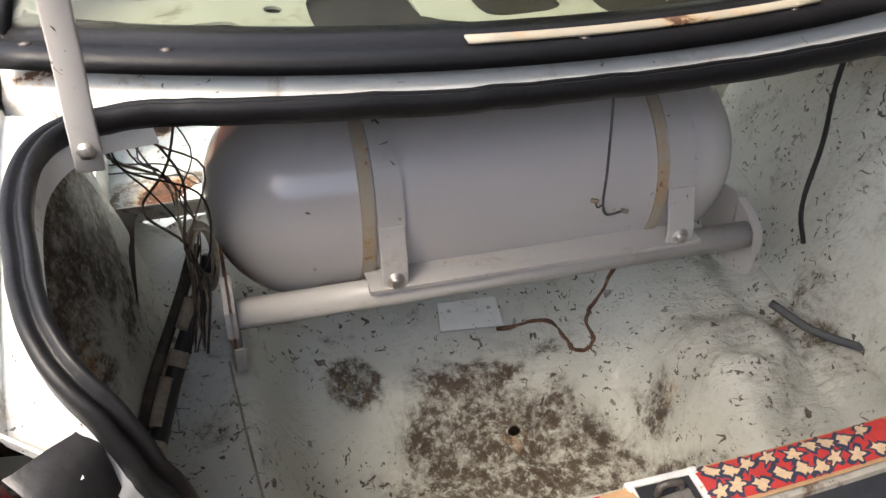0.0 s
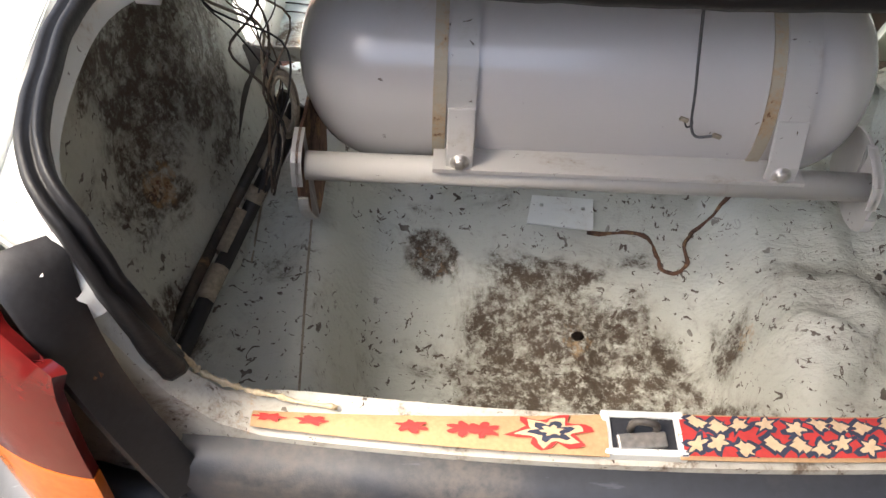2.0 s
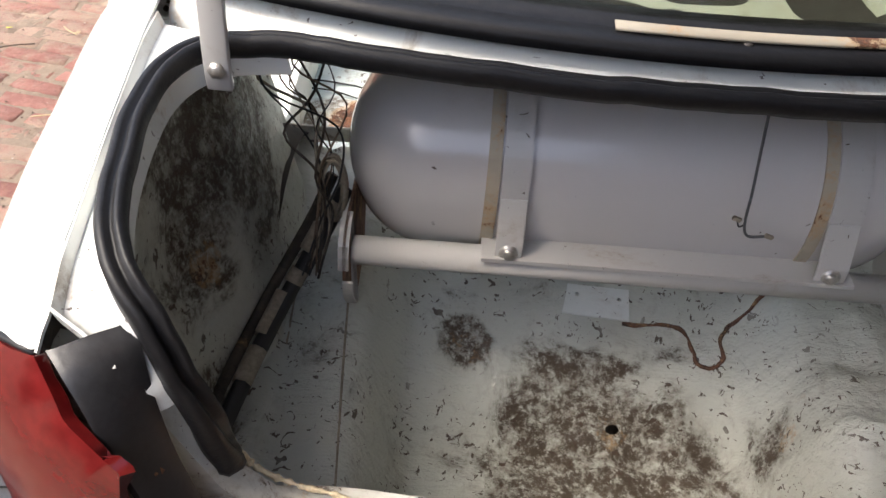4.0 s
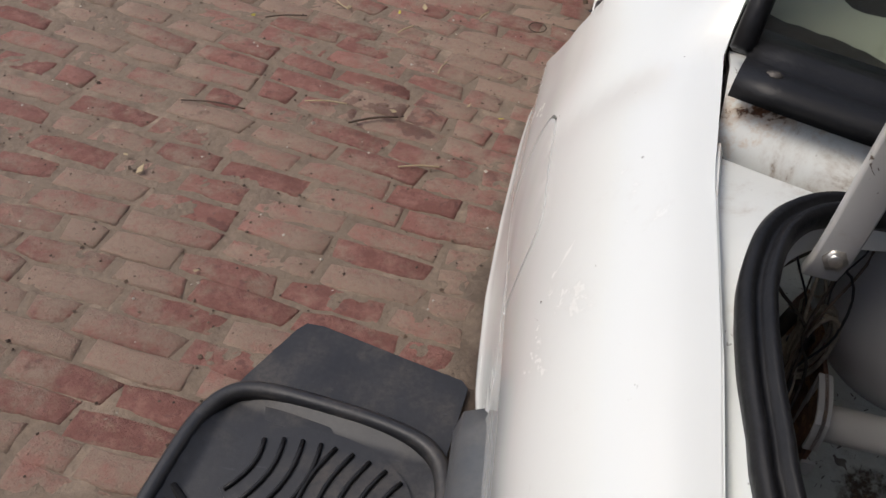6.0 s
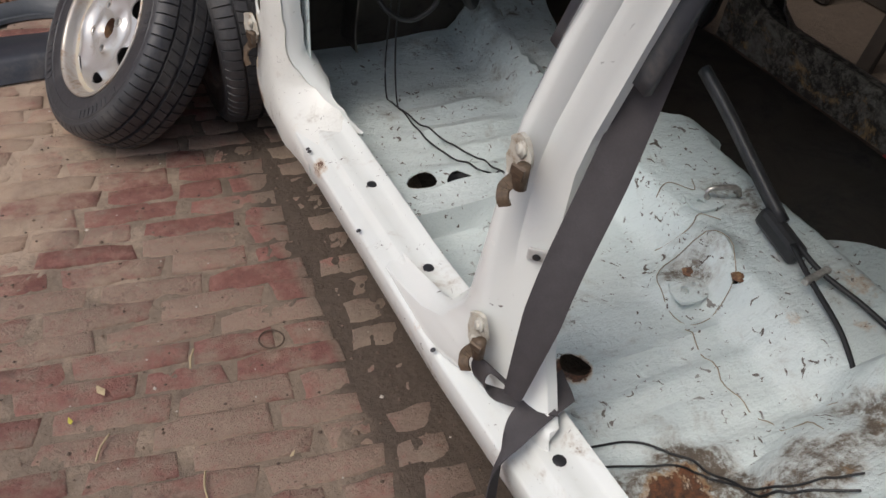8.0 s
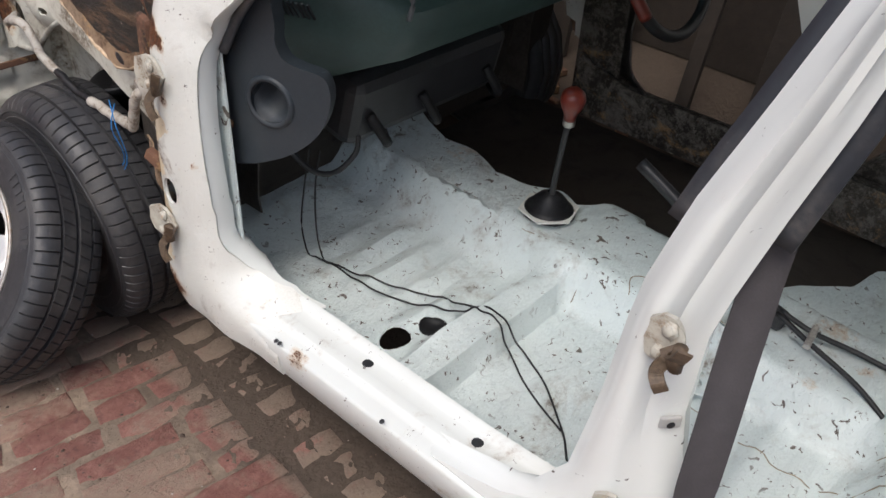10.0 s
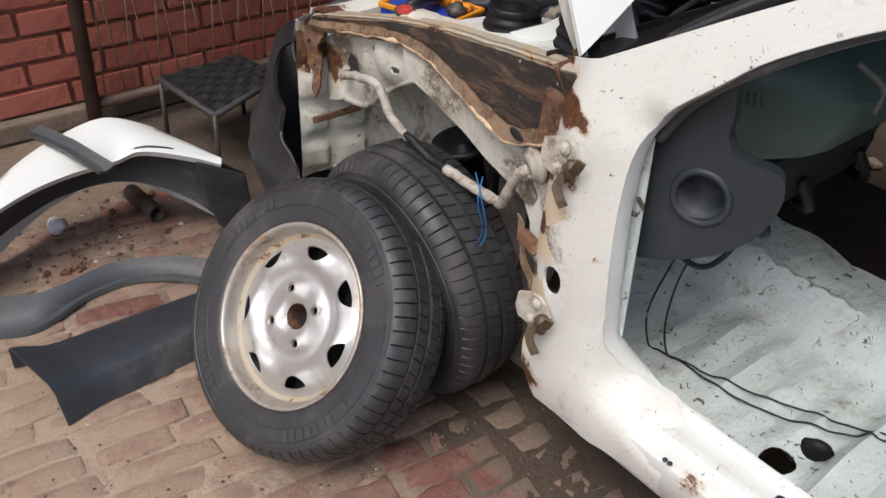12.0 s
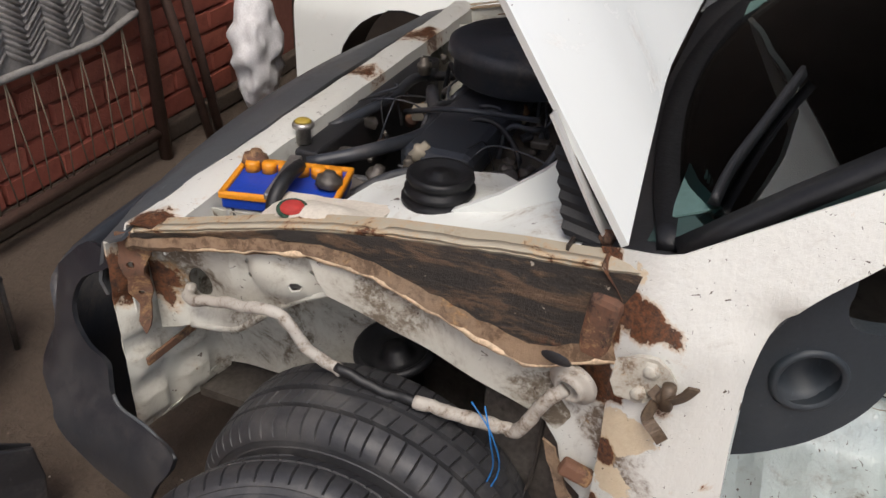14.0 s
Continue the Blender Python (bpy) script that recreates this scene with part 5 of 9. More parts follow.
def tyre_bm(R=0.275, r=0.17, w=0.085, n=198, blocks=True):
    """A tyre about z: side walls with rings, shoulders cut into blocks, and a grooved, slanted tread."""
    side = [(r, 0.80), (r + 0.006, 0.92), (r + 0.012, 0.955), (r + 0.016, 0.955), (lerp(r, R, 0.32), 1.0), (lerp(r, R, 0.36), 1.0), (lerp(r, R, 0.375), 1.02), (lerp(r, R, 0.62), 1.03), (lerp(r, R, 0.635), 1.01), (lerp(r, R, 0.72), 1.0), (lerp(r, R, 0.735), 1.015), (lerp(r, R, 0.78), 1.0), (R - 0.017, 0.95), (R - 0.010, 0.88), (R - 0.004, 0.76), (R - 0.001, 0.62)]
    mid = [(R, 0.505), (R - 0.008, 0.49), (R - 0.008, 0.43), (R + 0.001, 0.415), (R + 0.0015, 0.24), (R + 0.002, 0.075), (R - 0.007, 0.06)]
    half = [(p, -w * f) for p, f in side + mid]
    prof = half + [(p, -q) for p, q in half[::-1]]
    k = len(prof)
    rows = []
    pitch = n // 3
    for i in range(pitch * 3):
        row = []
        a0 = 2 * math.pi * (i // 3 + (0.0, 0.84, 0.92)[i % 3]) / pitch
        for j, (p, z) in enumerate(prof):
            a = a0
            jj = min(j, k - 1 - j)
            if blocks and i % 3 == 2 and 12 <= jj <= 16:
                p -= 0.006
            if blocks and 19 <= jj <= 21:
                a += 0.9 * (z / w) * 2 * math.pi / pitch
                if i % 3 == 2:
                    p -= 0.004
            row.append(Vector((math.cos(a) * p, math.sin(a) * p, z)))
        rows.append(row)
    rows.append(rows[0])
    bm = loft(rows)
    bmesh.ops.remove_doubles(bm, verts=bm.verts, dist=1e-6)
    return bm


def letter_ring(r, depth, count, size, seed):
    """Unreadable raised marks round a side wall, as plain bars."""
    rnd = random.Random(seed)
    bm = bmesh.new()
    for g in (0.4, 2.3, 3.6, 5.3):
        for i in range(count):
            if rnd.random() < 0.15:
                continue
            a = g + i * size * 1.5 / r
            m = pose(math.cos(a) * r, math.sin(a) * r, depth, 0, 0, math.degrees(a))
            bmesh.ops.create_cube(bm, size=1, matrix=m @ Matrix.Diagonal((size * 1.5, size * rnd.uniform(0.3, 1.0), 0.003, 1)))
    return bm


def axis_pose(at, normal, spin=0.0):
    return Matrix.Translation(at) @ Vector(normal).to_track_quat("Z", "Y").to_matrix().to_4x4() @ pose(0, 0, 0, 0, 0, spin)


wm = axis_pose((-0.645, WHEEL_R[0], WHEEL_R[1]), (-1, 0, 0.0))
bm = tyre_bm()
bmesh.ops.transform(bm, matrix=wm, verts=bm.verts)
rw = cpart("rear_wheel", bm, M["tyre"], label="black rear tyre with a silver trim")
rw.data.set_sharp_from_angle(angle=radians(28))


def trim_face(u, v):
    """A five-spoke wheel trim: broad spokes swelling from a round hub, dished between."""
    r, a = math.hypot(u, v), math.atan2(v, u)
    z = lin(r, [(0.0, 0.086), (0.03, 0.087), (0.045, 0.082), (0.055, 0.074), (0.10, 0.083), (0.14, 0.084), (0.162, 0.080), (0.172, 0.088), (0.180, 0.080)])
    spoke = 0.5 + 0.5 * math.cos(5 * a)
    if 0.05 < r < 0.16:
        z -= 0.016 * (1 - ramp(spoke, [(0.2, 0), (0.5, 1)])) * ramp(r, [(0.05, 0), (0.075, 1), (0.14, 1), (0.16, 0)])
    return wm @ Vector((u, v, z))


slots = []
for i in range(5):
    a = 2 * math.pi * (i + 0.5) / 5
    slots.append([(math.cos(a + w) * r, math.sin(a + w) * r) for r, w in ((0.078, -0.10), (0.10, -0.24), (0.135, -0.26), (0.146, -0.16), (0.149, 0.0), (0.146, 0.16), (0.135, 0.26), (0.10, 0.24), (0.078, 0.10))])
cpart("wheel_trim", sheet([(math.cos(i * math.pi / 30) * 0.179, math.sin(i * math.pi / 30) * 0.179) for i in range(60)], slots, trim_face, 0.012), M["silver"], rw, "silver five-spoke wheel trim", solid=0.004)
cpart("hub_mark", lathe([(0.020, 0.0035), (0.026, 0.004), (0.027, 0.0)], 24, wm @ pose(0, 0, 0.086)), M["steel"], rw, "raised round mark on the hub")
cpart("drum", lathe([(0.0, 0.03), (0.13, 0.03), (0.168, 0.05), (0.176, 0.06)], 40, wm), M["black"], rw, "dark wheel behind the trim")

bm = tyre_bm(0.281)
bmesh.ops.transform(bm, matrix=axis_pose((-0.696, 3.508, 0.278), (-1, 0, -0.065)), verts=bm.verts)
fw = cpart("front_wheel", bm, M["tyre"], label="dusty black front tyre under the bare wheel arch")
fw.data.set_sharp_from_angle(angle=radians(28))
cpart("front_rim", lathe([(0.172, 0.07), (0.168, 0.072), (0.155, 0.045), (0.14, 0.0), (0.06, -0.01), (0.055, 0.01), (0.0, 0.01)], 40, axis_pose((-0.696, 3.508, 0.278), (-1, 0, -0.065))), M["trim"], fw, "dull grey rim")
for xx, yy in ((0.70, 1.20), (0.74, 3.508)):
    bm = tyre_bm(0.278, n=48, blocks=False)
    bmesh.ops.transform(bm, matrix=axis_pose((xx, yy, 0.275), (1, 0, 0)), verts=bm.verts)
    cpart("far_wheel", bm, M["tyre"])

# ---- the gas cylinder in the boot ----
tank = thing("gas_cylinder", "grey-painted gas cylinder strapped to a bar in the boot", "gas cylinder", (0.01, 1.06, 0.45))


def tpart(name, bm, mat, parent=None, label="", **kw):
    bmesh.ops.transform(bm, matrix=Matrix.Translation(-Vector(tank.location)), verts=bm.verts)
    return part(name, bm, mat, parent or tank, label, **kw)


TC, TR, TL = (1.095, 0.705), 0.145, 0.398
prof = []
for i in range(13):
    a = math.pi / 2 * i / 12
    prof.append((TR * math.sin(a), -TL + 0.12 - 0.12 * math.cos(a)))
prof += [(TR, -0.2), (TR, 0), (TR, 0.2)] + [(r, -h) for r, h in prof[::-1]]
body = tpart("cylinder_shell", lathe(prof, 56, pose(0.01, TC[0], TC[1]) @ Matrix.Rotation(radians(90), 4, "Y")), M["tank"], label="smooth light grey cylinder shell")


def strap_arc(x, w, r, t, a0, a1):
    rows = []
    for i in range(37):
        a = radians(lerp(a0, a1, i / 36))
        c, s = math.cos(a), math.sin(a)
        rows.append([Vector((x - w / 2, TC[0] + c * r, TC[1] + s * r)), Vector((x - w / 2, TC[0] + c * (r + t), TC[1] + s * (r + t))), Vector((x + w / 2, TC[0] + c * (r + t), TC[1] + s * (r + t))), Vector((x + w / 2, TC[0] + c * r, TC[1] + s * r))])
    return loft(rows, closed=True, caps=True)


for x, w in ((-0.160, 0.036), (0.262, 0.042)):
    st = tpart("strap", strap_arc(x, w, TR + 0.002, 0.005, 170, 20), M["strap"], label="grey steel strap", smooth=False)
    tpart("liner", strap_arc(x - 0.029, 0.017, TR + 0.0005, 0.003, 218, 20), M["strap_edge"], st, "rust-stained liner strip", smooth=False)
    tail = [(0.948, 0.731), (0.941, 0.712), (0.933, 0.690), (0.927, 0.672), (0.925, 0.645)]
    tpart("strap_foot", loft([[Vector((x - w / 2, y, z)), Vector((x + w / 2, y, z))] for y, z in tail]), M["strap"], st, smooth=False, solid=0.005, bevel=0.002)
    tpart("washer", lathe([(0.0, 0.002), (0.013, 0.002), (0.0135, 0.0)], 16, pose(x, 0.922, 0.661, 84)), M["strap"], st)
    tpart("bolt", bolt_bm(pose(x, 0.920, 0.661, 84), 0.0085, 0.007), M["steel"], st)
bar = tpart("mount_bar", sweep([(-0.366, 0.937, 0.632), (0.392, 0.937, 0.632)], ring(0.020, 16)), M["strap"], label="grey steel mounting tube")
tpart("angle_bar", sweep([(-0.195, 0.945, 0.648), (0.295, 0.945, 0.648)], [(-0.026, 0.0), (-0.026, -0.035), (-0.022, -0.035), (-0.020, 0.006), (0.03, 0.006), (0.03, 0.0)]), M["strap"], bar, "angle iron welded on the tube", smooth=False)
for x, d in ((-0.372, 1), (0.396, -1)):
    plate = round_loop([(0.908, 0.60), (0.915, 0.568), (0.950, 0.520), (1.0, 0.470), (1.06, 0.440), (1.12, 0.460), (1.15, 0.56), (1.10, 0.66), (1.0, 0.668), (0.955, 0.672), (0.915, 0.655)], 3)
    if d < 0:
        plate = round_loop([(0.908, 0.60), (0.915, 0.575), (0.95, 0.560), (1.0, 0.56), (1.05, 0.58), (1.05, 0.65), (1.0, 0.675), (0.96, 0.672), (0.915, 0.65)], 3)
    edge_p = [Vector((x, y, z)) for y, z in plate]
    tpart("end_plate", sheet(plate, [], lambda y, z: Vector((x, y, z)), 0.05), M["rust"] if d > 0 else M["strap"], bar, "steel cradle end plate, dark brown at the left end", solid=0.004)
    tpart("plate_flange", sweep([p for p in edge_p if p.y < 0.975 and p.z < 0.69][0:], [(-0.004, -0.004), (0.010, -0.004), (0.010, 0.0), (-0.004, 0.0)]), M["strap"], bar, "grey folded edge of the cradle plate", smooth=False)

# ---- front end ----


def rail(y):
    """The apron's top edge: x, z."""
    return lin(y, [(3.15, -0.672), (3.3, -0.655), (3.6, -0.652), (3.93, -0.672)]), lin(y, [(3.15, 0.865), (3.22, 0.85), (3.31, 0.838), (3.5, 0.815), (3.67, 0.782), (3.8, 0.748), (3.96, 0.708)])


def front_side(side, mat_in, mat_mud):
    def X(v):
        return v if side < 0 else Vector((2 * CX - v.x, v.y, v.z))

    low = [(3.935, 0.50), (3.90, 0.512), (3.868, 0.528), (3.80, 0.540), (3.768, 0.552), (3.73, 0.585), (3.69, 0.619), (3.655, 0.645), (3.624, 0.662), (3.59, 0.680), (3.56, 0.690)]
    top = [(y, rail(y)[1]) for y in (3.42, 3.5, 3.6, 3.67, 3.8, 3.935)]

    def inner(y, z):
        x = lin(z, [(0.3, -0.63), (0.5, -0.635), (0.7, -0.645), (0.85, -0.655)]) + dent((y, z, 0), 8, 0.008)
        x += 0.02 * ramp(math.hypot((y - 3.85) / 0.07, (z - 0.60) / 0.07), [(0.5, 1), (1, 0)]) - 0.012 * ramp(abs(y - 3.755), [(0.006, 1), (0.014, 0)]) * ramp(z, [(0.60, 0), (0.64, 1)])
        x -= 0.018 * ramp(math.hypot((y - 3.68) / 0.055, (z - 0.69) / 0.05), [(0.6, 1), (1, 0)])
        return X(Vector((x, y, z)))

    holes = [disc((3.85, 0.612), 0.024, 14, 0.030), disc((3.91, 0.69), 0.010, 8), disc((3.735, 0.70), 0.006, 6), disc((3.73, 0.675), 0.007, 6), disc((3.645, 0.685), 0.009, 6), disc((3.62, 0.71), 0.005, 6)]
    cpart("inner_apron", sheet(low + top, holes, inner, 0.025), mat_in, label="grimy white inner fender apron with drilled holes", solid=0.004)
    # rolled lip of the arch and the slanting brace down to the post
    lip = [X(Vector((inner(y, z).x if side < 0 else 2 * CX - inner(y, z).x, y, z))) for y, z in low[2:]]
    cpart("arch_lip", tube(lip, 0.007, 8, steps=3), mat_in, label="rolled lip of the wheel arch")
    BU = [(3.63, 0.775), (3.56, 0.775), (3.50, 0.765), (3.40, 0.74), (3.348, 0.725), (3.29, 0.705), (3.25, 0.70), (3.20, 0.69)]
    BL = [(3.585, 0.682), (3.53, 0.668), (3.484, 0.653), (3.424, 0.637), (3.351, 0.607), (3.28, 0.586), (3.24, 0.568), (3.19, 0.535)]
    rows = []
    for (uy, uz), (ly, lz) in zip(BU, BL):
        a, b = Vector((-0.652, uy, uz)), Vector((-0.655, ly, lz))
        rows.append([X(v) for v in (a, lerp(a, b, 0.25) + Vector((-0.012, 0, 0)), lerp(a, b, 0.6) + Vector((-0.018, 0, 0)), lerp(a, b, 0.92) + Vector((-0.014, 0, 0)), b + Vector((0.002, 0, 0)), b + Vector((0.03, 0.004, 0.012)))])
    rows = [list(r) for r in zip(*[spline(c, 4) for c in zip(*rows)])]
    cpart("apron_brace", loft(rows), mat_in, label="white pressed brace running down to the hinge post, brown-stained", solid=0.005)
    foot = [(3.26, 0.60), (3.235, 0.69), (3.20, 0.72), (3.14, 0.72), (3.125, 0.50), (3.145, 0.42), (3.165, 0.43), (3.17, 0.47), (3.20, 0.485), (3.215, 0.545)]
    cpart("brace_foot", sheet(foot, [], lambda y, z: X(Vector((-0.69 + 0.25 * (y - 3.12) + dent((y, z, 3), 14, 0.006), y, z))), 0.02), M["post"], label="torn white plate under the brace", solid=0.004)
    cpart("torn_flap", sheet([(3.215, 0.55), (3.235, 0.56), (3.20, 0.47), (3.165, 0.42), (3.15, 0.43), (3.19, 0.49)], [], lambda y, z: X(Vector((-0.70 + 0.2 * (y - 3.15) + dent((y, z, 4), 20, 0.012), y, z))), 0.012), M["tan_mud"], label="torn tan metal flap", solid=0.004)
    # mud-caked box section below the rail
    rows = []
    for i in range(46):
        y = lerp(3.125, 3.935, i / 45)
        x, z = rail(y)
        d = lin(y, [(3.17, 0.12), (3.25, 0.138), (3.29, 0.128), (3.348, 0.105), (3.40, 0.085), (3.5, 0.052), (3.618, 0.027), (3.7, 0.022), (3.935, 0.016)])
        o = ramp(y, [(3.17, 0.02), (3.3, 0.045), (3.6, 0.016), (3.93, 0.008)])
        j = dent((y * 3, z, 1), 5, 0.007)
        e = dent((y * 9, z, 2), 6, 0.006)
        rows.append([X(Vector(p)) for p in ((x + 0.03, y, z + 0.002), (x, y, z), (x - 0.010, y, z - 0.004 + e * 0.4), (x - 0.008 - o * 0.3, y, z - 0.2 * d), (x - o * 0.8 + j, y, z - d * 0.5), (x - o + j, y, z - d * lin(y, [(3.17, 0.86), (3.3, 0.83), (3.5, 0.74), (3.7, 0.6)]) + e), (x - o * 0.95 - 0.008, y, z - d - 0.004 + e), (x - o * 0.8 - 0.004, y, z - d - 0.012 + e), (x + 0.02, y, z - d - 0.008))])
    rail_o = cpart("apron_rail", loft([r[2:6] for r in rows]), mat_mud, label="black mud-caked fender rail", solid=0.004)
    cpart("rail_top", loft([r[:3] for r in rows]), M["strap_edge"], rail_o, "chipped tan and white top of the rail", solid=0.004)
    cpart("rail_lip", loft([r[5:] for r in rows]), M["tan_mud"], rail_o, "tan crusted lower lip", solid=0.004)
    line = [X(Vector((rail(y)[0] - 0.004, y, rail(y)[1] + 0.003))) for y in (3.19, 3.3, 3.45, 3.6, 3.75, 3.92)]
    cpart("rail_flange", sweep([p + Vector((dent(p, 30, 0.004), 0, dent(p, 22, 0.003))) for p in spline(line, 9)], [(-0.008, 0), (-0.008, 0.003), (0.009, 0.003), (0.009, 0)]), M["strap_edge"], label="chipped pale rail flange")
    low_e = [r[6] + Vector((0, 0, -0.003)) for r in rows[1:40]]
    cpart("tan_edge", sweep([p + Vector((0, 0, dent(p, 40, 0.004))) for p in low_e], lambda t: ring(0.0032 + 0.0055 * abs(noise.noise(Vector((t * 22, 0.5, 0)))), 6)), plain("tan_caked_earth", (0.52, 0.39, 0.26), 0.85, var=0.45, scale=25, bump=0.004), label="tan earth crust along the rail's lower edge")
    # inner wheel house wall

    def deep(y, z):
        x = -0.50 - 0.05 * ramp(z, [(0.5, 0), (0.7, 1)]) + dent((y, z, 6), 7, 0.016)
        return X(Vector((x, y, z)))

    cpart("wheel_house", sheet([(3.50, 0.40), (3.60, 0.36), (3.93, 0.33), (3.95, 0.70), (3.5, 0.76)], [], deep, 0.03), mat_in, label="dusty wheel house wall", solid=0.004)
    # rear piece of the wall coloured dark for the shade under the brace
    cpart("wheel_house_rear_wall", sheet([(3.18, 0.30), (3.52, 0.30), (3.52, 0.76), (3.18, 0.80)], [], lambda y, z: deep(y, z) + Vector((0.04 * -side, 0, 0)), 0.04), M["grease_and_shade"], label="rear of the wheel house, darkened for the shade under the brace", solid=0.004)
    cpart("strut", lathe([(0.0, 0.004), (0.020, 0.004), (0.024, -0.014), (0.044, -0.016), (0.056, 0.004), (0.064, 0.010), (0.070, 0.009), (0.072, 0.002), (0.064, -0.012), (0.048, -0.028), (0.034, -0.032), (0.032, -0.20), (0.0, -0.20)], 28, pose(X(Vector((-0.575, 0, 0))).x, 3.515, 0.548, -8, -10)), M["rubber"], label="black strut with its spring seat")
    # lamp support at the front
    rows = []
    for i in range(41):
        z = lerp(0.29, 0.70, i / 40)
        rows.append([X(Vector((lerp(-0.705, -0.50, j / 20), 3.965 - 0.05 * j / 20 - 0.012 * ramp(abs(((z - 0.30) / 0.095) % 1.0 - 0.5), [(0.25, 1), (0.36, 0)]) * ramp(abs(((j / 20) * 2.2 + 0.1) % 1.0 - 0.5), [(0.26, 1), (0.38, 0)]) + dent((j * 0.05, z, 3), 8, 0.006), z + 0.05 * (j / 20) * (1 if i == 0 else 0)))) for j in range(21)])
    cpart("front_corner_panel", loft(rows), mat_in, label="ribbed white front corner panel", solid=0.004)
    rag_out = [(3.985, 0.715), (3.99, 0.66), (3.975, 0.63), (3.985, 0.60), (3.96, 0.575), (3.965, 0.54), (3.945, 0.515), (3.93, 0.53), (3.925, 0.57), (3.91, 0.60), (3.915, 0.64), (3.90, 0.67), (3.905, 0.715)]
    rag_out = [(3.952 - (3.985 - y) * 0.5, z) for y, z in rag_out]
    cpart("rust_edge", sheet(rag_out, [disc((3.937, 0.655), 0.006, 7), disc((3.932, 0.60), 0.005, 6)], lambda y, z: X(Vector((-0.66 - 0.45 * (y - 3.90) + dent((y, z, 2), 24, 0.014), y, z))), 0.012), M["rust"], label="flaking rust-eaten front edge", solid=0.006)
    cpart("rust_tab", box_bm((0.13, 0.006, 0.018), (X(Vector((-0.625, 0, 0))).x, 3.925, 0.462), (0, 4 * side, 8 * side)), M["rust"], label="rust-red bracket tab", smooth=False, bevel=0.003)


front_side(-1, M["well"], M["rail_mud"])
cpart("rail_end_box", box_bm((0.045, 0.045, 0.10), (-0.676, 3.180, 0.775), (6, 0, -10)), M["rust"], label="brown crusted box joining rail and post", smooth=False, bevel=0.010)
cpart("rail_hole", lathe([(0.0, 0.003), (0.010, 0.002), (0.013, 0.0)], 14, axis_pose((-0.722, 3.225, 0.735), (-1, 0.2, -0.1)) @ Matrix.Diagonal((1.7, 0.8, 1, 1))), M["black"], label="dark drain hole in the rail")
front_side(1, M["well"], M["well"])

# plates over the struts and the front crossmember
for side in (-1, 1):
    def X(x):
        return x if side < 0 else 2 * CX - x

    bm = sheet([(-0.655, 3.20), (-0.50, 3.235), (-0.47, 3.33), (-0.36, 3.42), (-0.36, 3.56), (-0.44, 3.62), (-0.64, 3.66), (-0.655, 3.5)], [disc((-0.50, 3.48), 0.045, 16)], lambda x, y: Vector((X(x), y, lin(y, [(3.17, 0.862), (3.3, 0.838), (3.42, 0.79), (3.6, 0.765)]) + 0.02 * ramp(math.hypot(x + 0.50, y - 3.48), [(0.05, 1), (0.12, 0)]))), 0.03)
    cpart("strut_plate", bm, M["body_worn"], label="white strut tower plate", solid=0.004)
    cap = [(0.0, 0.050), (0.012, 0.052), (0.016, 0.044), (0.034, 0.044), (0.040, 0.050), (0.046, 0.050), (0.048, 0.042), (0.043, 0.036), (0.043, 0.030), (0.050, 0.027), (0.050, 0.020), (0.046, 0.016), (0.054, 0.012), (0.054, 0.004), (0.050, 0.0), (0.058, -0.004), (0.058, -0.02), (0.0, -0.02)]
    cpart("strut_mount", lathe(cap, 24, pose(X(-0.50), 3.48, 0.793) @ Matrix.Diagonal((1.1, 1.1, 1.0, 1))), M["rubber"], label="black rubber strut mount")
rows = []
for i in range(25):
    x = lerp(-0.68, 0.74, i / 24)
    j = dent((x, 3.9, 0), 9, 0.006)
    rows.append([Vector((x, 3.87, 0.69)), Vector((x, 3.875, 0.726 + j)), Vector((x, 3.905, 0.733)), Vector((x, 3.935, 0.727 + j)), Vector((x, 3.945, 0.70)), Vector((x, 3.945, 0.55))])
cpart("front_crossmember", loft(rows), M["post"], label="chipped white front crossmember", solid=0.004)
cpart("radiator", box_bm((0.62, 0.05, 0.36), (0.02, 3.84, 0.53)), M["black"], label="black radiator", smooth=False, bevel=0.006)
rc = cpart("radiator_neck", lathe([(0.0, 0.03), (0.026, 0.03), (0.030, 0.024), (0.030, 0.016), (0.02, 0.014), (0.02, -0.03), (0, -0.03)], 18, pose(-0.26, 3.86, 0.735) @ Matrix.Scale(0.72, 4)), M["steel"], label="radiator neck with a brass-yellow cap")
cpart("cap", lathe([(0.0, 0.036), (0.018, 0.036), (0.024, 0.031), (0.0, 0.030)], 18, pose(-0.26, 3.86, 0.735) @ Matrix.Scale(0.72, 4)), plain("yellow_cap", (0.42, 0.30, 0.05), 0.5), rc)

# grille and front bumper remains
rows = []
for i in range(25):
    x = lerp(-0.70, 0.76, i / 24)
    c = abs(x - CX) / 0.69
    drop = 0.035 * ramp(c, [(0.9, 0), (1.06, 1)])
    rows.append([Vector((x, 3.95 - 0.02 * c, 0.725 - drop * 0.4)), Vector((x, 4.02 - 0.05 * c, 0.715 - drop * 0.6)), Vector((x, 4.08 - 0.09 * c**2, 0.685 - drop)), Vector((x, 4.10 - 0.10 * c**2, 0.64 - drop * 0.6)), Vector((x, 4.09 - 0.10 * c**2, 0.605 - drop * 0.3))])
cpart("grille_panel", loft(rows), M["trim"], label="faded grey nose panel and grille", solid=0.006)
line = [(-0.735, 4.065), (-0.68, 4.13), (-0.50, 4.18), (CX, 4.20)]
line = spline([(x, y, 0) for x, y in line + [(2 * CX - x, y) for x, y in line[-2::-1]]], 6)


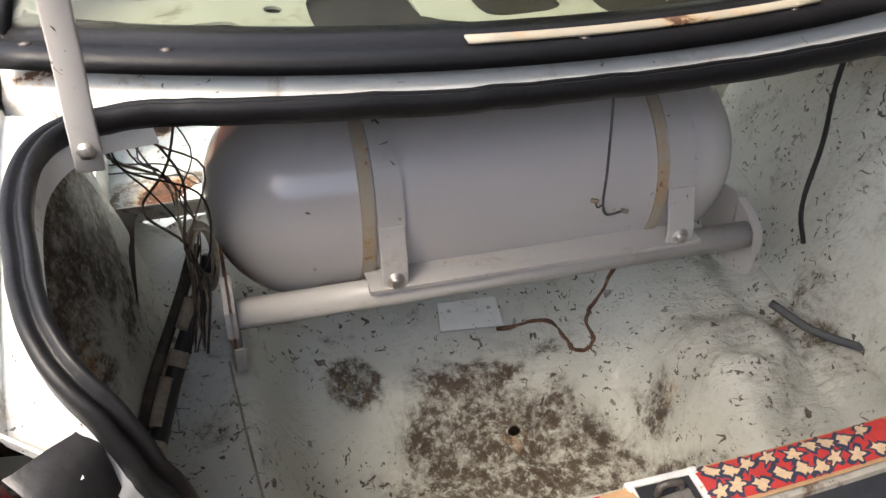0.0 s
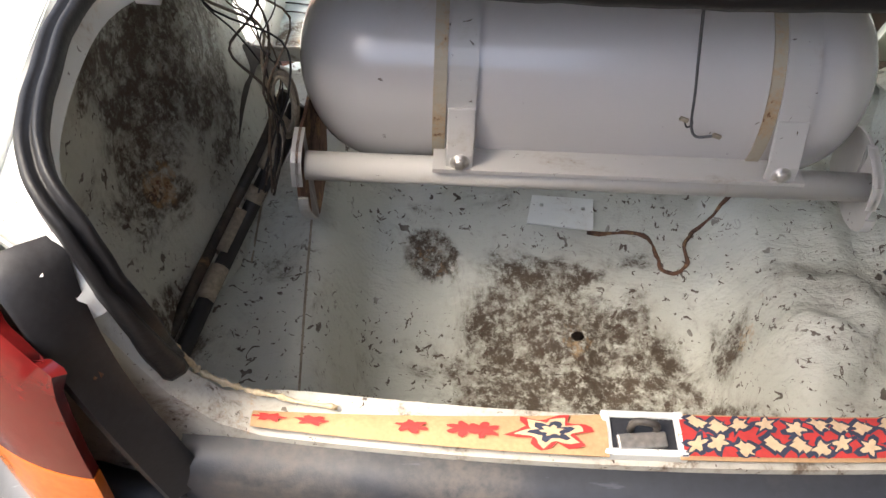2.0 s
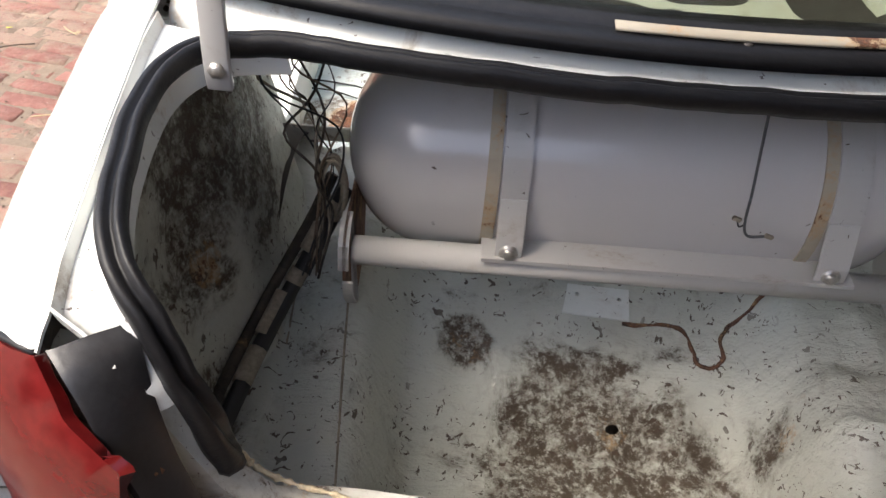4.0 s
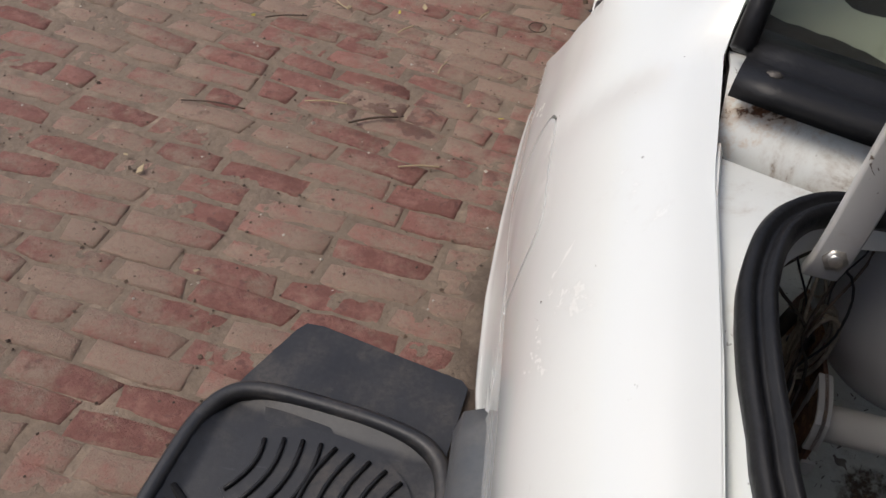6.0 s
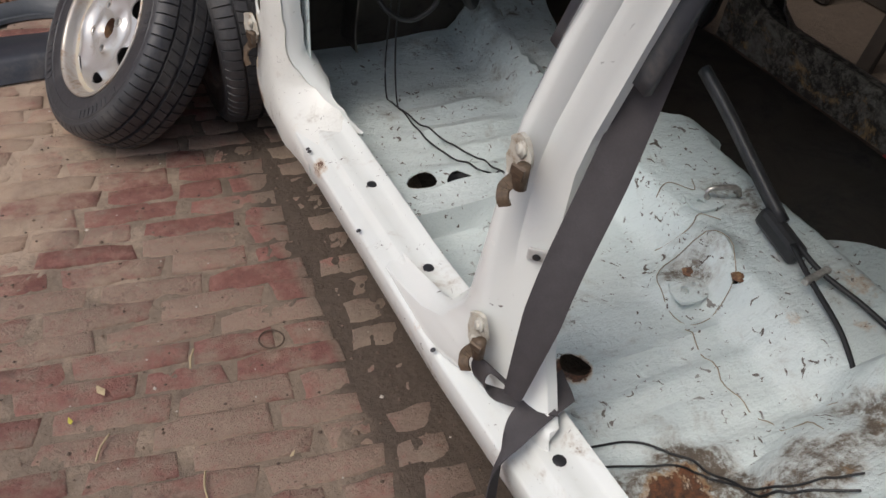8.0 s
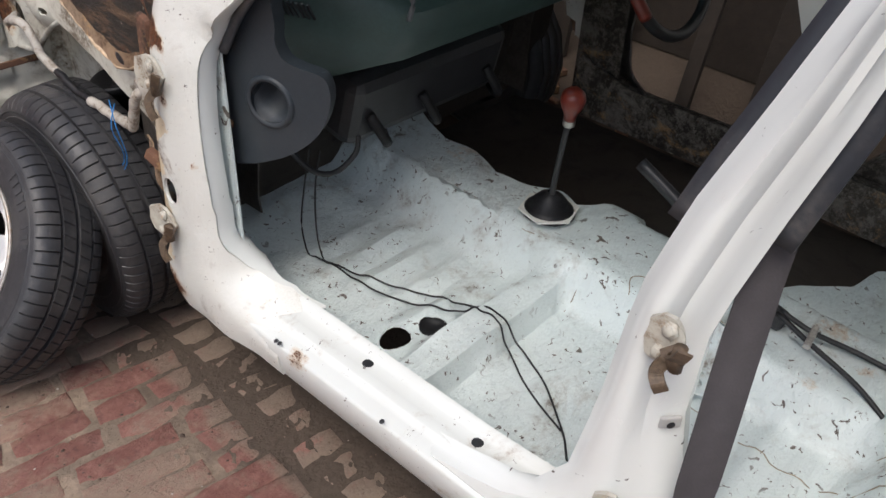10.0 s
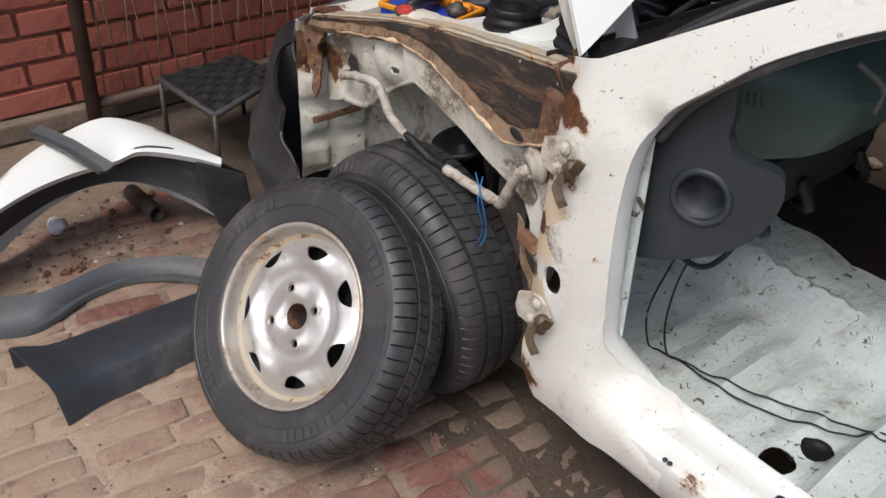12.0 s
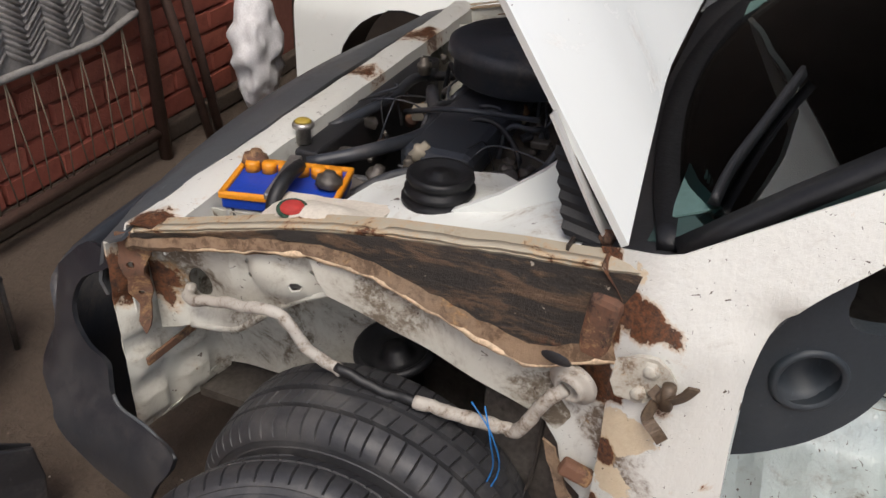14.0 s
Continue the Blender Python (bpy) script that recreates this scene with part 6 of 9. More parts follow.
def bump_prof(t):
    e = ramp(min(t, 1 - t), [(0, 1), (0.2, 0)])
    lo = lerp(0.12, 0.16, e)
    return [(-0.03, lerp(0.57, 0.34, ramp(min(t, 1 - t), [(0.0, 1), (0.10, 0.1), (0.16, 0)]))), (-0.005, lerp(0.575, 0.345, ramp(min(t, 1 - t), [(0.0, 1), (0.10, 0.1), (0.16, 0)]))), (0.0, 0.33), (-0.012, 0.32), (-0.006, lo + 0.06), (-0.03, lo), (-0.04, lo + 0.01), (-0.018, lo + 0.07), (-0.02, 0.31)]


cpart("front_bumper", sweep([Vector(p) for p in line][::-1], bump_prof), M["plastic"], label="cut black plastic front bumper hanging at the corner")
corner = [(4.014, 0.677), (4.08, 0.617), (4.122, 0.547), (4.14, 0.488), (4.111, 0.443), (4.057, 0.404), (4.036, 0.367), (3.923, 0.318), (3.841, 0.31), (3.81, 0.357), (3.781, 0.411), (3.847, 0.431), (3.909, 0.438), (3.933, 0.45), (3.943, 0.479), (3.952, 0.50), (3.994, 0.513), (4.028, 0.54), (4.039, 0.574), (4.02, 0.617), (3.96, 0.655)]
for side in (-1, 1):
    def shell(y, z, s=side):
        x = -0.753 + 0.14 * (y - 4.086) + 0.37 * (z - 0.444) + 0.10 * ramp(y, [(4.07, 0), (4.15, 1)]) * ramp(z, [(0.42, 0.2), (0.5, 1)])
        x -= 0.014 * math.sin(math.pi * min(1, max(0, (z - 0.31) / 0.14)))
        return Vector((x if s < 0 else 2 * CX - x, y, z))

    bc = cpart("bumper_corner", sheet(round_loop(corner, 3), [], shell, 0.02), M["bumper"], label="torn black bumper corner curling round the missing headlamp", solid=0.010)
    torn = [shell(y, z) + Vector((0.004 * side, 0, 0.002)) for y, z in ((3.935, 0.45), (3.909, 0.438), (3.847, 0.431), (3.783, 0.411))]
    cpart("torn_edge", sweep(spline(torn, 5), ring(0.004, 6)), M["trim"], bc, "pale torn edge of the plastic")

# engine bay
dark = box_bm((1.2, 0.58, 0.02), (CX, 3.64, 0.30))
cpart("engine_tray", dark, M["grease_and_shade"], label="oily dark engine tray", smooth=False)
eng = cpart("engine_block", box_bm((0.52, 0.34, 0.34), (0.06, 3.52, 0.50)), M["alloy"], label="greasy engine block with loose parts", smooth=False, bevel=0.03)
cpart("rocker_cover", box_bm((0.42, 0.15, 0.07), (-0.02, 3.60, 0.70)), M["plastic"], eng, smooth=False, bevel=0.02)
cpart("gearbox", lathe([(0, 0.18), (0.07, 0.17), (0.10, 0.1), (0.13, 0.0), (0.12, -0.1), (0.0, -0.12)], 20, axis_pose((-0.28, 3.52, 0.52), (-1, 0, 0.2))), M["alloy"], eng)
cpart("air_filter", lathe([(0.0, 0.07), (0.02, 0.07), (0.03, 0.058), (0.15, 0.05), (0.165, 0.042), (0.168, 0.02), (0.155, 0.012), (0.155, -0.03), (0.14, -0.04), (0.0, -0.045)], 40, pose(0.16, 3.55, 0.80)), M["plastic"], eng, "round black air filter housing")
rnd = random.Random(5)
for i in range(230):
    s = rnd.uniform(0.008, 0.034)
    p = (rnd.uniform(-0.42, 0.50), rnd.uniform(3.30, 3.82), rnd.uniform(0.60, 0.725))
    m = ("alloy", "grease_and_shade", "black", "strap_edge", "grease_and_shade", "black", "alloy", "rust", "grease_and_shade")[i % 9]
    if i % 5 < 2:
        bm = box_bm((s, s * rnd.uniform(0.6, 1.6), s * rnd.uniform(0.5, 1.4)), p, [rnd.uniform(-40, 40) for _ in range(3)])
        cpart("engine_fitting", bm, M[m], eng, smooth=False, bevel=0.004)
    else:
        bm = lathe([(0, s * 0.9), (s * 0.3, s * 0.9), (s * 0.35, s * 0.5), (s * 0.55, s * 0.45), (s * 0.6, s * 0.2), (s * 0.5, s * 0.1), (s * 0.55, -s * 0.4), (0, -s * 0.4)], 12, axis_pose(p, [rnd.uniform(-1, 1), rnd.uniform(-1, 1), 1]))
        cpart("engine_fitting", bm, M[m], eng)
hoses = [[(-0.35, 3.80, 0.72), (-0.28, 3.70, 0.74), (-0.10, 3.66, 0.72), (0.05, 3.72, 0.74)], [(-0.42, 3.72, 0.68), (-0.30, 3.62, 0.72), (-0.25, 3.45, 0.70), (-0.10, 3.38, 0.72)], [(-0.20, 3.40, 0.72), (-0.12, 3.36, 0.80), (0.0, 3.38, 0.80), (0.08, 3.44, 0.76)],
         [(-0.15, 3.86, 0.70), (0.0, 3.80, 0.72), (0.2, 3.82, 0.70), (0.35, 3.78, 0.66)], [(-0.45, 3.60, 0.70), (-0.36, 3.55, 0.74), (-0.30, 3.60, 0.70), (-0.32, 3.74, 0.69)], [(0.0, 3.76, 0.70), (-0.12, 3.60, 0.78), (-0.05, 3.45, 0.76)]]
for i, h in enumerate(hoses):
    cpart("hose", tube(h, (0.014, 0.011, 0.007, 0.012, 0.009, 0.006)[i], 8), M["plastic"] if i != 2 else M["trim"], eng)
for i in range(34):
    a = Vector((rnd.uniform(-0.42, 0.45), rnd.uniform(3.3, 3.8), 0.70))
    b = a + Vector((rnd.uniform(-0.25, 0.25), rnd.uniform(-0.2, 0.2), 0))
    cpart("hose", tube([a - Vector((0, 0, 0.06)), lerp(a, b, 0.2) + Vector((0, 0, 0.03)), lerp(a, b, 0.6) + Vector((rnd.uniform(-0.04, 0.04), rnd.uniform(-0.04, 0.04), 0.035)), b, b - Vector((0, 0, 0.07))], rnd.choice((0.002, 0.003, 0.004, 0.006, 0.010)), 7), M[("plastic", "wire", "trim")[i % 3]], eng)

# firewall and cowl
# firewall coloured near black for the shade under the dash
cpart("firewall", sheet([(-0.65, 0.25), (0.71, 0.25), (0.71, 0.86), (-0.65, 0.86)], [], lambda x, z: Vector((x, 3.24 + 0.05 * ramp(z, [(0.25, 1), (0.5, 0)]) + dent((x, z, 0), 5, 0.01), z)), 0.06), M["dark_floor"], label="firewall, darkened for the shade under the dashboard", solid=0.004)
rows = []
for i in range(17):
    x = lerp(-0.63, 0.69, i / 16)
    c = (x - CX) / 0.66
    rows.append([Vector((x, 3.24, 0.80)), Vector((x, 3.23, 0.855)), Vector((x, 3.19 - 0.06 * c * c, 0.865)), Vector((x, 3.16 - 0.07 * c * c, 0.865))])
cpart("cowl", loft(rows), M["black"], label="black scuttle panel under the windscreen", solid=0.004)
# brace from cowl to strut plate
hingearm = cpart("bonnet_hinge", sweep(spline([(-0.612, 3.196, 0.856), (-0.628, 3.232, 0.925), (-0.622, 3.290, 1.022)], 5), [(-0.010, -0.002), (0.010, -0.002), (0.010, 0.002), (-0.010, 0.002)], up=(0, 1, 0)), M["strap"], label="pale bonnet hinge arm, chipped at its foot", smooth=False)
cpart("hinge_bolt", bolt_bm(axis_pose((-0.622, 3.200, 0.868), (-1, -0.3, 0.3)), 0.008, 0.006), M["rust"], hingearm)
rows = []
for k in range(13):
    a, r = Vector((-0.600, 3.222, 0.852)), 0.003 * (k % 2)
    p = lerp(a, Vector((-0.535, 3.262, 0.945)), k / 12)
    rows.append([p + Vector(q) for q in ((-0.030 - r, -0.018, 0), (-0.022 - r, 0.034 + r, 0.006), (0.030 + r, 0.040 + r, 0.006), (0.036 + r, -0.014, 0))])
cpart("scuttle_duct", loft(rows, closed=True, caps=True), M["rubber"], label="ribbed black rubber duct under the bonnet corner", smooth=False)
cpart("cowl_brace", sheet([(3.20, 0.84), (3.24, 0.94), (3.27, 0.935), (3.32, 0.885), (3.38, 0.84), (3.46, 0.80), (3.30, 0.82)], [], lambda y, z: Vector((-0.46 - 0.3 * (y - 3.2), y, z)), 0.03), M["body"], label="white brace by the bonnet hinge", solid=0.01)

# windscreen and rubber
WS = []
for i in range(25):
    x = lerp(-0.615, 0.675, i / 24)
    c = (x - CX) / 0.645
    b = Vector((x, 3.185 - 0.075 * c * c, 0.862 + 0.008 * c * c))
    t = Vector((CX + (x - CX) * 0.84, 2.44, 1.335 - 0.035 * c * c))
    WS.append([lerp(b, t, k / 10) + Vector((0, 0.016, 0.02)) * math.sin(math.pi * k / 10) for k in range(11)])
ws = cpart("windscreen", loft(WS), M["windscreen"], label="green-tinted windscreen reflecting the raised bonnet", solid=0.004)
cpart("windscreen_rubber", sweep([r[0] + Vector((0, 0.008, 0)) for r in WS], [(0.025, -0.012), (0.02, 0.006), (-0.02, 0.012), (-0.02, -0.006)]), M["rubber"], label="cracked black windscreen rubber")
for k, sx in ((0, -1), (24, 1)):
    cpart("windscreen_rubber", sweep([p + Vector((0.012 * sx, 0, 0.006)) for p in WS[k]], [(0.016, -0.012), (0.018, 0.004), (-0.012, 0.012), (-0.018, -0.004)]), M["rubber"])
cpart("wiper", sweep(spline([(-0.545, 3.085, 0.905), (-0.47, 3.075, 0.925), (-0.36, 3.045, 0.955), (-0.24, 3.01, 0.995)], 6), [(-0.008, 0), (0.008, 0), (0.003, 0.016), (-0.003, 0.016)]), M["wire"], label="black wiper blade on the glass")

# bonnet, propped open, its rear edge arching up from the hinges
rows = []
for i in range(33):
    a = i / 32
    x = lerp(-0.646, 0.706, a)
    c = abs(x - CX)
    low = Vector((x, lin(c, [(0.2, 3.187), (0.4, 3.2), (0.676, 3.178)]), lin(c, [(0.0, 1.085), (0.2, 1.060), (0.31, 1.030), (0.40, 1.000), (0.47, 0.974), (0.543, 0.945), (0.60, 0.912), (0.64, 0.890), (0.676, 0.872)])))
    row = []
    for k in range(15):
        t = k / 14
        p = low + Vector((-0.16 * t * (x - CX) / 0.676, 0.47 * t, 0.585 * t))
        p += Vector((0, -1, 0.8)).normalized() * (0.022 * math.sin(math.pi * t) * (1 - (c / 0.69) ** 4))
        row.append(p)
    rows.append(row)
bonnet = cpart("bonnet", loft(rows), M["body"], label="pale white bonnet propped open", solid=0.012)

cpart("paint_chip", sheet(round_loop([(0.0, 0.0), (0.006, 0.010), (0.018, 0.012), (0.020, 0.003), (0.012, -0.006), (0.010, 0.002)], 2), [], lambda u, v: rows[5][8] + Vector((u, -0.004, v)) + Vector((0, -0.004, 0.004)), 0.02), M["grease_and_shade"], bonnet, "dark chip in the paint", solid=0.002)

# ---- dashboard and controls ----
rows = []
for i in range(25):
    x = lerp(-0.60, 0.68, i / 24)
    e = ramp(x, [(-0.52, 0.0), (-0.36, 1.0)])
    f = 0.03 * math.sin(i * 0.8) * 0.3
    rows.append([Vector((x, y, z)) for y, z in ((3.16, 0.86), (3.07, 0.90), (3.03 - 0.08 * e, 0.905), (3.02 - 0.15 * e, 0.885), (3.02 - 0.18 * e + f, 0.85), (3.03 - 0.18 * e, 0.80 + f), (3.05 - 0.17 * e, 0.74), (3.08 - 0.08 * e, 0.68), (3.14, 0.64), (3.2, 0.66))])
dash = cpart("dashboard", loft(rows), M["green_dash"], label="dark green dashboard, dusty, with wires hanging", solid=0.01)
# top sheet coloured paler than the rest of the dashboard
PALE_TEAL = dusty("pale_teal_dash_top", (0.105, 0.185, 0.170), 0.55, 0.3, (0.24, 0.27, 0.25))
rows = [[Vector((lerp(-0.545, 0.615, k / 28), y, z + dent((k * 0.04, y, 3), 9, 0.002))) for y, z in ((3.135, 0.876), (3.10, 0.892), (3.07, 0.905), (3.03, 0.910), (2.985, 0.911))] for k in range(29)]
dash_top = cpart("dash_top", loft(rows), PALE_TEAL, dash, "pale teal ribbed top of the dashboard", solid=0.003)
for k in range(7):
    y = 3.105 - 0.013 * k
    cpart("vent_rib", sweep([(-0.44, y, lin(y, [(3.03, 0.912), (3.07, 0.907), (3.10, 0.894), (3.135, 0.878)])), (-0.10, y, lin(y, [(3.03, 0.912), (3.07, 0.907), (3.10, 0.894), (3.135, 0.878)]))], ring(0.0028, 5)), PALE_TEAL, dash_top)
u0, u1 = Vector((-0.620, 3.037, 0)), Vector((-0.548, 2.800, 0))
dv = (u1 - u0)
dn = Vector((dv.y, -dv.x, 0)).normalized()
pod = round_loop([(-0.04, 0.69), (0.0, 0.76), (0.10, 0.82), (0.20, 0.87), (0.31, 0.92), (0.46, 0.93), (0.525, 0.86), (0.52, 0.828), (0.575, 0.799), (0.69, 0.784), (0.82, 0.773), (0.88, 0.757), (0.90, 0.722), (0.84, 0.672), (0.70, 0.633), (0.46, 0.602), (0.20, 0.594), (-0.03, 0.602)], 3)


def pod_xyz(u, v, o=0.0):
    v += lin(u / 0.258, [(0.0, -0.03), (0.45, 0.012), (0.9, 0.03)])
    return u0 + dv * (u / 0.258) + Vector((0, 0, v)) + dn * (o + 0.02 * math.sin(math.pi * min(1, max(0, u / 0.258))))


sp = cpart("speaker_pod", sheet([(u * 0.258, v) for u, v in pod], [disc((0.117, 0.717), 0.043, 24)], lambda u, v: pod_xyz(u, v), 0.025), M["pod"], dash, "dark grey speaker pod with a round empty hole", solid=0.03, offset=0.0)
c = pod_xyz(0.117, 0.717)
cpart("speaker_ring", lathe([(0.043, 0.012), (0.048, 0.016), (0.053, 0.014), (0.056, 0.006), (0.055, -0.004), (0.045, -0.004), (0.041, -0.012), (0.037, -0.014), (0.036, -0.026), (0.032, -0.028), (0.030, -0.045), (0.0, -0.05)], 36, axis_pose(c + dn * 0.006, dn) @ Matrix.Scale(0.9, 4)), M["pod"], dash, "moulded ring of the speaker opening")
cpart("rust_screw", bolt_bm(axis_pose(pod_xyz(0.013, 0.679, 0.016), dn), 0.006, 0.003), M["rust"], dash)
for k in range(7):
    cpart("vent_slat", box_bm((0.004, 0.004, 0.04), (-0.548 + k * 0.004, 2.972 - k * 0.009, 0.868), (0, -35, 16)), M["black"], dash, smooth=False)

heater = box_bm((0.50, 0.16, 0.17), (-0.12, 3.06, 0.60), (12, 0, 0))
cpart("heater_box", heater, M["black"], label="black heater box under the dashboard", smooth=False, bevel=0.03)
for hx in (-0.32, -0.16, 0.06):
    cpart("heater_hose", tube([(hx, 2.98, 0.58), (hx + 0.03, 2.96, 0.52), (hx + 0.07, 3.0, 0.49), (hx + 0.12, 3.08, 0.50)], 0.012, 8), M["rubber"], label="sagging black hose under the dashboard")
lever = cpart("gear_lever", tube([(-0.010, 2.70, 0.33), (-0.022, 2.69, 0.45), (-0.040, 2.670, 0.595)], 0.007, 8), M["black"], label="gear lever with a red-brown wooden knob")
KN = Mat("red_brown_knob", 0.3)
KN.color(KN.mix(KN.noise(30, 5, stretch=(1, 1, 0.2)), (0.10, 0.012, 0.008), (0.20, 0.035, 0.02)))
cpart("knob", lathe([(0.0, 0.075), (0.014, 0.074), (0.024, 0.064), (0.027, 0.050), (0.023, 0.034), (0.016, 0.018), (0.013, 0.006), (0.013, 0.0), (0.0, 0.0)], 20, pose(-0.041, 2.668, 0.600, 6, -9)), KN.m, lever, "red-brown polished knob")
cpart("collar", lathe([(0.0135, 0.0), (0.0138, -0.014), (0.012, -0.016), (0.0, -0.016)], 16, pose(-0.041, 2.668, 0.600, 6, -9)), M["steel"], lever)
cpart("boot", lathe([(0.055, 0.0), (0.05, 0.012), (0.040, 0.016), (0.042, 0.022), (0.034, 0.028), (0.035, 0.034), (0.026, 0.040), (0.026, 0.046), (0.012, 0.056), (0.008, 0.06)], 20, pose(-0.012, 2.70, 0.340) @ Matrix.Diagonal((1.15, 1.15, 0.9, 1))), M["rubber"], lever, "pleated black rubber boot")
cpart("boot_flange", sheet([(-0.012 + math.cos(a) * 0.075, 2.70 + math.sin(a) * 0.07) for a in [i * math.pi / 3 + 0.3 for i in range(6)]], [], lambda x, y: Vector((x, y, 0.350)), 0.06), M["post"], lever, "rusty steel flange", solid=0.004)
brake = cpart("handbrake", sweep(spline([(0.02, 2.20, 0.375), (0.025, 2.32, 0.435), (0.03, 2.43, 0.49), (0.03, 2.52, 0.533)], 5), [(-0.010, -0.013), (0.010, -0.013), (0.012, 0.006), (0.0, 0.013), (-0.012, 0.006)]), M["black"], label="dark grey handbrake lever")
cpart("handbrake_base", box_bm((0.035, 0.12, 0.045), (0.015, 2.19, 0.352), (14, 0, 0)), M["black"], brake, smooth=False, bevel=0.012)
cpart("brake_cable", tube([(0.0, 2.15, 0.365), (-0.02, 2.08, 0.352), (-0.045, 1.98, 0.337), (-0.062, 1.93, 0.325), (-0.085, 1.88, 0.31)], 0.0055, 6), M["wire"], brake)
cpart("brake_cable", tube([(0.012, 2.15, 0.365), (0.012, 2.08, 0.352), (0.037, 2.0, 0.337), (0.045, 1.93, 0.33), (0.049, 1.88, 0.325)], 0.0055, 6), M["wire"], brake)
cpart("cable_clamp", box_bm((0.075, 0.014, 0.012), (-0.004, 2.075, 0.352), (0, 0, 8)), M["steel"], brake, smooth=False, bevel=0.003)
wheel = cpart("steering_wheel", tube([(0.36 + 0.18 * math.cos(a), 2.72 + 0.07 * math.sin(a), 0.86 + 0.17 * math.sin(a)) for a in [i * math.pi / 8 for i in range(16)]], 0.014, 10, closed=True, steps=3), M["wire"], label="black steering wheel with a red-brown insert")
cpart("steering_insert", tube([(0.36 + 0.181 * math.cos(a), 2.718 + 0.07 * math.sin(a), 0.86 + 0.17 * math.sin(a)) for a in [2.3, 2.6, 2.9, 3.2, 3.5, 3.8]], 0.0150, 10), KN.m, wheel)
cpart("steering_column", tube([(0.36, 2.72, 0.86), (0.36, 2.85, 0.80), (0.36, 3.0, 0.74)], 0.03, 12), M["black"], wheel)

# ---- loose wheels by the hinge post ----


def spoked_rim(m, parent):
    """A silver steel wheel with seven kidney windows, the lip rusty inside."""
    bm = lathe([(0.186, 0.040), (0.190, 0.046), (0.187, 0.050), (0.181, 0.048), (0.177, 0.040), (0.175, 0.028), (0.170, 0.016), (0.163, 0.010), (0.158, -0.02), (0.158, -0.07)], 64, m)
    part("rim_lip", bm, M["rim_edge"], parent, "silver rim lip with rust stains")
    part("rust_line", lathe([(0.1625, 0.0100), (0.1655, 0.0128), (0.1685, 0.0150), (0.1705, 0.0172)], 64, m), M["strap_edge"], parent, "rust-brown line round the rim")

    def face(u, v):
        r, a = math.hypot(u, v), math.atan2(v, u)
        z = lin(r, [(0.0, 0.020), (0.029, 0.020), (0.034, 0.028), (0.042, 0.031), (0.066, 0.029), (0.076, 0.020), (0.086, 0.016), (0.108, 0.026), (0.120, 0.029), (0.150, 0.020), (0.158, 0.012), (0.165, 0.009)])
        if 0.036 < r < 0.080:
            z += 0.004 * math.cos(4 * (a - 0.3)) * ramp(r, [(0.036, 0), (0.05, 1), (0.066, 1), (0.08, 0)])
        if 0.095 < r < 0.155:
            # a raised collar swells round each window
            k = (a / (2 * math.pi / 7)) % 1.0 - 0.5
            z += 0.006 * ramp(abs(k), [(0.10, 1), (0.42, 0)]) * ramp(r, [(0.095, 0), (0.115, 1), (0.140, 1), (0.155, 0)])
        return m @ Vector((u, v, z))

    holes = [disc((0, 0), 0.027, 20)]
    for i in range(4):
        a = i * math.pi / 2 + 0.3
        holes.append(disc((math.cos(a) * 0.057, math.sin(a) * 0.057), 0.0095, 12))
    for i in range(7):
        a = (i + 0.5) * 2 * math.pi / 7
        k = []
        for t in range(16):
            b = 2 * math.pi * t / 16
            # half-moon: flat along the rim, bulging in towards the hub, with drawn-out tips
            r = 0.143 + (0.004 * math.sin(b) if math.sin(b) > 0 else 0.024 * math.sin(b) * abs(math.sin(b)) ** 0.3)
            w = a + 0.200 * math.cos(b)
            k.append((math.cos(w) * r, math.sin(w) * r))
        holes.append(k)
    part("wheel_disc", sheet([(math.cos(i * math.pi / 44) * 0.164, math.sin(i * math.pi / 44) * 0.164) for i in range(88)], holes, face, 0.009), M["silver"], parent, "silver pressed wheel disc with seven windows", solid=0.003)
    for i in range(4):
        a = i * math.pi / 2 + 0.3
        part("stud_seat", lathe([(0.0085, 0.024), (0.0095, 0.032), (0.0125, 0.034), (0.0145, 0.030)], 14, m @ pose(math.cos(a) * 0.057, math.sin(a) * 0.057, 0.0)), M["rim_edge"], parent, "worn stud seat")
    part("hub_bore", lathe([(0.026, 0.020), (0.0265, -0.01), (0.028, -0.02)], 24, m), M["rust"], parent, "rusty hub bore")
    part("drum_shadow", lathe([(0.0, -0.022), (0.10, -0.022), (0.156, -0.014)], 32, m), M["black"], parent)


def loose_wheel(name, at, normal, label, rim, R):
    ob = thing(name, label, "wheel", at)
    m = Vector(normal).to_track_quat("Z", "Y").to_matrix().to_4x4()
    bm = tyre_bm(R, 0.185, 0.082)
    bmesh.ops.transform(bm, matrix=m, verts=bm.verts)
    ty = part("tyre", bm, M["tyre"], ob, "worn black tyre with raised marks round its side")
    ty.data.set_sharp_from_angle(angle=radians(28))
    marks = letter_ring(lerp(0.185, R, 0.5), 0.082 * 1.03, 9, 0.013, 3)
    bmesh.ops.transform(marks, matrix=m, verts=marks.verts)
    part("raised_lettering", marks, M["tyre_mark"], ty, "raised marks too worn to read", smooth=False, kind="stuff")
    if rim:
        spoked_rim(m @ pose(0, 0, 0.030, 0, 0, 20), ob)
    else:
        part("rim", lathe([(0.19, 0.06), (0.186, 0.062), (0.17, 0.04), (0.15, 0.0), (0.06, -0.01), (0.055, 0.0), (0.0, 0.0)], 40, m), M["trim"], ob, "dull grey rim")
    return ob


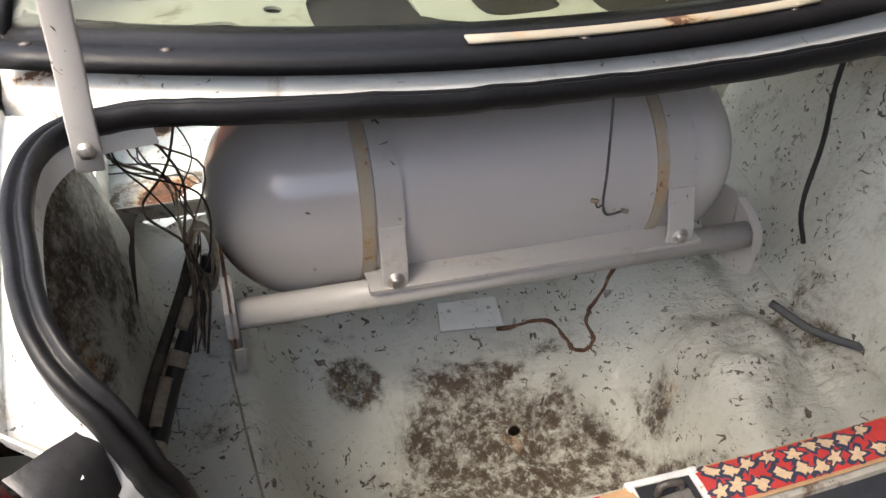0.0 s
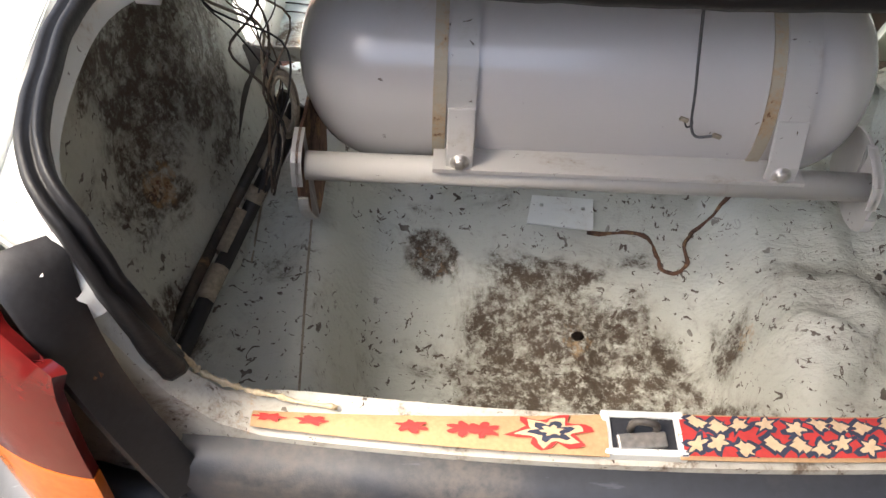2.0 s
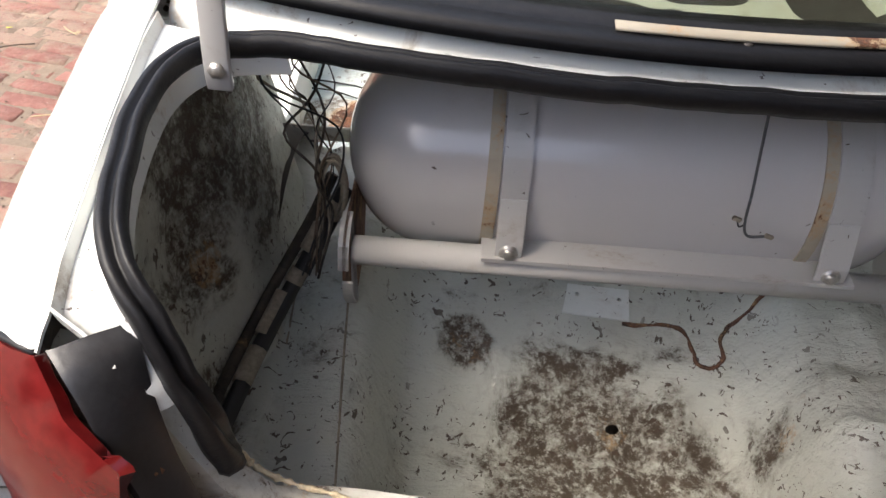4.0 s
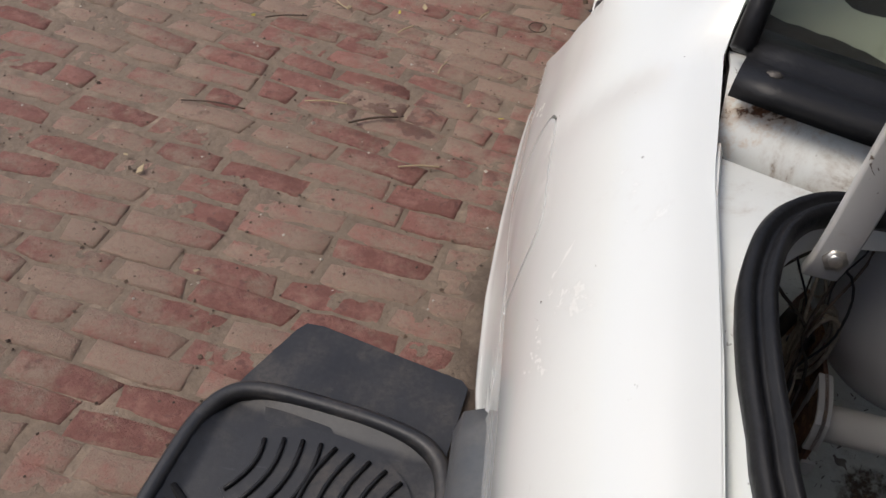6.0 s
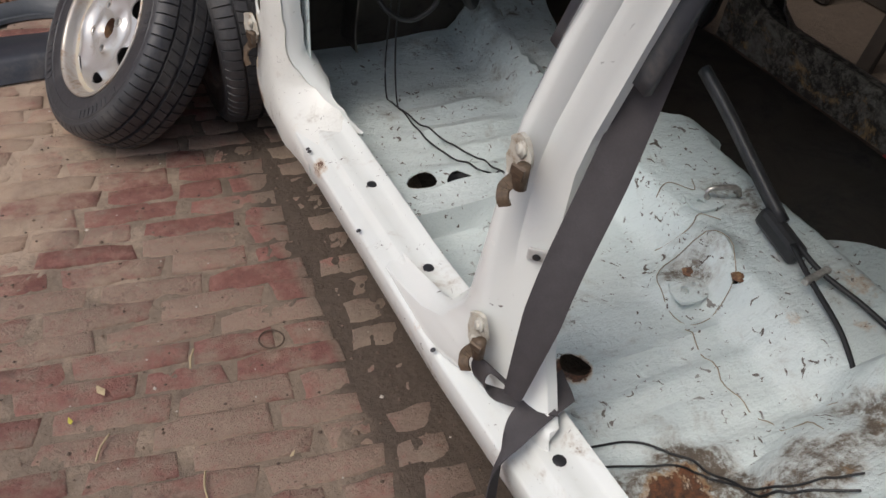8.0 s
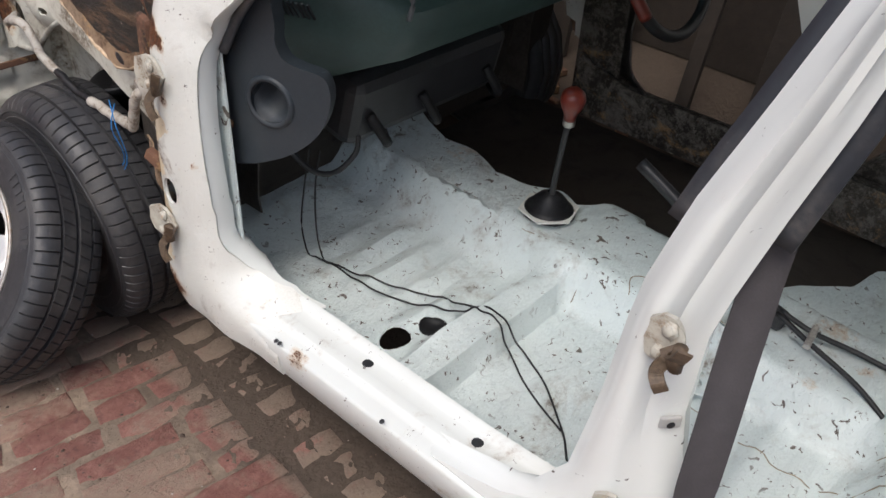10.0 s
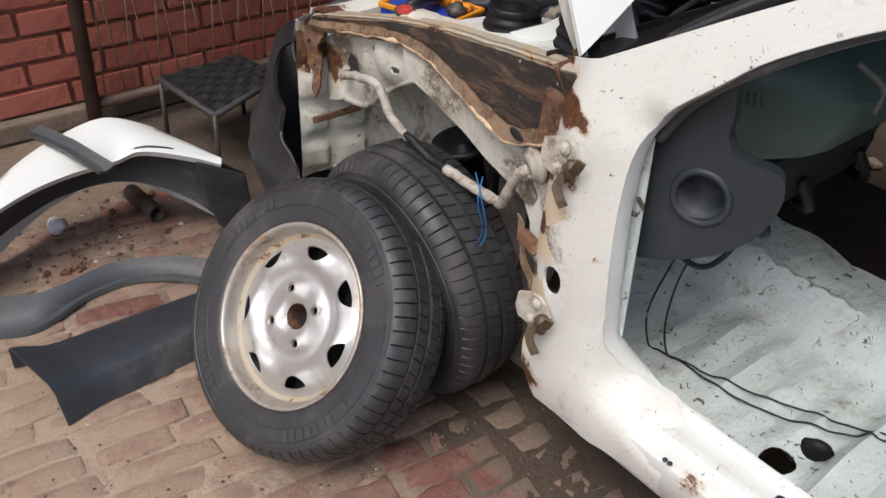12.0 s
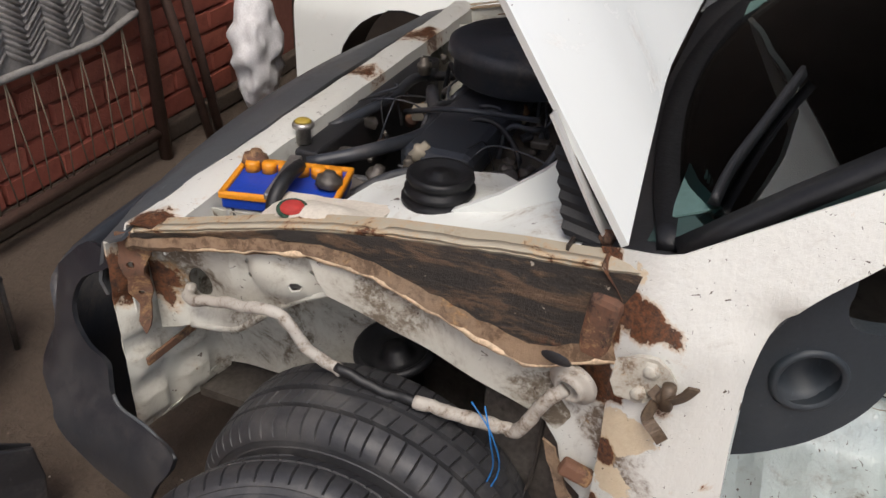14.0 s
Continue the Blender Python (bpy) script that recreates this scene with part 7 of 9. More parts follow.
W1N = Vector((math.cos(radians(187.5)) * math.cos(radians(35)), math.sin(radians(187.5)) * math.cos(radians(35)), math.sin(radians(35))))
loose_wheel("spare_wheel", Vector((-0.995, 3.513, 0.278)) - W1N * 0.045, W1N, "worn tyre on a silver seven-window steel wheel, leaning", True, 0.288)

# ---- fittings on the car ----


def hinge(at, out, name, label):
    """A bare door hinge: plate with two bolts, knuckle and the loose leaf."""
    x, y, z = at
    edge = [(0.055, 0.022), (0.030, 0.034), (0.006, 0.036), (-0.010, 0.024), (-0.022, 0.006), (-0.012, -0.012), (0.0, -0.026), (0.022, -0.036), (0.050, -0.030), (0.058, -0.008)]
    k = 1.0 if y > 3 else 0.62
    bm = sheet([(k * u, v) for u, v in edge], [], lambda u, v: Vector((x - 0.003 - 0.12 * max(0, u - 0.02) + dent((u, v, z), 60, 0.004), y + u, z + v)), 0.01)
    ob = cpart(name, bm, M["hinge_plate"], label=label, solid=0.006)
    for du, dv in ((0.012, 0.018), (0.022, -0.020)):
        cpart("bolt", bolt_bm(axis_pose((x - 0.010, y + k * du, z + dv), (-1, 0.2, 0.1)), 0.0085, 0.006), M["hinge_plate"], ob)
    cpart("knuckle", sweep([(x - 0.018, y - 0.014, z - 0.024), (x - 0.018, y - 0.014, z + 0.010)], ring(0.009, 10), up=(1, 0, 0)), M["bronze"], ob)
    w = 0.008 if y > 3 else 0.009
    flat = [(-w, -0.0018), (w, -0.0018), (w, 0.0018), (-w, 0.0018)]
    for line in (((-0.012, 0.006, -0.006), (-0.022, -0.012, -0.012), (-0.030, -0.030, 0.004), (-0.034, -0.042, 0.026)), ((-0.016, -0.002, -0.022), (-0.028, 0.004, -0.040), (-0.036, -0.010, -0.052), (-0.034, -0.020, -0.066))):
        pts = [(x + a * out, y + b * k, z + c * (1.0 if y > 3 else 0.75)) for a, b, c in line]
        cpart("leaf", sweep(spline(pts, 5), flat, up=(1, 0.6, 0)), M["bronze"], ob, "brown bent leaf", smooth=False)
    cpart("pin", bolt_bm(axis_pose((x - 0.020 * out, y - 0.012, z - 0.010), (-1, -0.3, 0.4)), 0.008, 0.004), M["bronze"], ob)
    return ob


hinge((-0.722, 3.095, 0.745), 0.9, "door_hinge", "bare rusty front door hinge, upper")
hinge((-0.737, 3.095, 0.440), 0.9, "door_hinge", "bare rusty front door hinge, lower")
hinge((-0.690, 2.089, 0.763), 1.0, "door_hinge", "bare rear door hinge on the centre pillar")
hinge((-0.704, 2.095, 0.452), 1.0, "door_hinge", "small rear door hinge at the pillar foot")
cpart("check_clip", box_bm((0.02, 0.018, 0.02), (-0.715, 3.03, 0.59), (0, 0, 15)), M["rust"], label="rusty trim clip", smooth=False, bevel=0.003)
cpart("check_clip", box_bm((0.02, 0.05, 0.026), (-0.705, 3.178, 0.535), (25, 10, 15)), M["rust"], smooth=False, bevel=0.006)
ob = cpart("trim_bracket", box_bm((0.030, 0.006, 0.020), (-0.655, 2.078, 0.609), (0, 0, -40)), M["strap"], label="small pressed bracket on the pillar", smooth=False, bevel=0.003)
cpart("bracket_hole", lathe([(0.0, 0.0015), (0.0045, 0.0012), (0.006, 0.0)], 10, axis_pose((-0.660, 2.074, 0.609), (-0.64, -0.77, 0))), M["black"], ob)
for y in (2.91, 2.63, 2.37, 1.93, 1.72):
    cpart("sill_hole", lathe([(0.0, 0.0015), (0.008, 0.0012), (0.011, 0.0)], 10, pose(-0.655, y, 0.3318)), M["black"])
for y in (2.80, 2.79, 2.52, 2.2):
    cpart("sill_hole", lathe([(0.0, 0.001), (0.004, 0.001), (0.005, 0.0)], 8, pose(-0.728, y, 0.3205, 0, -20)), M["black"])
# seat bracket, plugs and rust rim on the floor
cpart("floor_plug", lathe([(0.0, -0.004), (0.026, -0.004), (0.030, 0.003), (0.034, 0.001)], 18, pose(-0.42, 2.68, floor_z(-0.42, 2.68))), M["rubber"], label="black rubber floor plug")
cpart("seat_bracket", tube([(-0.02, 2.36, 0.325), (-0.02, 2.36, 0.35), (0.03, 2.34, 0.355), (0.05, 2.34, 0.33)], 0.006, 6, steps=3), M["steel"], label="small steel seat bracket")
seat_mount = [(-0.215, 2.175), (-0.19, 2.145), (-0.13, 2.150), (-0.095, 2.175), (-0.085, 2.225), (-0.10, 2.268), (-0.15, 2.285), (-0.20, 2.262), (-0.215, 2.22)]
rim = [(x, y, floor_z(x, y) + 0.001) for x, y in round_loop(seat_mount, 3)]
cpart("pressed_rim", sweep([Vector(p) for p in rim] + [Vector(rim[0])], ring(0.0011, 5)), M["loom_tape"], label="dirty rim of the pressed seat mount")
for x, y in ((-0.175, 2.20), (-0.03, 2.355)):
    cpart("mount_plate", sheet(round_loop([(x - 0.03, y - 0.022), (x + 0.03, y - 0.026), (x + 0.034, y + 0.022), (x - 0.028, y + 0.026)], 3), [disc((x - 0.008, y), 0.009, 10), disc((x + 0.018, y + 0.006), 0.005, 8)], lambda u, v: Vector((u, v, floor_z(x, y) + 0.008 + 0.25 * (floor_z(u, v) - floor_z(x, y)))), 0.02), M["floor_white"], label="small riveted mounting plate", solid=0.005)
for x, y in ((-0.14, 2.24), (-0.10, 2.16)):
    cpart("floor_bolt", bolt_bm(pose(x, y, floor_z(x, y) + 0.002), 0.010, 0.006), M["rust"])

# seat belt
BELT = [(-0.542, 2.037, 1.155), (-0.556, 2.042, 1.016), (-0.570, 2.050, 0.878), (-0.604, 2.041, 0.751), (-0.656, 2.022, 0.626), (-0.684, 2.012, 0.519), (-0.700, 2.012, 0.405)]
belt = thing("seat_belt", "dark grey seat belt webbing hanging over the sill", "seat belt", (-0.65, 2.0, 0.5))


def world_part(ob, name, bm, mat, label="", **kw):
    bmesh.ops.transform(bm, matrix=Matrix.Translation(-Vector(ob.matrix_basis.translation)), verts=bm.verts)
    return part(name, bm, mat, ob, label, **kw)




def webbing(line, twist):
    """A band of webbing along the line; twist gives its half-width vector by the way 0 to 1."""
    pts = spline(line, 8)
    rows = []
    for i, p in enumerate(pts):
        w = twist(i / (len(pts) - 1))
        n = w.cross((pts[min(i + 1, len(pts) - 1)] - pts[max(i - 1, 0)])).normalized()
        rows.append([p - w, p - w * 0.5 + n * 0.002, p, p + w * 0.5 - n * 0.002, p + w])
    return loft(rows)


world_part(belt, "webbing", webbing(BELT, lambda t: Vector((0.0168, -0.0195, -0.004)) * lin(t, [(0, 0.75), (0.35, 0.95), (0.5, 1.05), (0.78, 1.05), (1, 0.55)])), M["belt"], solid=0.002)
TAIL = [(-0.595, 2.015, 0.380), (-0.65, 2.0, 0.375), (-0.70, 1.985, 0.364), (-0.737, 1.968, 0.340), (-0.746, 1.955, 0.26), (-0.743, 1.952, 0.18), (-0.740, 1.952, 0.115)]
world_part(belt, "hanging_end", webbing(TAIL, lambda t: lerp(Vector((0.006, 0.028, 0.003)), Vector((0.020, 0.016, 0.0)), ramp(t, [(0.3, 0), (0.6, 1)]))), M["belt"], solid=0.002)
world_part(belt, "sewn_end", box_bm((0.052, 0.010, 0.024), (-0.740, 1.953, 0.108), (0, 0, 38)), M["black"], "doubled sewn end", smooth=False, bevel=0.003)
loop = [(-0.694, 2.030, 0.405), (-0.712, 2.072, 0.412), (-0.718, 2.08, 0.385), (-0.706, 2.065, 0.358), (-0.67, 2.02, 0.366), (-0.64, 1.99, 0.374)]
rows = [[p + Vector((0, -0.020, 0.004)), p + Vector((0.002, 0, 0.004)), p + Vector((0, 0.020, 0.0))] for p in spline(loop, 6)]
world_part(belt, "folded_webbing", loft(rows), M["belt"], solid=0.002)

# loose cables on the cabin floor
def cable(name, pts, r, label, group="", mat="wire"):
    pts = [Vector(p) for p in pts]
    ob = thing(name, label, "cable", pts[0], group)
    world_part(ob, "strand", tube(pts, r, 6), M[mat])
    return ob


def onfloor(pts, lift=0.006):
    out = []
    for p in spline([(x, y, 0) for x, y in pts], 5):
        near = [floor_z(p.x, p.y + d) for d in (-0.07, -0.045, -0.02, 0.0, 0.02, 0.045, 0.07)]
        out.append((p.x, p.y, max(floor_z(p.x, p.y) + 0.003, sum(near) / 7 + lift)))
    return out


cable("loose_cable", [(-0.45, 3.02, 0.53), (-0.44, 3.05, 0.44), (-0.43, 3.08, 0.31)] + onfloor([(-0.431, 3.06), (-0.407, 2.941), (-0.372, 2.838), (-0.335, 2.727), (-0.33, 2.587), (-0.36, 2.447), (-0.445, 2.332), (-0.50, 2.281)]), 0.0022, "thin black cable lying along the bare floor", "loose cables")
cable("loose_cable", [(-0.44, 3.0, 0.53), (-0.43, 3.03, 0.42), (-0.42, 3.04, 0.30)] + onfloor([(-0.419, 3.02), (-0.415, 2.867), (-0.375, 2.688), (-0.345, 2.60), (-0.36, 2.54), (-0.415, 2.42), (-0.45, 2.33)]), 0.0022, "second black cable on the bare floor", "loose cables")
cable("loose_cable", onfloor([(-0.60, 1.99), (-0.538, 1.983), (-0.459, 1.958), (-0.407, 1.897), (-0.377, 1.841), (-0.37, 1.768), (-0.30, 1.70)]), 0.0022, "black cable under the rear seat place", "loose cables")
cable("loose_cable", onfloor([(-0.60, 1.95), (-0.542, 1.943), (-0.448, 1.903), (-0.392, 1.856), (-0.35, 1.765), (-0.27, 1.72)]), 0.002, "thin cable by the rear sill", "loose cables")
hang = cable("loose_cable", [(0.085, 0.880, 0.94), (0.098, 0.890, 0.87), (0.113, 0.905, 0.80), (0.125, 0.920, 0.742), (0.137, 0.925, 0.718), (0.158, 0.922, 0.722)], 0.0019, "thin grey wire with brass ends hanging before the cylinder", "loose cables", "trim")
world_part(hang, "strand", tube([(0.120, 0.915, 0.76), (0.128, 0.925, 0.738), (0.124, 0.93, 0.728), (0.119, 0.93, 0.738)], 0.0012, 5), M["wire"])
for q in ((0.162, 0.922, 0.722), (0.118, 0.930, 0.740)):
    world_part(hang, "terminal", box_bm((0.012, 0.004, 0.006), q, (0, 20, 0)), M["loom_tape"], "brass terminal", smooth=False, bevel=0.001)
# dangling socket wires under the dash
cable("dash_wire", [(-0.42, 2.84, 0.93), (-0.40, 2.80, 0.90), (-0.405, 2.80, 0.86)], 0.005, "grey wire hanging from the dashboard", "", "trim")
cable("dash_wire", [(-0.50, 3.05, 0.56), (-0.47, 3.0, 0.50), (-0.42, 2.98, 0.48), (-0.37, 2.97, 0.51), (-0.36, 2.97, 0.55)], 0.006, "dark loom under the dashboard")
# boot looms
rng = random.Random(11)
for k in range(10):
    j = lambda s: rng.uniform(-s, s)
    cable("boot_loom", [(-0.44 + j(0.05), 1.03 + j(0.04), 0.93), (-0.435 + j(0.05), 1.0 + j(0.04), 0.85 + j(0.03)), (-0.42 + j(0.04), 0.99 + j(0.03), 0.80 + j(0.03)), (-0.402 + j(0.02), 0.985 + j(0.02), 0.745 + j(0.02)), (-0.405 + j(0.012), 0.965, 0.66 + j(0.02)), (-0.42 + j(0.012), 0.92 + j(0.012), 0.60)],
          rng.uniform(0.0009, 0.0024), "tangled brown and black wires beside the cylinder", "boot looms", ("wire", "mud", "bronze", "loom_tape")[k % 4])
LOOM = [(-0.388, 1.030, 0.66), (-0.415, 1.005, 0.60), (-0.455, 0.955, 0.535), (-0.485, 0.875, 0.500), (-0.505, 0.785, 0.485), (-0.520, 0.70, 0.478)]
main = cable("boot_loom", LOOM, 0.013, "thick black-taped loom with cream tape along the boot ledge", "boot looms")
side_loom = cable("boot_loom", [(a - 0.018, b + 0.012, c + 0.014) for a, b, c in LOOM], 0.009, "thinner loom bound beside the thick one", "boot looms", "mud")
run = spline([Vector(p) for p in LOOM], 12)
for k, (a, b) in enumerate(((4, 8), (11, 17), (21, 24), (26, 35), (38, 45))):
    seg = run[a:b + 1]
    if len(seg) > 2:
        world_part(main, "cream_tape", sweep([p + Vector((-0.006 * (k % 2), 0.002, 0.003)) for p in seg], ring(0.0135 if k % 2 else 0.0142, 8)), M["loom_tape"], "old cream tape wrap")
cable("boot_loom", [(-0.398 + 0.016 * math.cos(a) + 0.004 * math.sin(a * 0.37), 0.985 + 0.008 * math.sin(a * 0.21), 0.695 + 0.050 * math.sin(a)) for a in [i * 0.6 for i in range(46)]], 0.0022, "coil of pale wire hanging beside the cylinder", "boot looms", "loom_tape")
cable("boot_loom", [(0.52, 1.0, 0.93), (0.50, 0.98, 0.85), (0.505, 0.97, 0.76), (0.49, 0.95, 0.66), (0.50, 0.93, 0.60)], 0.004, "thin dark wire on the far boot side", "boot looms")
cable("boot_loom", [(0.44, 1.05, 0.90), (0.50, 1.0, 0.90), (0.57, 0.95, 0.91), (0.60, 0.88, 0.90)], 0.012, "taped loom by the far boot hinge", "boot looms")
cable("boot_loom", [(0.47, 0.92, 0.49), (0.52, 0.86, 0.47), (0.60, 0.80, 0.46)], 0.007, "grey cable on the boot ledge", "boot looms", "trim")
# harness in the wheel arch
harness = thing("wheel_arch_loom", "taped wiring loom hanging through the wheel arch", "cable", (-0.69, 3.5, 0.6))
H1 = [(-0.630, 3.865, 0.605), (-0.66, 3.845, 0.600), (-0.70, 3.715, 0.652), (-0.705, 3.645, 0.660), (-0.70, 3.60, 0.605), (-0.695, 3.55, 0.575)]
def lumpy(pts, r, seed):
    """A bound loom: its thickness and line wander a little."""
    pts = [p + Vector((dent(p, 25, 0.006), 0, dent(p + Vector((3, 0, 0)), 25, 0.006))) for p in spline(pts, 10)]
    return sweep(pts, lambda t: ring(r * (1 + 0.14 * noise.noise(Vector((t * 14, seed, 0))) + 0.035 * math.sin(t * 60)), 10))


world_part(harness, "taped_loom", lumpy(H1, 0.0095, 1), M["tape"], "pale taped loom")
world_part(harness, "black_loom", lumpy([(-0.697, 3.56, 0.582), (-0.695, 3.48, 0.565), (-0.692, 3.42, 0.562)], 0.0085, 2), M["wire"], "black bound loom")
world_part(harness, "white_loom", lumpy([(-0.694, 3.43, 0.564), (-0.692, 3.36, 0.560), (-0.69, 3.29, 0.558), (-0.695, 3.265, 0.575), (-0.70, 3.235, 0.64), (-0.690, 3.212, 0.668)], 0.0105, 3), M["tape"], "pale sleeved loom")
world_part(harness, "grommet", lathe([(0.014, -0.004), (0.015, 0.016), (0.019, 0.020), (0.023, 0.014), (0.026, 0.009), (0.034, 0.008), (0.036, 0.003), (0.034, -0.003)], 24, axis_pose((-0.686, 3.203, 0.676), (-1, 0.3, -0.25))), M["tape"], "dusty rubber grommet")
BW = plain("blue_wire", (0.02, 0.16, 0.42), 0.4)
for k in range(2):
    world_part(harness, "blue_wire", tube([(-0.70, 3.34 - 0.02 * k, 0.60), (-0.715 - 0.01 * k, 3.30, 0.56), (-0.71, 3.29 + 0.01 * k, 0.48), (-0.745 - 0.012 * k, 3.34, 0.40), (-0.77, 3.42 - 0.03 * k, 0.36 + 0.03 * k)], 0.0013, 5), BW)

# battery and the cloth beside it
bat = thing("car_battery", "blue and orange topped car battery with corroded clamps", "battery", (-0.474, 3.765, 0.56))
bm_c = Matrix.Translation((-0.474, 3.765, 0)) @ pose(0, 0, 0, 0, 0, 14)
BLUE, ORG, GREY = plain("blue_plastic", (0.012, 0.05, 0.36), 0.35, var=0.2), plain("orange_plastic", (0.72, 0.27, 0.015), 0.4, var=0.15), plain("pale_battery_case", (0.42, 0.42, 0.40), 0.45)


def bbox(size, at):
    bm = box_bm(size, at)
    bmesh.ops.transform(bm, matrix=bm_c, verts=bm.verts)
    return bm


world_part(bat, "case", bbox((0.125, 0.185, 0.15), (0, 0, 0.645)), GREY, "pale grey battery case", smooth=False, bevel=0.006)
world_part(bat, "lid", bbox((0.130, 0.190, 0.026), (0, 0, 0.734)), BLUE, "bright blue lid", smooth=False, bevel=0.004)
for s, a in (((0.010, 0.196, 0.012), (0.064, 0, 0.747)), ((0.010, 0.196, 0.012), (-0.064, 0, 0.747)), ((0.136, 0.010, 0.012), (0, 0.094, 0.747)), ((0.136, 0.010, 0.012), (0, -0.094, 0.747))):
    world_part(bat, "rim", bbox(s, a), ORG, "orange rim", smooth=False, bevel=0.003)
for k in range(6):
    world_part(bat, "cell_cap", lathe([(0.0, 0.018), (0.011, 0.018), (0.013, 0.014), (0.0135, 0.0), (0.0, 0.0)], 12, bm_c @ pose(0.032, 0.072 - k * 0.029, 0.747)), ORG, "orange cell cap")
for y in (0.075, -0.07):
    world_part(bat, "terminal", lathe([(0.0, 0.028), (0.010, 0.028), (0.013, 0.020), (0.022, 0.018), (0.024, 0.004), (0.015, 0.0), (0.0, 0.0)], 9, bm_c @ pose(-0.004 if y < 0 else 0.05, y, 0.748, 8, 5)), M["grease_and_shade"] if y < 0 else M["rust"], "corroded clamp")
world_part(bat, "hold_down", bbox((0.150, 0.022, 0.012), (-0.01, 0.004, 0.762)), M["steel"], "steel hold-down strap", smooth=False, bevel=0.003)
world_part(bat, "battery_lead", tube([(-0.46, 3.75, 0.775), (-0.53, 3.735, 0.785), (-0.57, 3.735, 0.76), (-0.585, 3.73, 0.70)], 0.012, 8), M["wire"], "thick black lead")
cloth = thing("cloth_bag", "folded cream cloth bag with a red round badge", "bag", (-0.59, 3.60, 0.77))
CL = plain("cream_cloth", (0.58, 0.53, 0.45), 0.9, var=0.15, scale=25, bump=0.002)
rows = []
for i in range(15):
    y = lerp(3.54, 3.73, i / 14)
    rows.append([Vector((lerp(-0.648, -0.53, j / 8), y, lin(y, [(3.5, 0.79), (3.73, 0.765)]) + 0.028 * math.sin(math.pi * i / 14) * math.sin(math.pi * min(1, (j + 1) / 7)) + dent((j * 0.2, y * 5, 0), 6, 0.006))) for j in range(9)])
world_part(cloth, "fabric", loft(rows), CL, solid=0.004)
world_part(cloth, "badge_ring", lathe([(0.0, 0.0), (0.024, 0.0), (0.024, -0.003)], 24, axis_pose((-0.625, 3.665, 0.797), (-0.5, -0.3, 0.8)) @ Matrix.Diagonal((1, 0.7, 1, 1))), plain("dark_green_print", (0.02, 0.05, 0.03), 0.8), "dark print ring")
world_part(cloth, "badge", lathe([(0.0, 0.002), (0.018, 0.002), (0.018, -0.001)], 24, axis_pose((-0.625, 3.665, 0.798), (-0.5, -0.3, 0.8)) @ Matrix.Diagonal((1, 0.7, 1, 1))), plain("red_print", (0.36, 0.03, 0.025), 0.8), "red badge")

# patterned tape along the loading edge
TAPE_BASE, TAPE_RED, TAPE_NAVY = plain("orange_cloth_tape", (0.43, 0.265, 0.135), 0.8, var=0.2, scale=30), plain("red_pattern", (0.45, 0.035, 0.03), 0.8), plain("navy_pattern", (0.03, 0.035, 0.06), 0.8)
CREAM = plain("cream_pattern", (0.56, 0.41, 0.25), 0.8)


def tape(x0, x1, y0a, y0b, name_label):
    ob = thing("patterned_tape", name_label, "cloth tape", ((x0 + x1) / 2, 0.525, 0.67))

    def at(u, v, lift):
        x = lerp(x0, x1, u)
        bow = 0.035 * (1 - ((x - CX) / 0.59) ** 2)
        y = 0.522 - bow + lerp(0.0, lerp(y0a, y0b, u), v) + 0.012
        return Vector((x, y + 0.0, 0.672 - 0.012 * bow / 0.035 + ramp(abs(x - CX), [(0.40, 0.0), (0.47, 0.06)]) + lift + 0.004 * math.sin(math.pi * v)))

    world_part(ob, "band", loft([[at(i / 30, j / 4, 0) for j in range(5)] for i in range(31)]), TAPE_BASE, solid=0.0015, offset=1.0)
    return ob, at


ta, at_a = tape(-0.36, -0.006, 0.018, 0.048, "orange carpet-patterned cloth tape on the loading edge")
tb, at_b = tape(0.064, 0.40, 0.052, 0.050, "red and navy carpet-patterned cloth tape on the loading edge")


def motif(ob, at, u, v, su, sv, kind, seed):
    """A carpet flower: layered lobed patches."""
    r = random.Random(seed)
    for k, (mat, s) in enumerate(((TAPE_RED, 1.0), (CREAM, 0.78), (TAPE_NAVY, 0.55), (CREAM, 0.28)) if kind else ((TAPE_RED, 0.8),)):
        bm = bmesh.new()
        n = 28
        c = bm.verts.new(at(u, v, 0.0022 + k * 0.0006))
        ring_v = []
        for i in range(n):
            a = 2 * math.pi * i / n
            rr = s * (1 + 0.28 * math.cos(6 * a + seed) + 0.12 * math.cos(11 * a + k))
            ring_v.append(bm.verts.new(at(min(1, max(0, u + su * rr * math.cos(a))), min(0.97, max(0.03, v + sv * rr * math.sin(a))), 0.0022 + k * 0.0006)))
        for i in range(n):
            bm.faces.new((c, ring_v[i], ring_v[(i + 1) % n]))
        world_part(ob, "flower_motif", bm, mat, smooth=False)


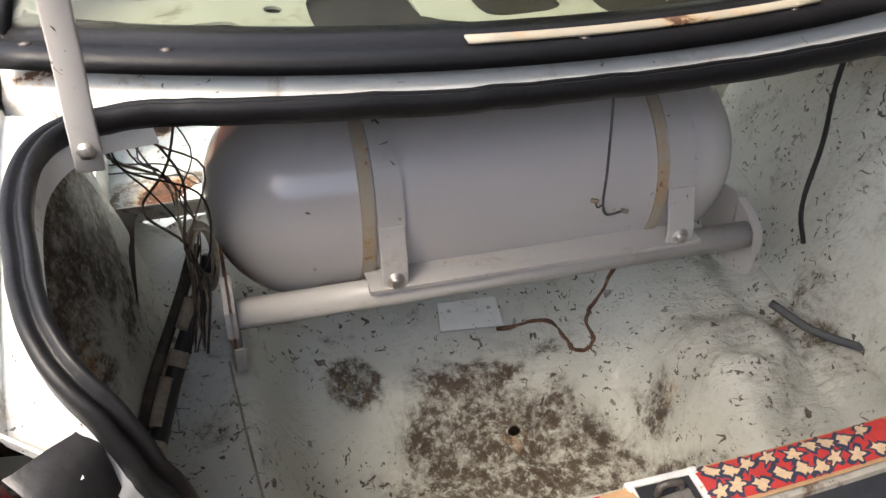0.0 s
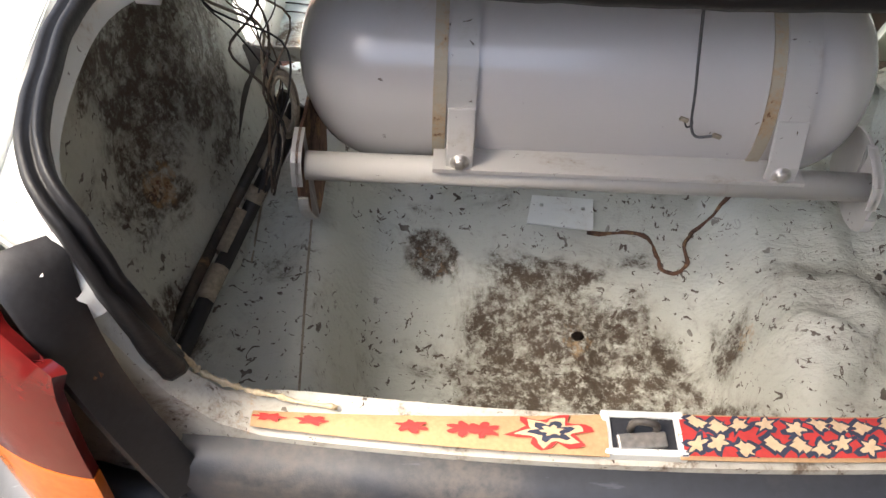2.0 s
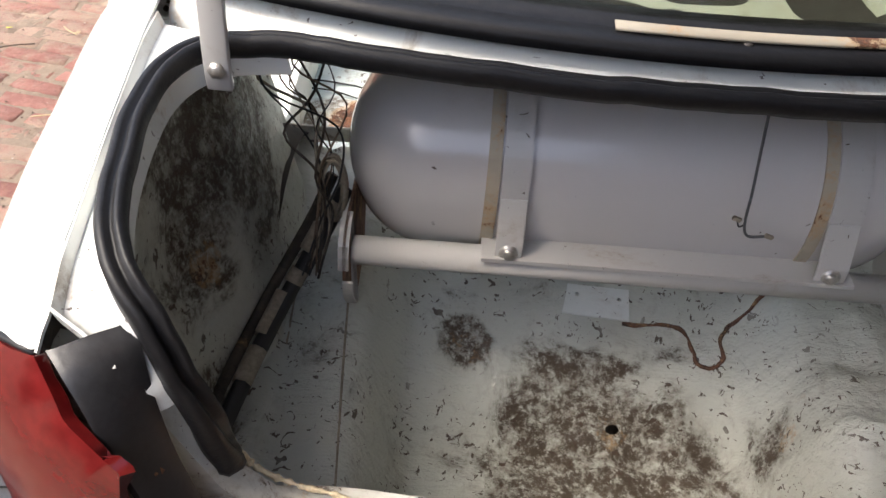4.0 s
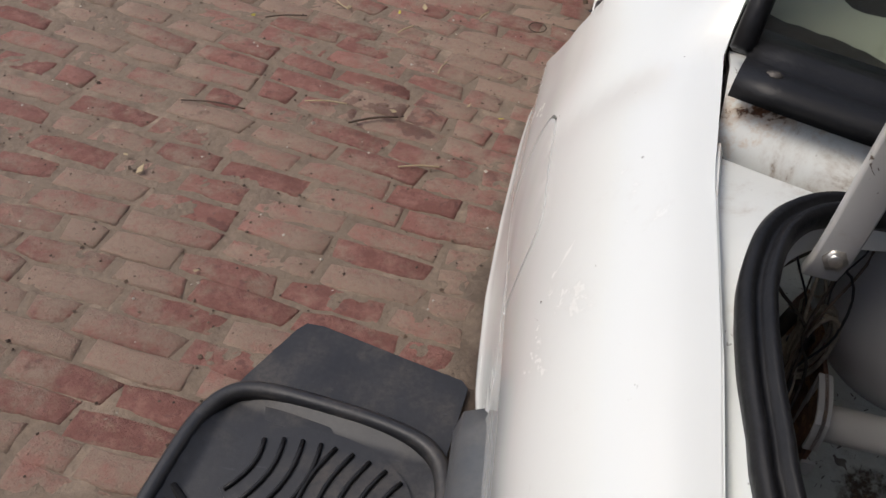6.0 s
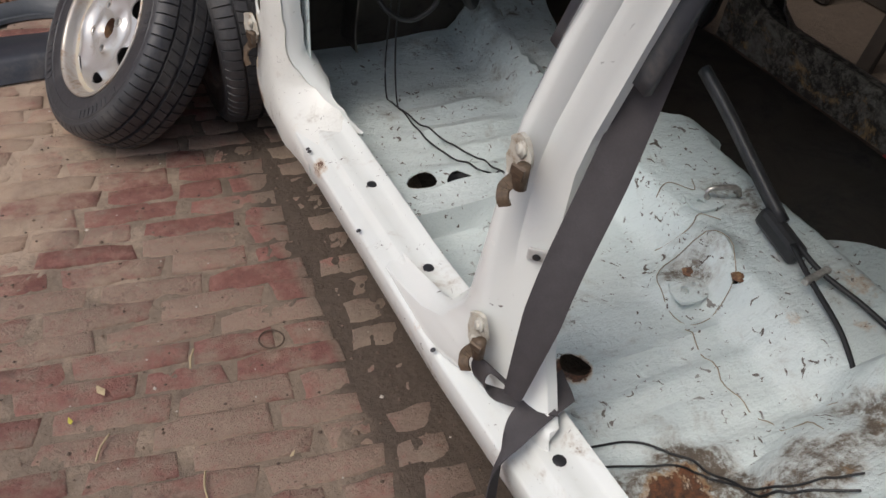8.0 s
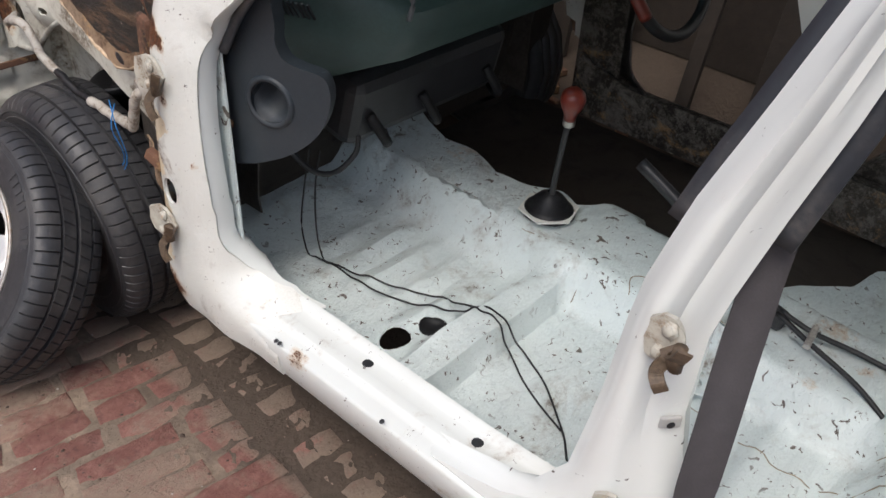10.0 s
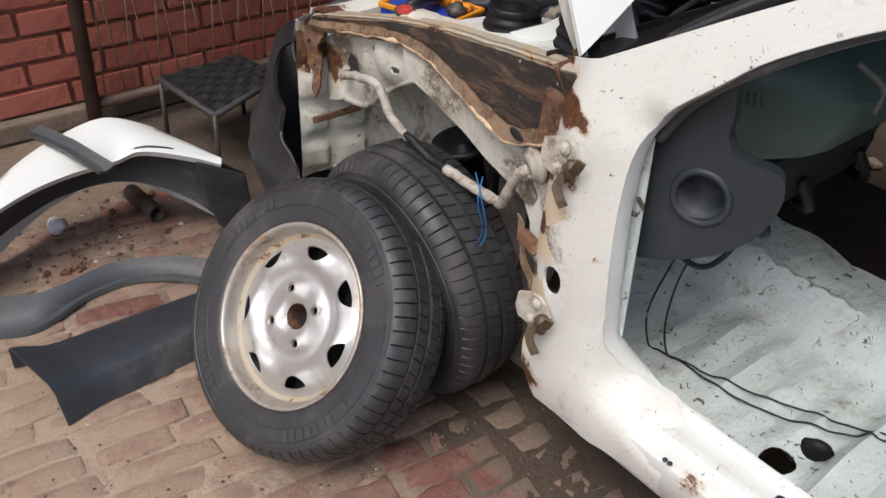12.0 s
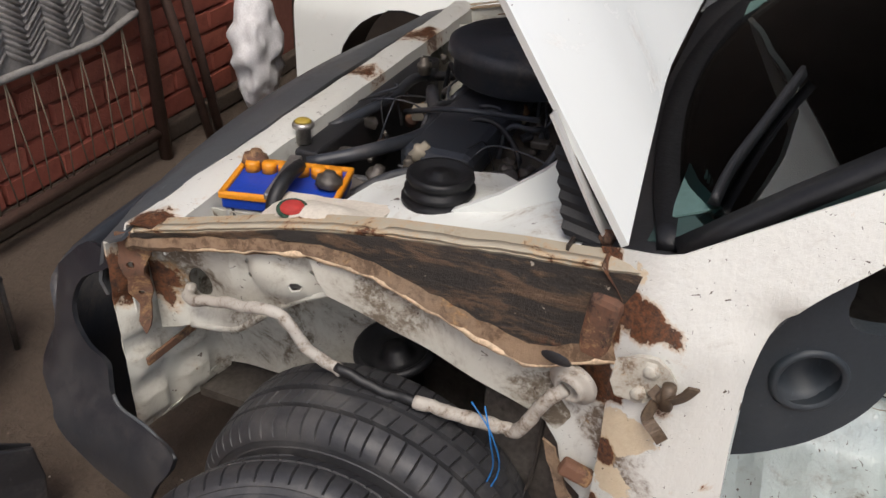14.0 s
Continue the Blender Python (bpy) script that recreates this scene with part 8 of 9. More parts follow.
for i, (u, k) in enumerate(((0.05, 0), (0.17, 0), (0.45, 0), (0.59, 0), (0.65, 0), (0.84, 1))):
    motif(ta, at_a, u, 0.5, 0.05 if not k else 0.10, 0.26 if not k else 0.42, k, i)
world_part(tb, "red_field", loft([[at_b(0.01 + 0.74 * i / 24 + (0.03 * math.sin(j * 1.6) if i == 24 else 0), 0.06 + 0.88 * j / 6, 0.0020) for j in range(7)] for i in range(25)]), TAPE_RED, "red carpet field", smooth=False)
for i in range(18):
    u, v = 0.05 + 0.66 * (i % 9) / 9 + 0.012 * math.sin(i * 5), (0.28 if i < 9 else 0.72) + 0.06 * math.sin(i * 2.3)
    n, a0 = 22, i * 1.1
    for mat, sc, lift in ((TAPE_NAVY, 1.0, 0.0026), (CREAM, 0.62, 0.0031)):
        loop = [(u + 0.040 * sc * math.cos(a) * (1 + 0.42 * math.cos(5 * a + i * 2)), min(0.96, max(0.04, v + 0.22 * sc * math.sin(a + 0.5 * math.cos(a0)) * (1 + 0.38 * math.cos(5 * a + i))))) for a in [2 * math.pi * k / n for k in range(n)]]
        bm = bmesh.new()
        bm.faces.new([bm.verts.new(at_b(uu, vv, lift)) for uu, vv in loop])
        world_part(tb, "leaf_motif", bm, mat, smooth=False)
motif(tb, at_b, 0.88, 0.5, 0.05, 0.3, 0, 31)

# steel repair plate and stains' rims on the boot floor
pl = [(-0.045, -0.02), (0.065, -0.028), (0.068, 0.03), (-0.035, 0.034)]
cpart("repair_plate", sheet(pl, [disc((-0.02, 0.015), 0.004, 6), disc((0.05, 0.01), 0.004, 6)], lambda u, v: Vector((0.005 + u, 1.095 + v, 0.404 + 0.25 * v)), 0.05), M["body_worn"], label="pale riveted repair plate", solid=0.004)

# ---- loose things on the ground ----
fender = thing("loose_fender", "white front fender lying on the paving, black mud liner showing", "car fender", (-1.1, 4.35, 0.0))
FW = [(-1.52, 4.28, 0.10), (-1.47, 4.30, 0.177), (-1.367, 4.32, 0.228), (-1.253, 4.34, 0.255), (-1.142, 4.35, 0.264), (-1.042, 4.35, 0.264), (-0.975, 4.33, 0.282), (-0.88, 4.28, 0.262), (-0.80, 4.23, 0.235)]
FU = [(-1.53, 4.32, 0.09), (-1.46, 4.345, 0.180), (-1.345, 4.385, 0.252), (-1.247, 4.43, 0.286), (-1.137, 4.46, 0.312), (-1.018, 4.46, 0.332), (-0.93, 4.43, 0.305), (-0.865, 4.38, 0.27), (-0.785, 4.26, 0.225)]
W, U = spline(FW, 5), spline(FU, 5)
rows = [[w + Vector((0, 0.010, -0.014)), w, lerp(w, u, 0.35) + Vector((0, 0, 0.012)), lerp(w, u, 0.7) + Vector((0, 0, 0.010)), u, u + Vector((0, 0.05, -0.10)), u + Vector((0, 0.07, -0.22 if u.z > 0.22 else -u.z))] for w, u in zip(W, U)]
world_part(fender, "fender_skin", loft(rows), M["body"], "white outer skin with a round hole", solid=0.004)
FL = [(-1.50, 4.40, 0.0), (-1.43, 4.40, 0.06), (-1.345, 4.40, 0.115), (-1.255, 4.40, 0.155), (-1.167, 4.40, 0.178), (-1.043, 4.38, 0.187), (-0.947, 4.33, 0.166), (-0.862, 4.26, 0.114), (-0.80, 4.215, 0.03)]
Lw = spline(FL, 5)
LIN = dusty("scuffed_black_liner", (0.022, 0.022, 0.024), 0.45, 0.7, (0.17, 0.145, 0.125), 8)
FT = spline(FW[:6] + [(-0.965, 4.325, 0.295), (-0.85, 4.275, 0.262), (-0.742, 4.205, 0.20)], 5)
rows = [[w + Vector((0, 0.006, -0.004)), lerp(w, l, 0.3) + Vector((0, 0.02, 0.01)), lerp(w, l, 0.7) + Vector((0, 0.02, 0.005)), l] for w, l in zip(FT, Lw)]
world_part(fender, "mud_liner", loft(rows), LIN, "scuffed black plastic mud liner", solid=0.005)
end = [(-0.86, 4.262, 0.25), (-0.745, 4.207, 0.20), (-0.738, 4.203, 0.12), (-0.755, 4.20, 0.03), (-0.80, 4.205, 0.01), (-0.83, 4.225, 0.06), (-0.85, 4.25, 0.15)]
bm = bmesh.new()
bm.faces.new([bm.verts.new(p) for p in end])
world_part(fender, "liner_end", bm, LIN, "rounded end of the liner", smooth=False, solid=0.012, bevel=0.004)
rail_t = thing("metal_strip", "bent dark metal channel strip lying across the fender", "metal strip", (-1.13, 4.33, 0.33))
world_part(rail_t, "channel", sweep([(-1.185, 4.50, 0.33), (-1.14, 4.38, 0.325), (-1.098, 4.235, 0.31)], [(-0.024, 0.008), (-0.022, -0.004), (0.0, -0.008), (0.022, -0.004), (0.024, 0.008), (0.018, 0.004), (0.0, -0.002), (-0.018, 0.004)]), M["trim"], smooth=False)
# wheel arch moulding
mould = thing("arch_moulding", "long faded grey plastic arch moulding lying on the bricks", "plastic moulding", (-1.2, 4.18, 0.0))
OUT = spline([(-1.60, 4.29, 0.03), (-1.506, 4.292, 0.04), (-1.395, 4.246, 0.045), (-1.333, 4.205, 0.05), (-1.253, 4.202, 0.055), (-1.135, 4.218, 0.055), (-1.008, 4.172, 0.05), (-0.898, 4.086, 0.04), (-0.85, 3.98, 0.03)], 6)
INN = spline([(-1.62, 4.20, 0.01), (-1.544, 4.189, 0.01), (-1.405, 4.124, 0.01), (-1.330, 4.125, 0.01), (-1.232, 4.165, 0.012), (-1.123, 4.170, 0.012), (-1.030, 4.125, 0.012), (-0.955, 4.045, 0.01), (-0.91, 3.96, 0.01)], 6)
rows = [[o + Vector((0, 0.006, -0.035 + 0.0)), o, lerp(o, i, 0.3) + Vector((0, 0, 0.004)), lerp(o, i, 0.6) + Vector((0, 0, 0.004)), lerp(o, i, 0.72) + Vector((0, 0, -0.004)), i + Vector((0, 0, 0.008)), i + Vector((0, -0.004, -0.004))] for o, i in zip(OUT, INN)]
world_part(mould, "moulding", loft(rows), M["trim"], solid=0.004)
# box-shaped pillar trim
trimb = thing("pillar_trim", "dark grey plastic pillar trim lying on the bricks", "plastic trim", (-1.2, 3.9, 0.0))
rows = []
for i in range(17):
    t = i / 16
    flare = ramp(t, [(0, 1), (0.16, 0)])
    c0, c1 = Vector((-1.44 - 0.01 * flare, 4.005 + 0.015 * flare, 0)), Vector((-0.96, 3.985, 0))
    d0, d1 = Vector((-1.385 - 0.03 * flare, 3.80 - 0.02 * flare, 0)), Vector((-1.04, 3.815, 0))
    a, b = lerp(c0, c1, t), lerp(d0, d1, t)
    hgt = 0.055 + 0.02 * flare
    rows.append([a + Vector((0, 0.004, 0.004)), a + Vector((0, 0, hgt - 0.008)), lerp(a, b, 0.06) + Vector((0, 0, hgt)), lerp(a, b, 0.8) + Vector((0, 0, hgt + 0.012)), lerp(a, b, 0.9) + Vector((0, 0, hgt)), lerp(a, b, 0.98) + Vector((0, 0, 0.02)), b + Vector((0, -0.006, 0.004))])
world_part(trimb, "trim_shell", loft(rows), M["plastic"], solid=0.004)
trimc = thing("grey_trim_piece", "short grey plastic trim piece on the bricks", "plastic trim", (-1.58, 4.06, 0.02))
world_part(trimc, "shell", box_bm((0.16, 0.07, 0.045), (-1.585, 4.075, 0.024), (0, 0, -25)), M["trim"], smooth=False, bevel=0.01)
panel = thing("grey_panel", "scuffed grey plastic bumper end standing by the fender", "plastic panel", (-1.42, 4.55, 0.0))
rows = []
for i in range(9):
    z = lerp(0.0, 0.47, i / 8)
    rows.append([Vector((-1.60, 4.52, z)), Vector((-1.50, 4.53, z)), Vector((-1.41 - 0.08 * (z / 0.47) ** 3, 4.55, z)), Vector((-1.385 - 0.10 * (z / 0.47) ** 3, 4.60, z))])
world_part(panel, "panel_shell", loft(rows), M["trim"], solid=0.008)
pipe = thing("short_pipe", "short piece of dusty iron pipe on the ground", "pipe", (-0.94, 4.49, 0.03))
prof = [(a, b) for a, b in ring(0.026, 16)]
world_part(pipe, "tube", lathe([(0.020, -0.08), (0.026, -0.08), (0.026, 0.08), (0.020, 0.08), (0.020, -0.08)], 20, axis_pose((-0.937, 4.49, 0.027), (0.07, -1, 0))), M["mud"], "rusty open tube")
cup = thing("white_connector", "small white plastic connector on the ground", "plastic part", (-1.186, 4.523, 0.01))
world_part(cup, "body", lathe([(0.0, 0.035), (0.016, 0.035), (0.017, 0.012), (0.026, 0.010), (0.026, 0.002), (0.0, 0.002)], 14, pose(-1.186, 4.523, 0.02, 60, 20, 30)), plain("white_plastic", (0.72, 0.70, 0.72), 0.5))
rng = random.Random(4)
for k in range(12):
    x, y = rng.uniform(-1.3, -0.85), rng.uniform(4.28, 4.62)
    if k > 7:
        x, y = -1.23 + rng.uniform(-0.05, 0.05), 4.30 + rng.uniform(-0.04, 0.04)
    ob = thing("loose_bolt", "rusty bolt dropped on the paving", "bolt", (x, y, 0.006), "dropped bolts")
    m = pose(x, y, 0.008, 90, 0, rng.uniform(0, 360))
    world_part(ob, "bolt", lathe([(0.0, 0.02), (0.004, 0.02), (0.004, 0.004), (0.009, 0.004), (0.009, -0.003), (0.0, -0.003)], 7, m), M["rust"], smooth=False)

# car floor mat
mat_t = thing("rubber_floor_mat", "black ribbed rubber car mat lying folded on the bricks", "floor mat", (-1.0, 1.1, 0.0))
RB = dusty("dusty_black_rubber", (0.022, 0.023, 0.026), 0.42, 0.45, (0.17, 0.145, 0.12), 6)


def mat_xyz(u, v, z=0.0):
    return Vector((lerp(-1.262, -0.755, u) + 0.03 * (v - 0.5), lerp(0.66, 1.20, v) + (-0.03) * u, 0.014 + z))


tray = [(0.0, -0.3), (0.0, 0.66), (0.015, 0.80), (0.06, 0.90), (0.14, 0.955), (0.3, 0.98), (0.6, 0.985), (0.80, 0.965), (0.90, 0.915), (0.955, 0.83), (0.985, 0.70), (1.0, 0.4), (1.0, -0.3)]
world_part(mat_t, "tray", sheet(tray, [], lambda u, v: mat_xyz(u, v, 0.018 * ramp(min(u, 1 - u, 1.0 - v), [(0.0, 1), (0.05, 1), (0.085, 0)]) + dent((u, v, 0), 2, 0.004)), 0.035), RB, "moulded tray with a raised rim", solid=0.006)
rim = [(0.022, -0.3), (0.022, 0.3), (0.022, 0.66), (0.036, 0.79), (0.076, 0.885), (0.15, 0.937), (0.3, 0.96), (0.6, 0.965), (0.79, 0.946), (0.885, 0.90), (0.936, 0.82), (0.964, 0.70), (0.978, 0.4), (0.978, -0.3)]
world_part(mat_t, "raised_rim", sweep(spline([mat_xyz(u, v, 0.020) for u, v in rim], 5), [(-0.016, -0.02), (-0.013, 0.004), (-0.006, 0.010), (0.006, 0.010), (0.013, 0.004), (0.016, -0.02)]), RB, "thick rounded rim of the mat")
flap = [(-1.222, 1.13), (-1.20, 1.20), (-1.15, 1.33), (-1.135, 1.352), (-1.10, 1.355), (-0.80, 1.305), (-0.785, 1.29), (-0.79, 1.10), (-1.0, 1.1)]
world_part(mat_t, "heel_flap", sheet(flap, [], lambda x, y: Vector((x, y, 0.012 + dent((x, y, 2), 5, 0.006))), 0.03), RB, "flat rubber flap dusted with earth", solid=0.005)
oval = [(0.52 + 0.345 * math.cos(a), 0.68 + 0.20 * math.sin(a)) for a in [i * math.pi / 24 for i in range(48)]]
world_part(mat_t, "oval_pad", sheet(oval, [], lambda u, v: mat_xyz(u, v, 0.008), 0.06), RB, "raised oval heel pad", solid=0.006)
for k in range(9):
    u0 = 0.26 + k * 0.065
    hgt = 0.20 * math.sqrt(max(0.02, 1 - ((u0 - 0.52) / 0.36) ** 2))
    pts = [mat_xyz(u0 + 0.03 * math.sin(3 * s) * (1 if k < 4 else -1) + 0.04 * (s - 0.5), 0.68 + hgt * 1.5 * (s - 0.5), 0.011) for s in [i / 6 for i in range(7)]]
    world_part(mat_t, "rib", sweep(pts, ring(0.0045, 6)), M["rubber"])
for k in range(6):
    for s, d in ((0.05, 1), (0.95, -1)):
        v0 = 0.52 - k * 0.055
        pts = [mat_xyz(s + d * 0.02, v0 + 0.02, 0.006), mat_xyz(s + d * 0.16, v0 - 0.06 if d > 0 else v0 - 0.05, 0.006), mat_xyz(s + d * 0.28, v0 - 0.05 - 0.06, 0.006)]
        world_part(mat_t, "rib", sweep(pts, ring(0.007, 6)), M["rubber"])
for k in range(13):
    u = 0.2 + k * 0.05
    world_part(mat_t, "rib", sweep([mat_xyz(u, 0.44 - 0.05 * math.sin(math.pi * k / 12) + 0.02, 0.006), mat_xyz(u + 0.005, 0.25, 0.006), mat_xyz(u + 0.006, -0.1, 0.006)], ring(0.007, 6)), M["rubber"])

# twigs and litter
rng = random.Random(8)
TW = plain("dry_twig", (0.07, 0.045, 0.03), 0.8)
STR = plain("dry_straw", (0.38, 0.30, 0.18), 0.8)
spots = [(-1.21, 2.02, 0.5, 0.13), (-1.47, 2.52, 2.5, 0.07), (-1.35, 2.05, 0.2, 0.11), (-1.62, 1.95, 0.1, 0.17), (-1.05, 1.88, 0.3, 0.10), (-1.25, 2.45, 1.0, 0.06), (-1.6, 2.4, 0.4, 0.12), (-1.05, 2.6, 1.2, 0.05), (-1.10, 2.30, 1.4, 0.06)]
for k, (x, y, a, l) in enumerate(spots):
    ob = thing("twig", "thin dry twig lying on the bricks", "twig", (x, y, 0.012), "twigs")
    d = Vector((math.cos(a), math.sin(a), 0)) * l / 2
    p = Vector((x, y, 0.012))
    world_part(ob, "stem", tube([p - d, p + Vector((-d.y, d.x, 0)) * 0.12, p + d], 0.0022 if k else 0.003, 5), TW if k % 3 == 0 else STR)
LF = plain("yellow_leaf", (0.42, 0.36, 0.05), 0.7)
for k in range(16):
    x, y = rng.uniform(-1.75, -0.85), rng.uniform(1.2, 3.1)
    s = rng.uniform(0.006, 0.016)
    ob = thing("dry_leaf", "small dry leaf scrap on the bricks", "leaf", (x, y, 0.01), "leaf scraps")
    bm = mesh_of([Vector((x - s, y, 0.010)), Vector((x - s * 0.2, y - s * 0.5, 0.012)), Vector((x + s, y + s * 0.2, 0.015)), Vector((x, y + s * 0.6, 0.010))], [(0, 1, 2, 3)])
    bmesh.ops.rotate(bm, cent=(x, y, 0.01), matrix=Matrix.Rotation(rng.uniform(0, 6.3), 3, "Z"), verts=bm.verts)
    world_part(ob, "blade", bm, LF if k % 3 == 0 else STR, smooth=False, solid=0.0012)

wr = thing("wire_ring", "thin rusty wire ring lying on the bricks", "wire ring", (-0.886, 2.595, 0.008))
world_part(wr, "ring", tube([(-0.886 + 0.026 * math.cos(a), 2.595 + 0.026 * math.sin(a), 0.008) for a in [i * math.pi / 6 for i in range(12)]], 0.0018, 5, closed=True, steps=2), TW)
# crumbs of earth and grit trodden over the paving
verts, faces = [], []
rng = random.Random(17)
for k in range(1750):
    x, y = rng.uniform(-2.2, -0.55), rng.uniform(0.9, 4.7)
    s = rng.uniform(0.0015, 0.005) * (1.6 if k % 17 == 0 else 1)
    if k > 1640:
        x, y, s = rng.gauss(-1.13, 0.12), rng.gauss(4.36, 0.12), rng.uniform(0.004, 0.011)
    z = ground_z(x, y) + 0.001
    n = len(verts)
    verts += [Vector((x + s * math.cos(a) * rng.uniform(0.7, 1.3), y + s * math.sin(a) * rng.uniform(0.7, 1.3), z)) for a in (0, 1.57, 3.14, 4.71)] + [Vector((x, y, z + s * 0.8))]
    faces += [(n, n + 1, n + 4), (n + 1, n + 2, n + 4), (n + 2, n + 3, n + 4), (n + 3, n, n + 4)]
CR = Mat("earth_crumbs", 0.9)
_r = CR.island()
CR.color(CR.mix(CR.step(_r, 0.86, 0.9), CR.mix(_r, (0.06, 0.04, 0.03), (0.20, 0.14, 0.10)), (0.50, 0.45, 0.38)))
grit = new("grit", bpy.data.meshes.new("grit"))
grit.data.from_pydata(verts, [], faces)
grit.data.materials.append(CR.m)
tagged(grit, "fine crumbs of earth and grit on the paving", "grit", kind="stuff")

# ---- by the wall: stool and string bed ----
stool = thing("woven_stool", "low iron stool with a black woven strap seat", "stool", (-0.52, 4.74, 0.0))
C4 = [Vector((-0.69, 4.87, 0.215)), Vector((-0.39, 4.90, 0.215)), Vector((-0.36, 4.68, 0.215)), Vector((-0.665, 4.54, 0.215))]
for c in C4:
    world_part(stool, "leg", sweep([Vector((c.x, c.y, 0.0)), c], ring(0.008, 8), up=(1, 0, 0)), M["grease_and_shade"], "ribbed rebar leg")
for a, b in zip(C4, C4[1:] + C4[:1]):
    world_part(stool, "seat_rail", sweep([a, b], ring(0.011, 8)), M["belt"], "strap-bound seat rail")


def on_seat(u, v):
    return lerp(lerp(C4[0], C4[1], u), lerp(C4[3], C4[2], u), v)


for k in range(8):
    for d in (0, 1):
        pts = []
        for i in range(33):
            t = i / 32
            z = 0.008 + 0.006 * math.sin((t * 8 + k + d) * math.pi)
            s = (k + 0.5) / 8
            pts.append(on_seat(t, s) + Vector((0, 0, z)) if d == 0 else on_seat(s, t) + Vector((0, 0, 0.008 - (z - 0.008))))
        world_part(stool, "strap", sweep(pts, [(-0.016, 0), (0.016, 0), (0.015, 0.003), (-0.015, 0.003)]), M["wire"], "black woven strap", smooth=False)

bed = thing("string_bed", "string bed with a grey woven web stood against the wall", "string bed", (-0.1, 5.05, 0.0))
IR = plain("brown_painted_pipe", (0.075, 0.045, 0.035), 0.5, 0.2, var=0.4)
for x, lean in ((-0.865, 0.05), (0.72, 0.02)):
    world_part(bed, "pole", sweep([(x, 5.04, 0.0), (x + lean, 5.10, 1.9)], ring(0.024, 14), up=(1, 0, 0)), IR, "brown pipe side pole")
world_part(bed, "foot_rail", sweep([(-0.865, 5.05, 0.10), (0.72, 5.05, 0.10)], ring(0.02, 12)), IR, "brown pipe foot rail")


def net_low(x):
    return lin(x, [(-0.86, 0.60), (-0.65, 0.575), (-0.2, 0.50), (0.5, 0.50), (0.72, 0.55)])


WEB = plain("grey_cotton_web", (0.25, 0.235, 0.222), 0.9, var=0.3, scale=60, bump=0.002)
verts, faces = [], []
S, STEP = 0.078, 0.0195
for i in range(-1, 22):
    for j in range(80):
        # herringbone: the columns slant to the left and to the right in turn
        cx, cz = -0.86 + (i + 0.5) * S, 0.40 + j * STEP
        if cz - 0.03 < net_low(cx) or not -0.85 < cx < 0.71 or cz > 1.94:
            continue
        a = 0.62 if i % 2 == 0 else -0.62
        w, h = S * 0.64, STEP * 0.40
        k = len(verts)
        lift = 0.006 * noise.noise(Vector((i * 0.7, j * 0.7, 0)))
        for du, dv, o in ((-w, -h, 0), (w, -h, 0), (w, h, 0), (-w, h, 0), (-w * 0.85, -h * 0.5, 1), (w * 0.85, -h * 0.5, 1), (w * 0.85, h * 0.5, 1), (-w * 0.85, h * 0.5, 1)):
            verts.append(Vector((cx + du * math.cos(a) - dv * math.sin(a), 5.075 - o * 0.009 - lift - 0.004 * (du / w if i % 2 else -du / w), cz + du * math.sin(a) + dv * math.cos(a))))
        faces += [(k + 4, k + 5, k + 6, k + 7), (k, k + 1, k + 5, k + 4), (k + 1, k + 2, k + 6, k + 5), (k + 2, k + 3, k + 7, k + 6), (k + 3, k, k + 4, k + 7)]
web = world_part(bed, "woven_web", mesh_of(verts, faces), WEB, "grey herringbone cotton web", smooth=True, kind="stuff")
back = [[Vector((x, 5.08, net_low(x))), Vector((x, 5.085, 1.2)), Vector((x, 5.09, 1.95))] for x in [lerp(-0.85, 0.71, i / 20) for i in range(21)]]
world_part(bed, "web_backing", loft(back), WEB, "tight web layer", solid=0.006)
edge_l = [Vector((x, 5.068, net_low(x) - 0.004)) for x in [lerp(-0.85, 0.71, i / 30) for i in range(31)]]
world_part(bed, "web_edge", sweep(edge_l, ring(0.013, 8)), WEB, "bound web edge")
ROPE = plain("jute_rope", (0.16, 0.125, 0.09), 0.9, var=0.3, scale=60, bump=0.002)
for k in range(15):
    x = -0.78 + k * 0.10
    for d in (-0.035, 0.035):
        world_part(bed, "tension_rope", sweep([(x, 5.068, net_low(x)), (x + d * 0.5, 5.06, lerp(net_low(x), 0.12, 0.5)), (x + d, 5.05, 0.12)], ring(0.0026, 5), up=(1, 0, 0)), ROPE, "tension rope")
world_part(bed, "knot", lathe([(0.0, 0.03), (0.03, 0.022), (0.036, 0.0), (0.03, -0.02), (0.0, -0.03)], 10, pose(-0.84, 5.07, 0.60)), WEB, "rope knot")

# ---- beyond the car ----
ff = thing("standing_fender", "pale white fender standing on edge beyond the engine bay", "car fender", (1.0, 4.3, 0.3))
arch = [(4.52 - 0.0, 0.34)] + [(4.21 + 0.245 * math.cos(a), 0.34 + 0.255 * math.sin(a)) for a in [math.pi * i / 14 for i in range(1, 14)]] + [(3.965, 0.34)]
world_part(ff, "fender_skin", sheet([(4.62, 0.004), (4.62, 0.72), (4.35, 0.735), (4.0, 0.72), (3.72, 0.70), (3.70, 0.004), (3.95, 0.004)] + arch[::-1] + [(4.50, 0.004)], [], lambda y, z: Vector((0.98 + 0.10 * ramp(z, [(0.55, 0), (0.74, 1)]), y, z)), 0.04), M["body"], "pale white fender skin", solid=0.006)
rows = [[Vector((0.985, y, z)), Vector((1.15, lerp(4.21, y, 0.97), z - 0.01))] for y, z in arch]
world_part(ff, "inner_arch", loft(rows), M["rubber"], "dark inner arch", solid=0.006)
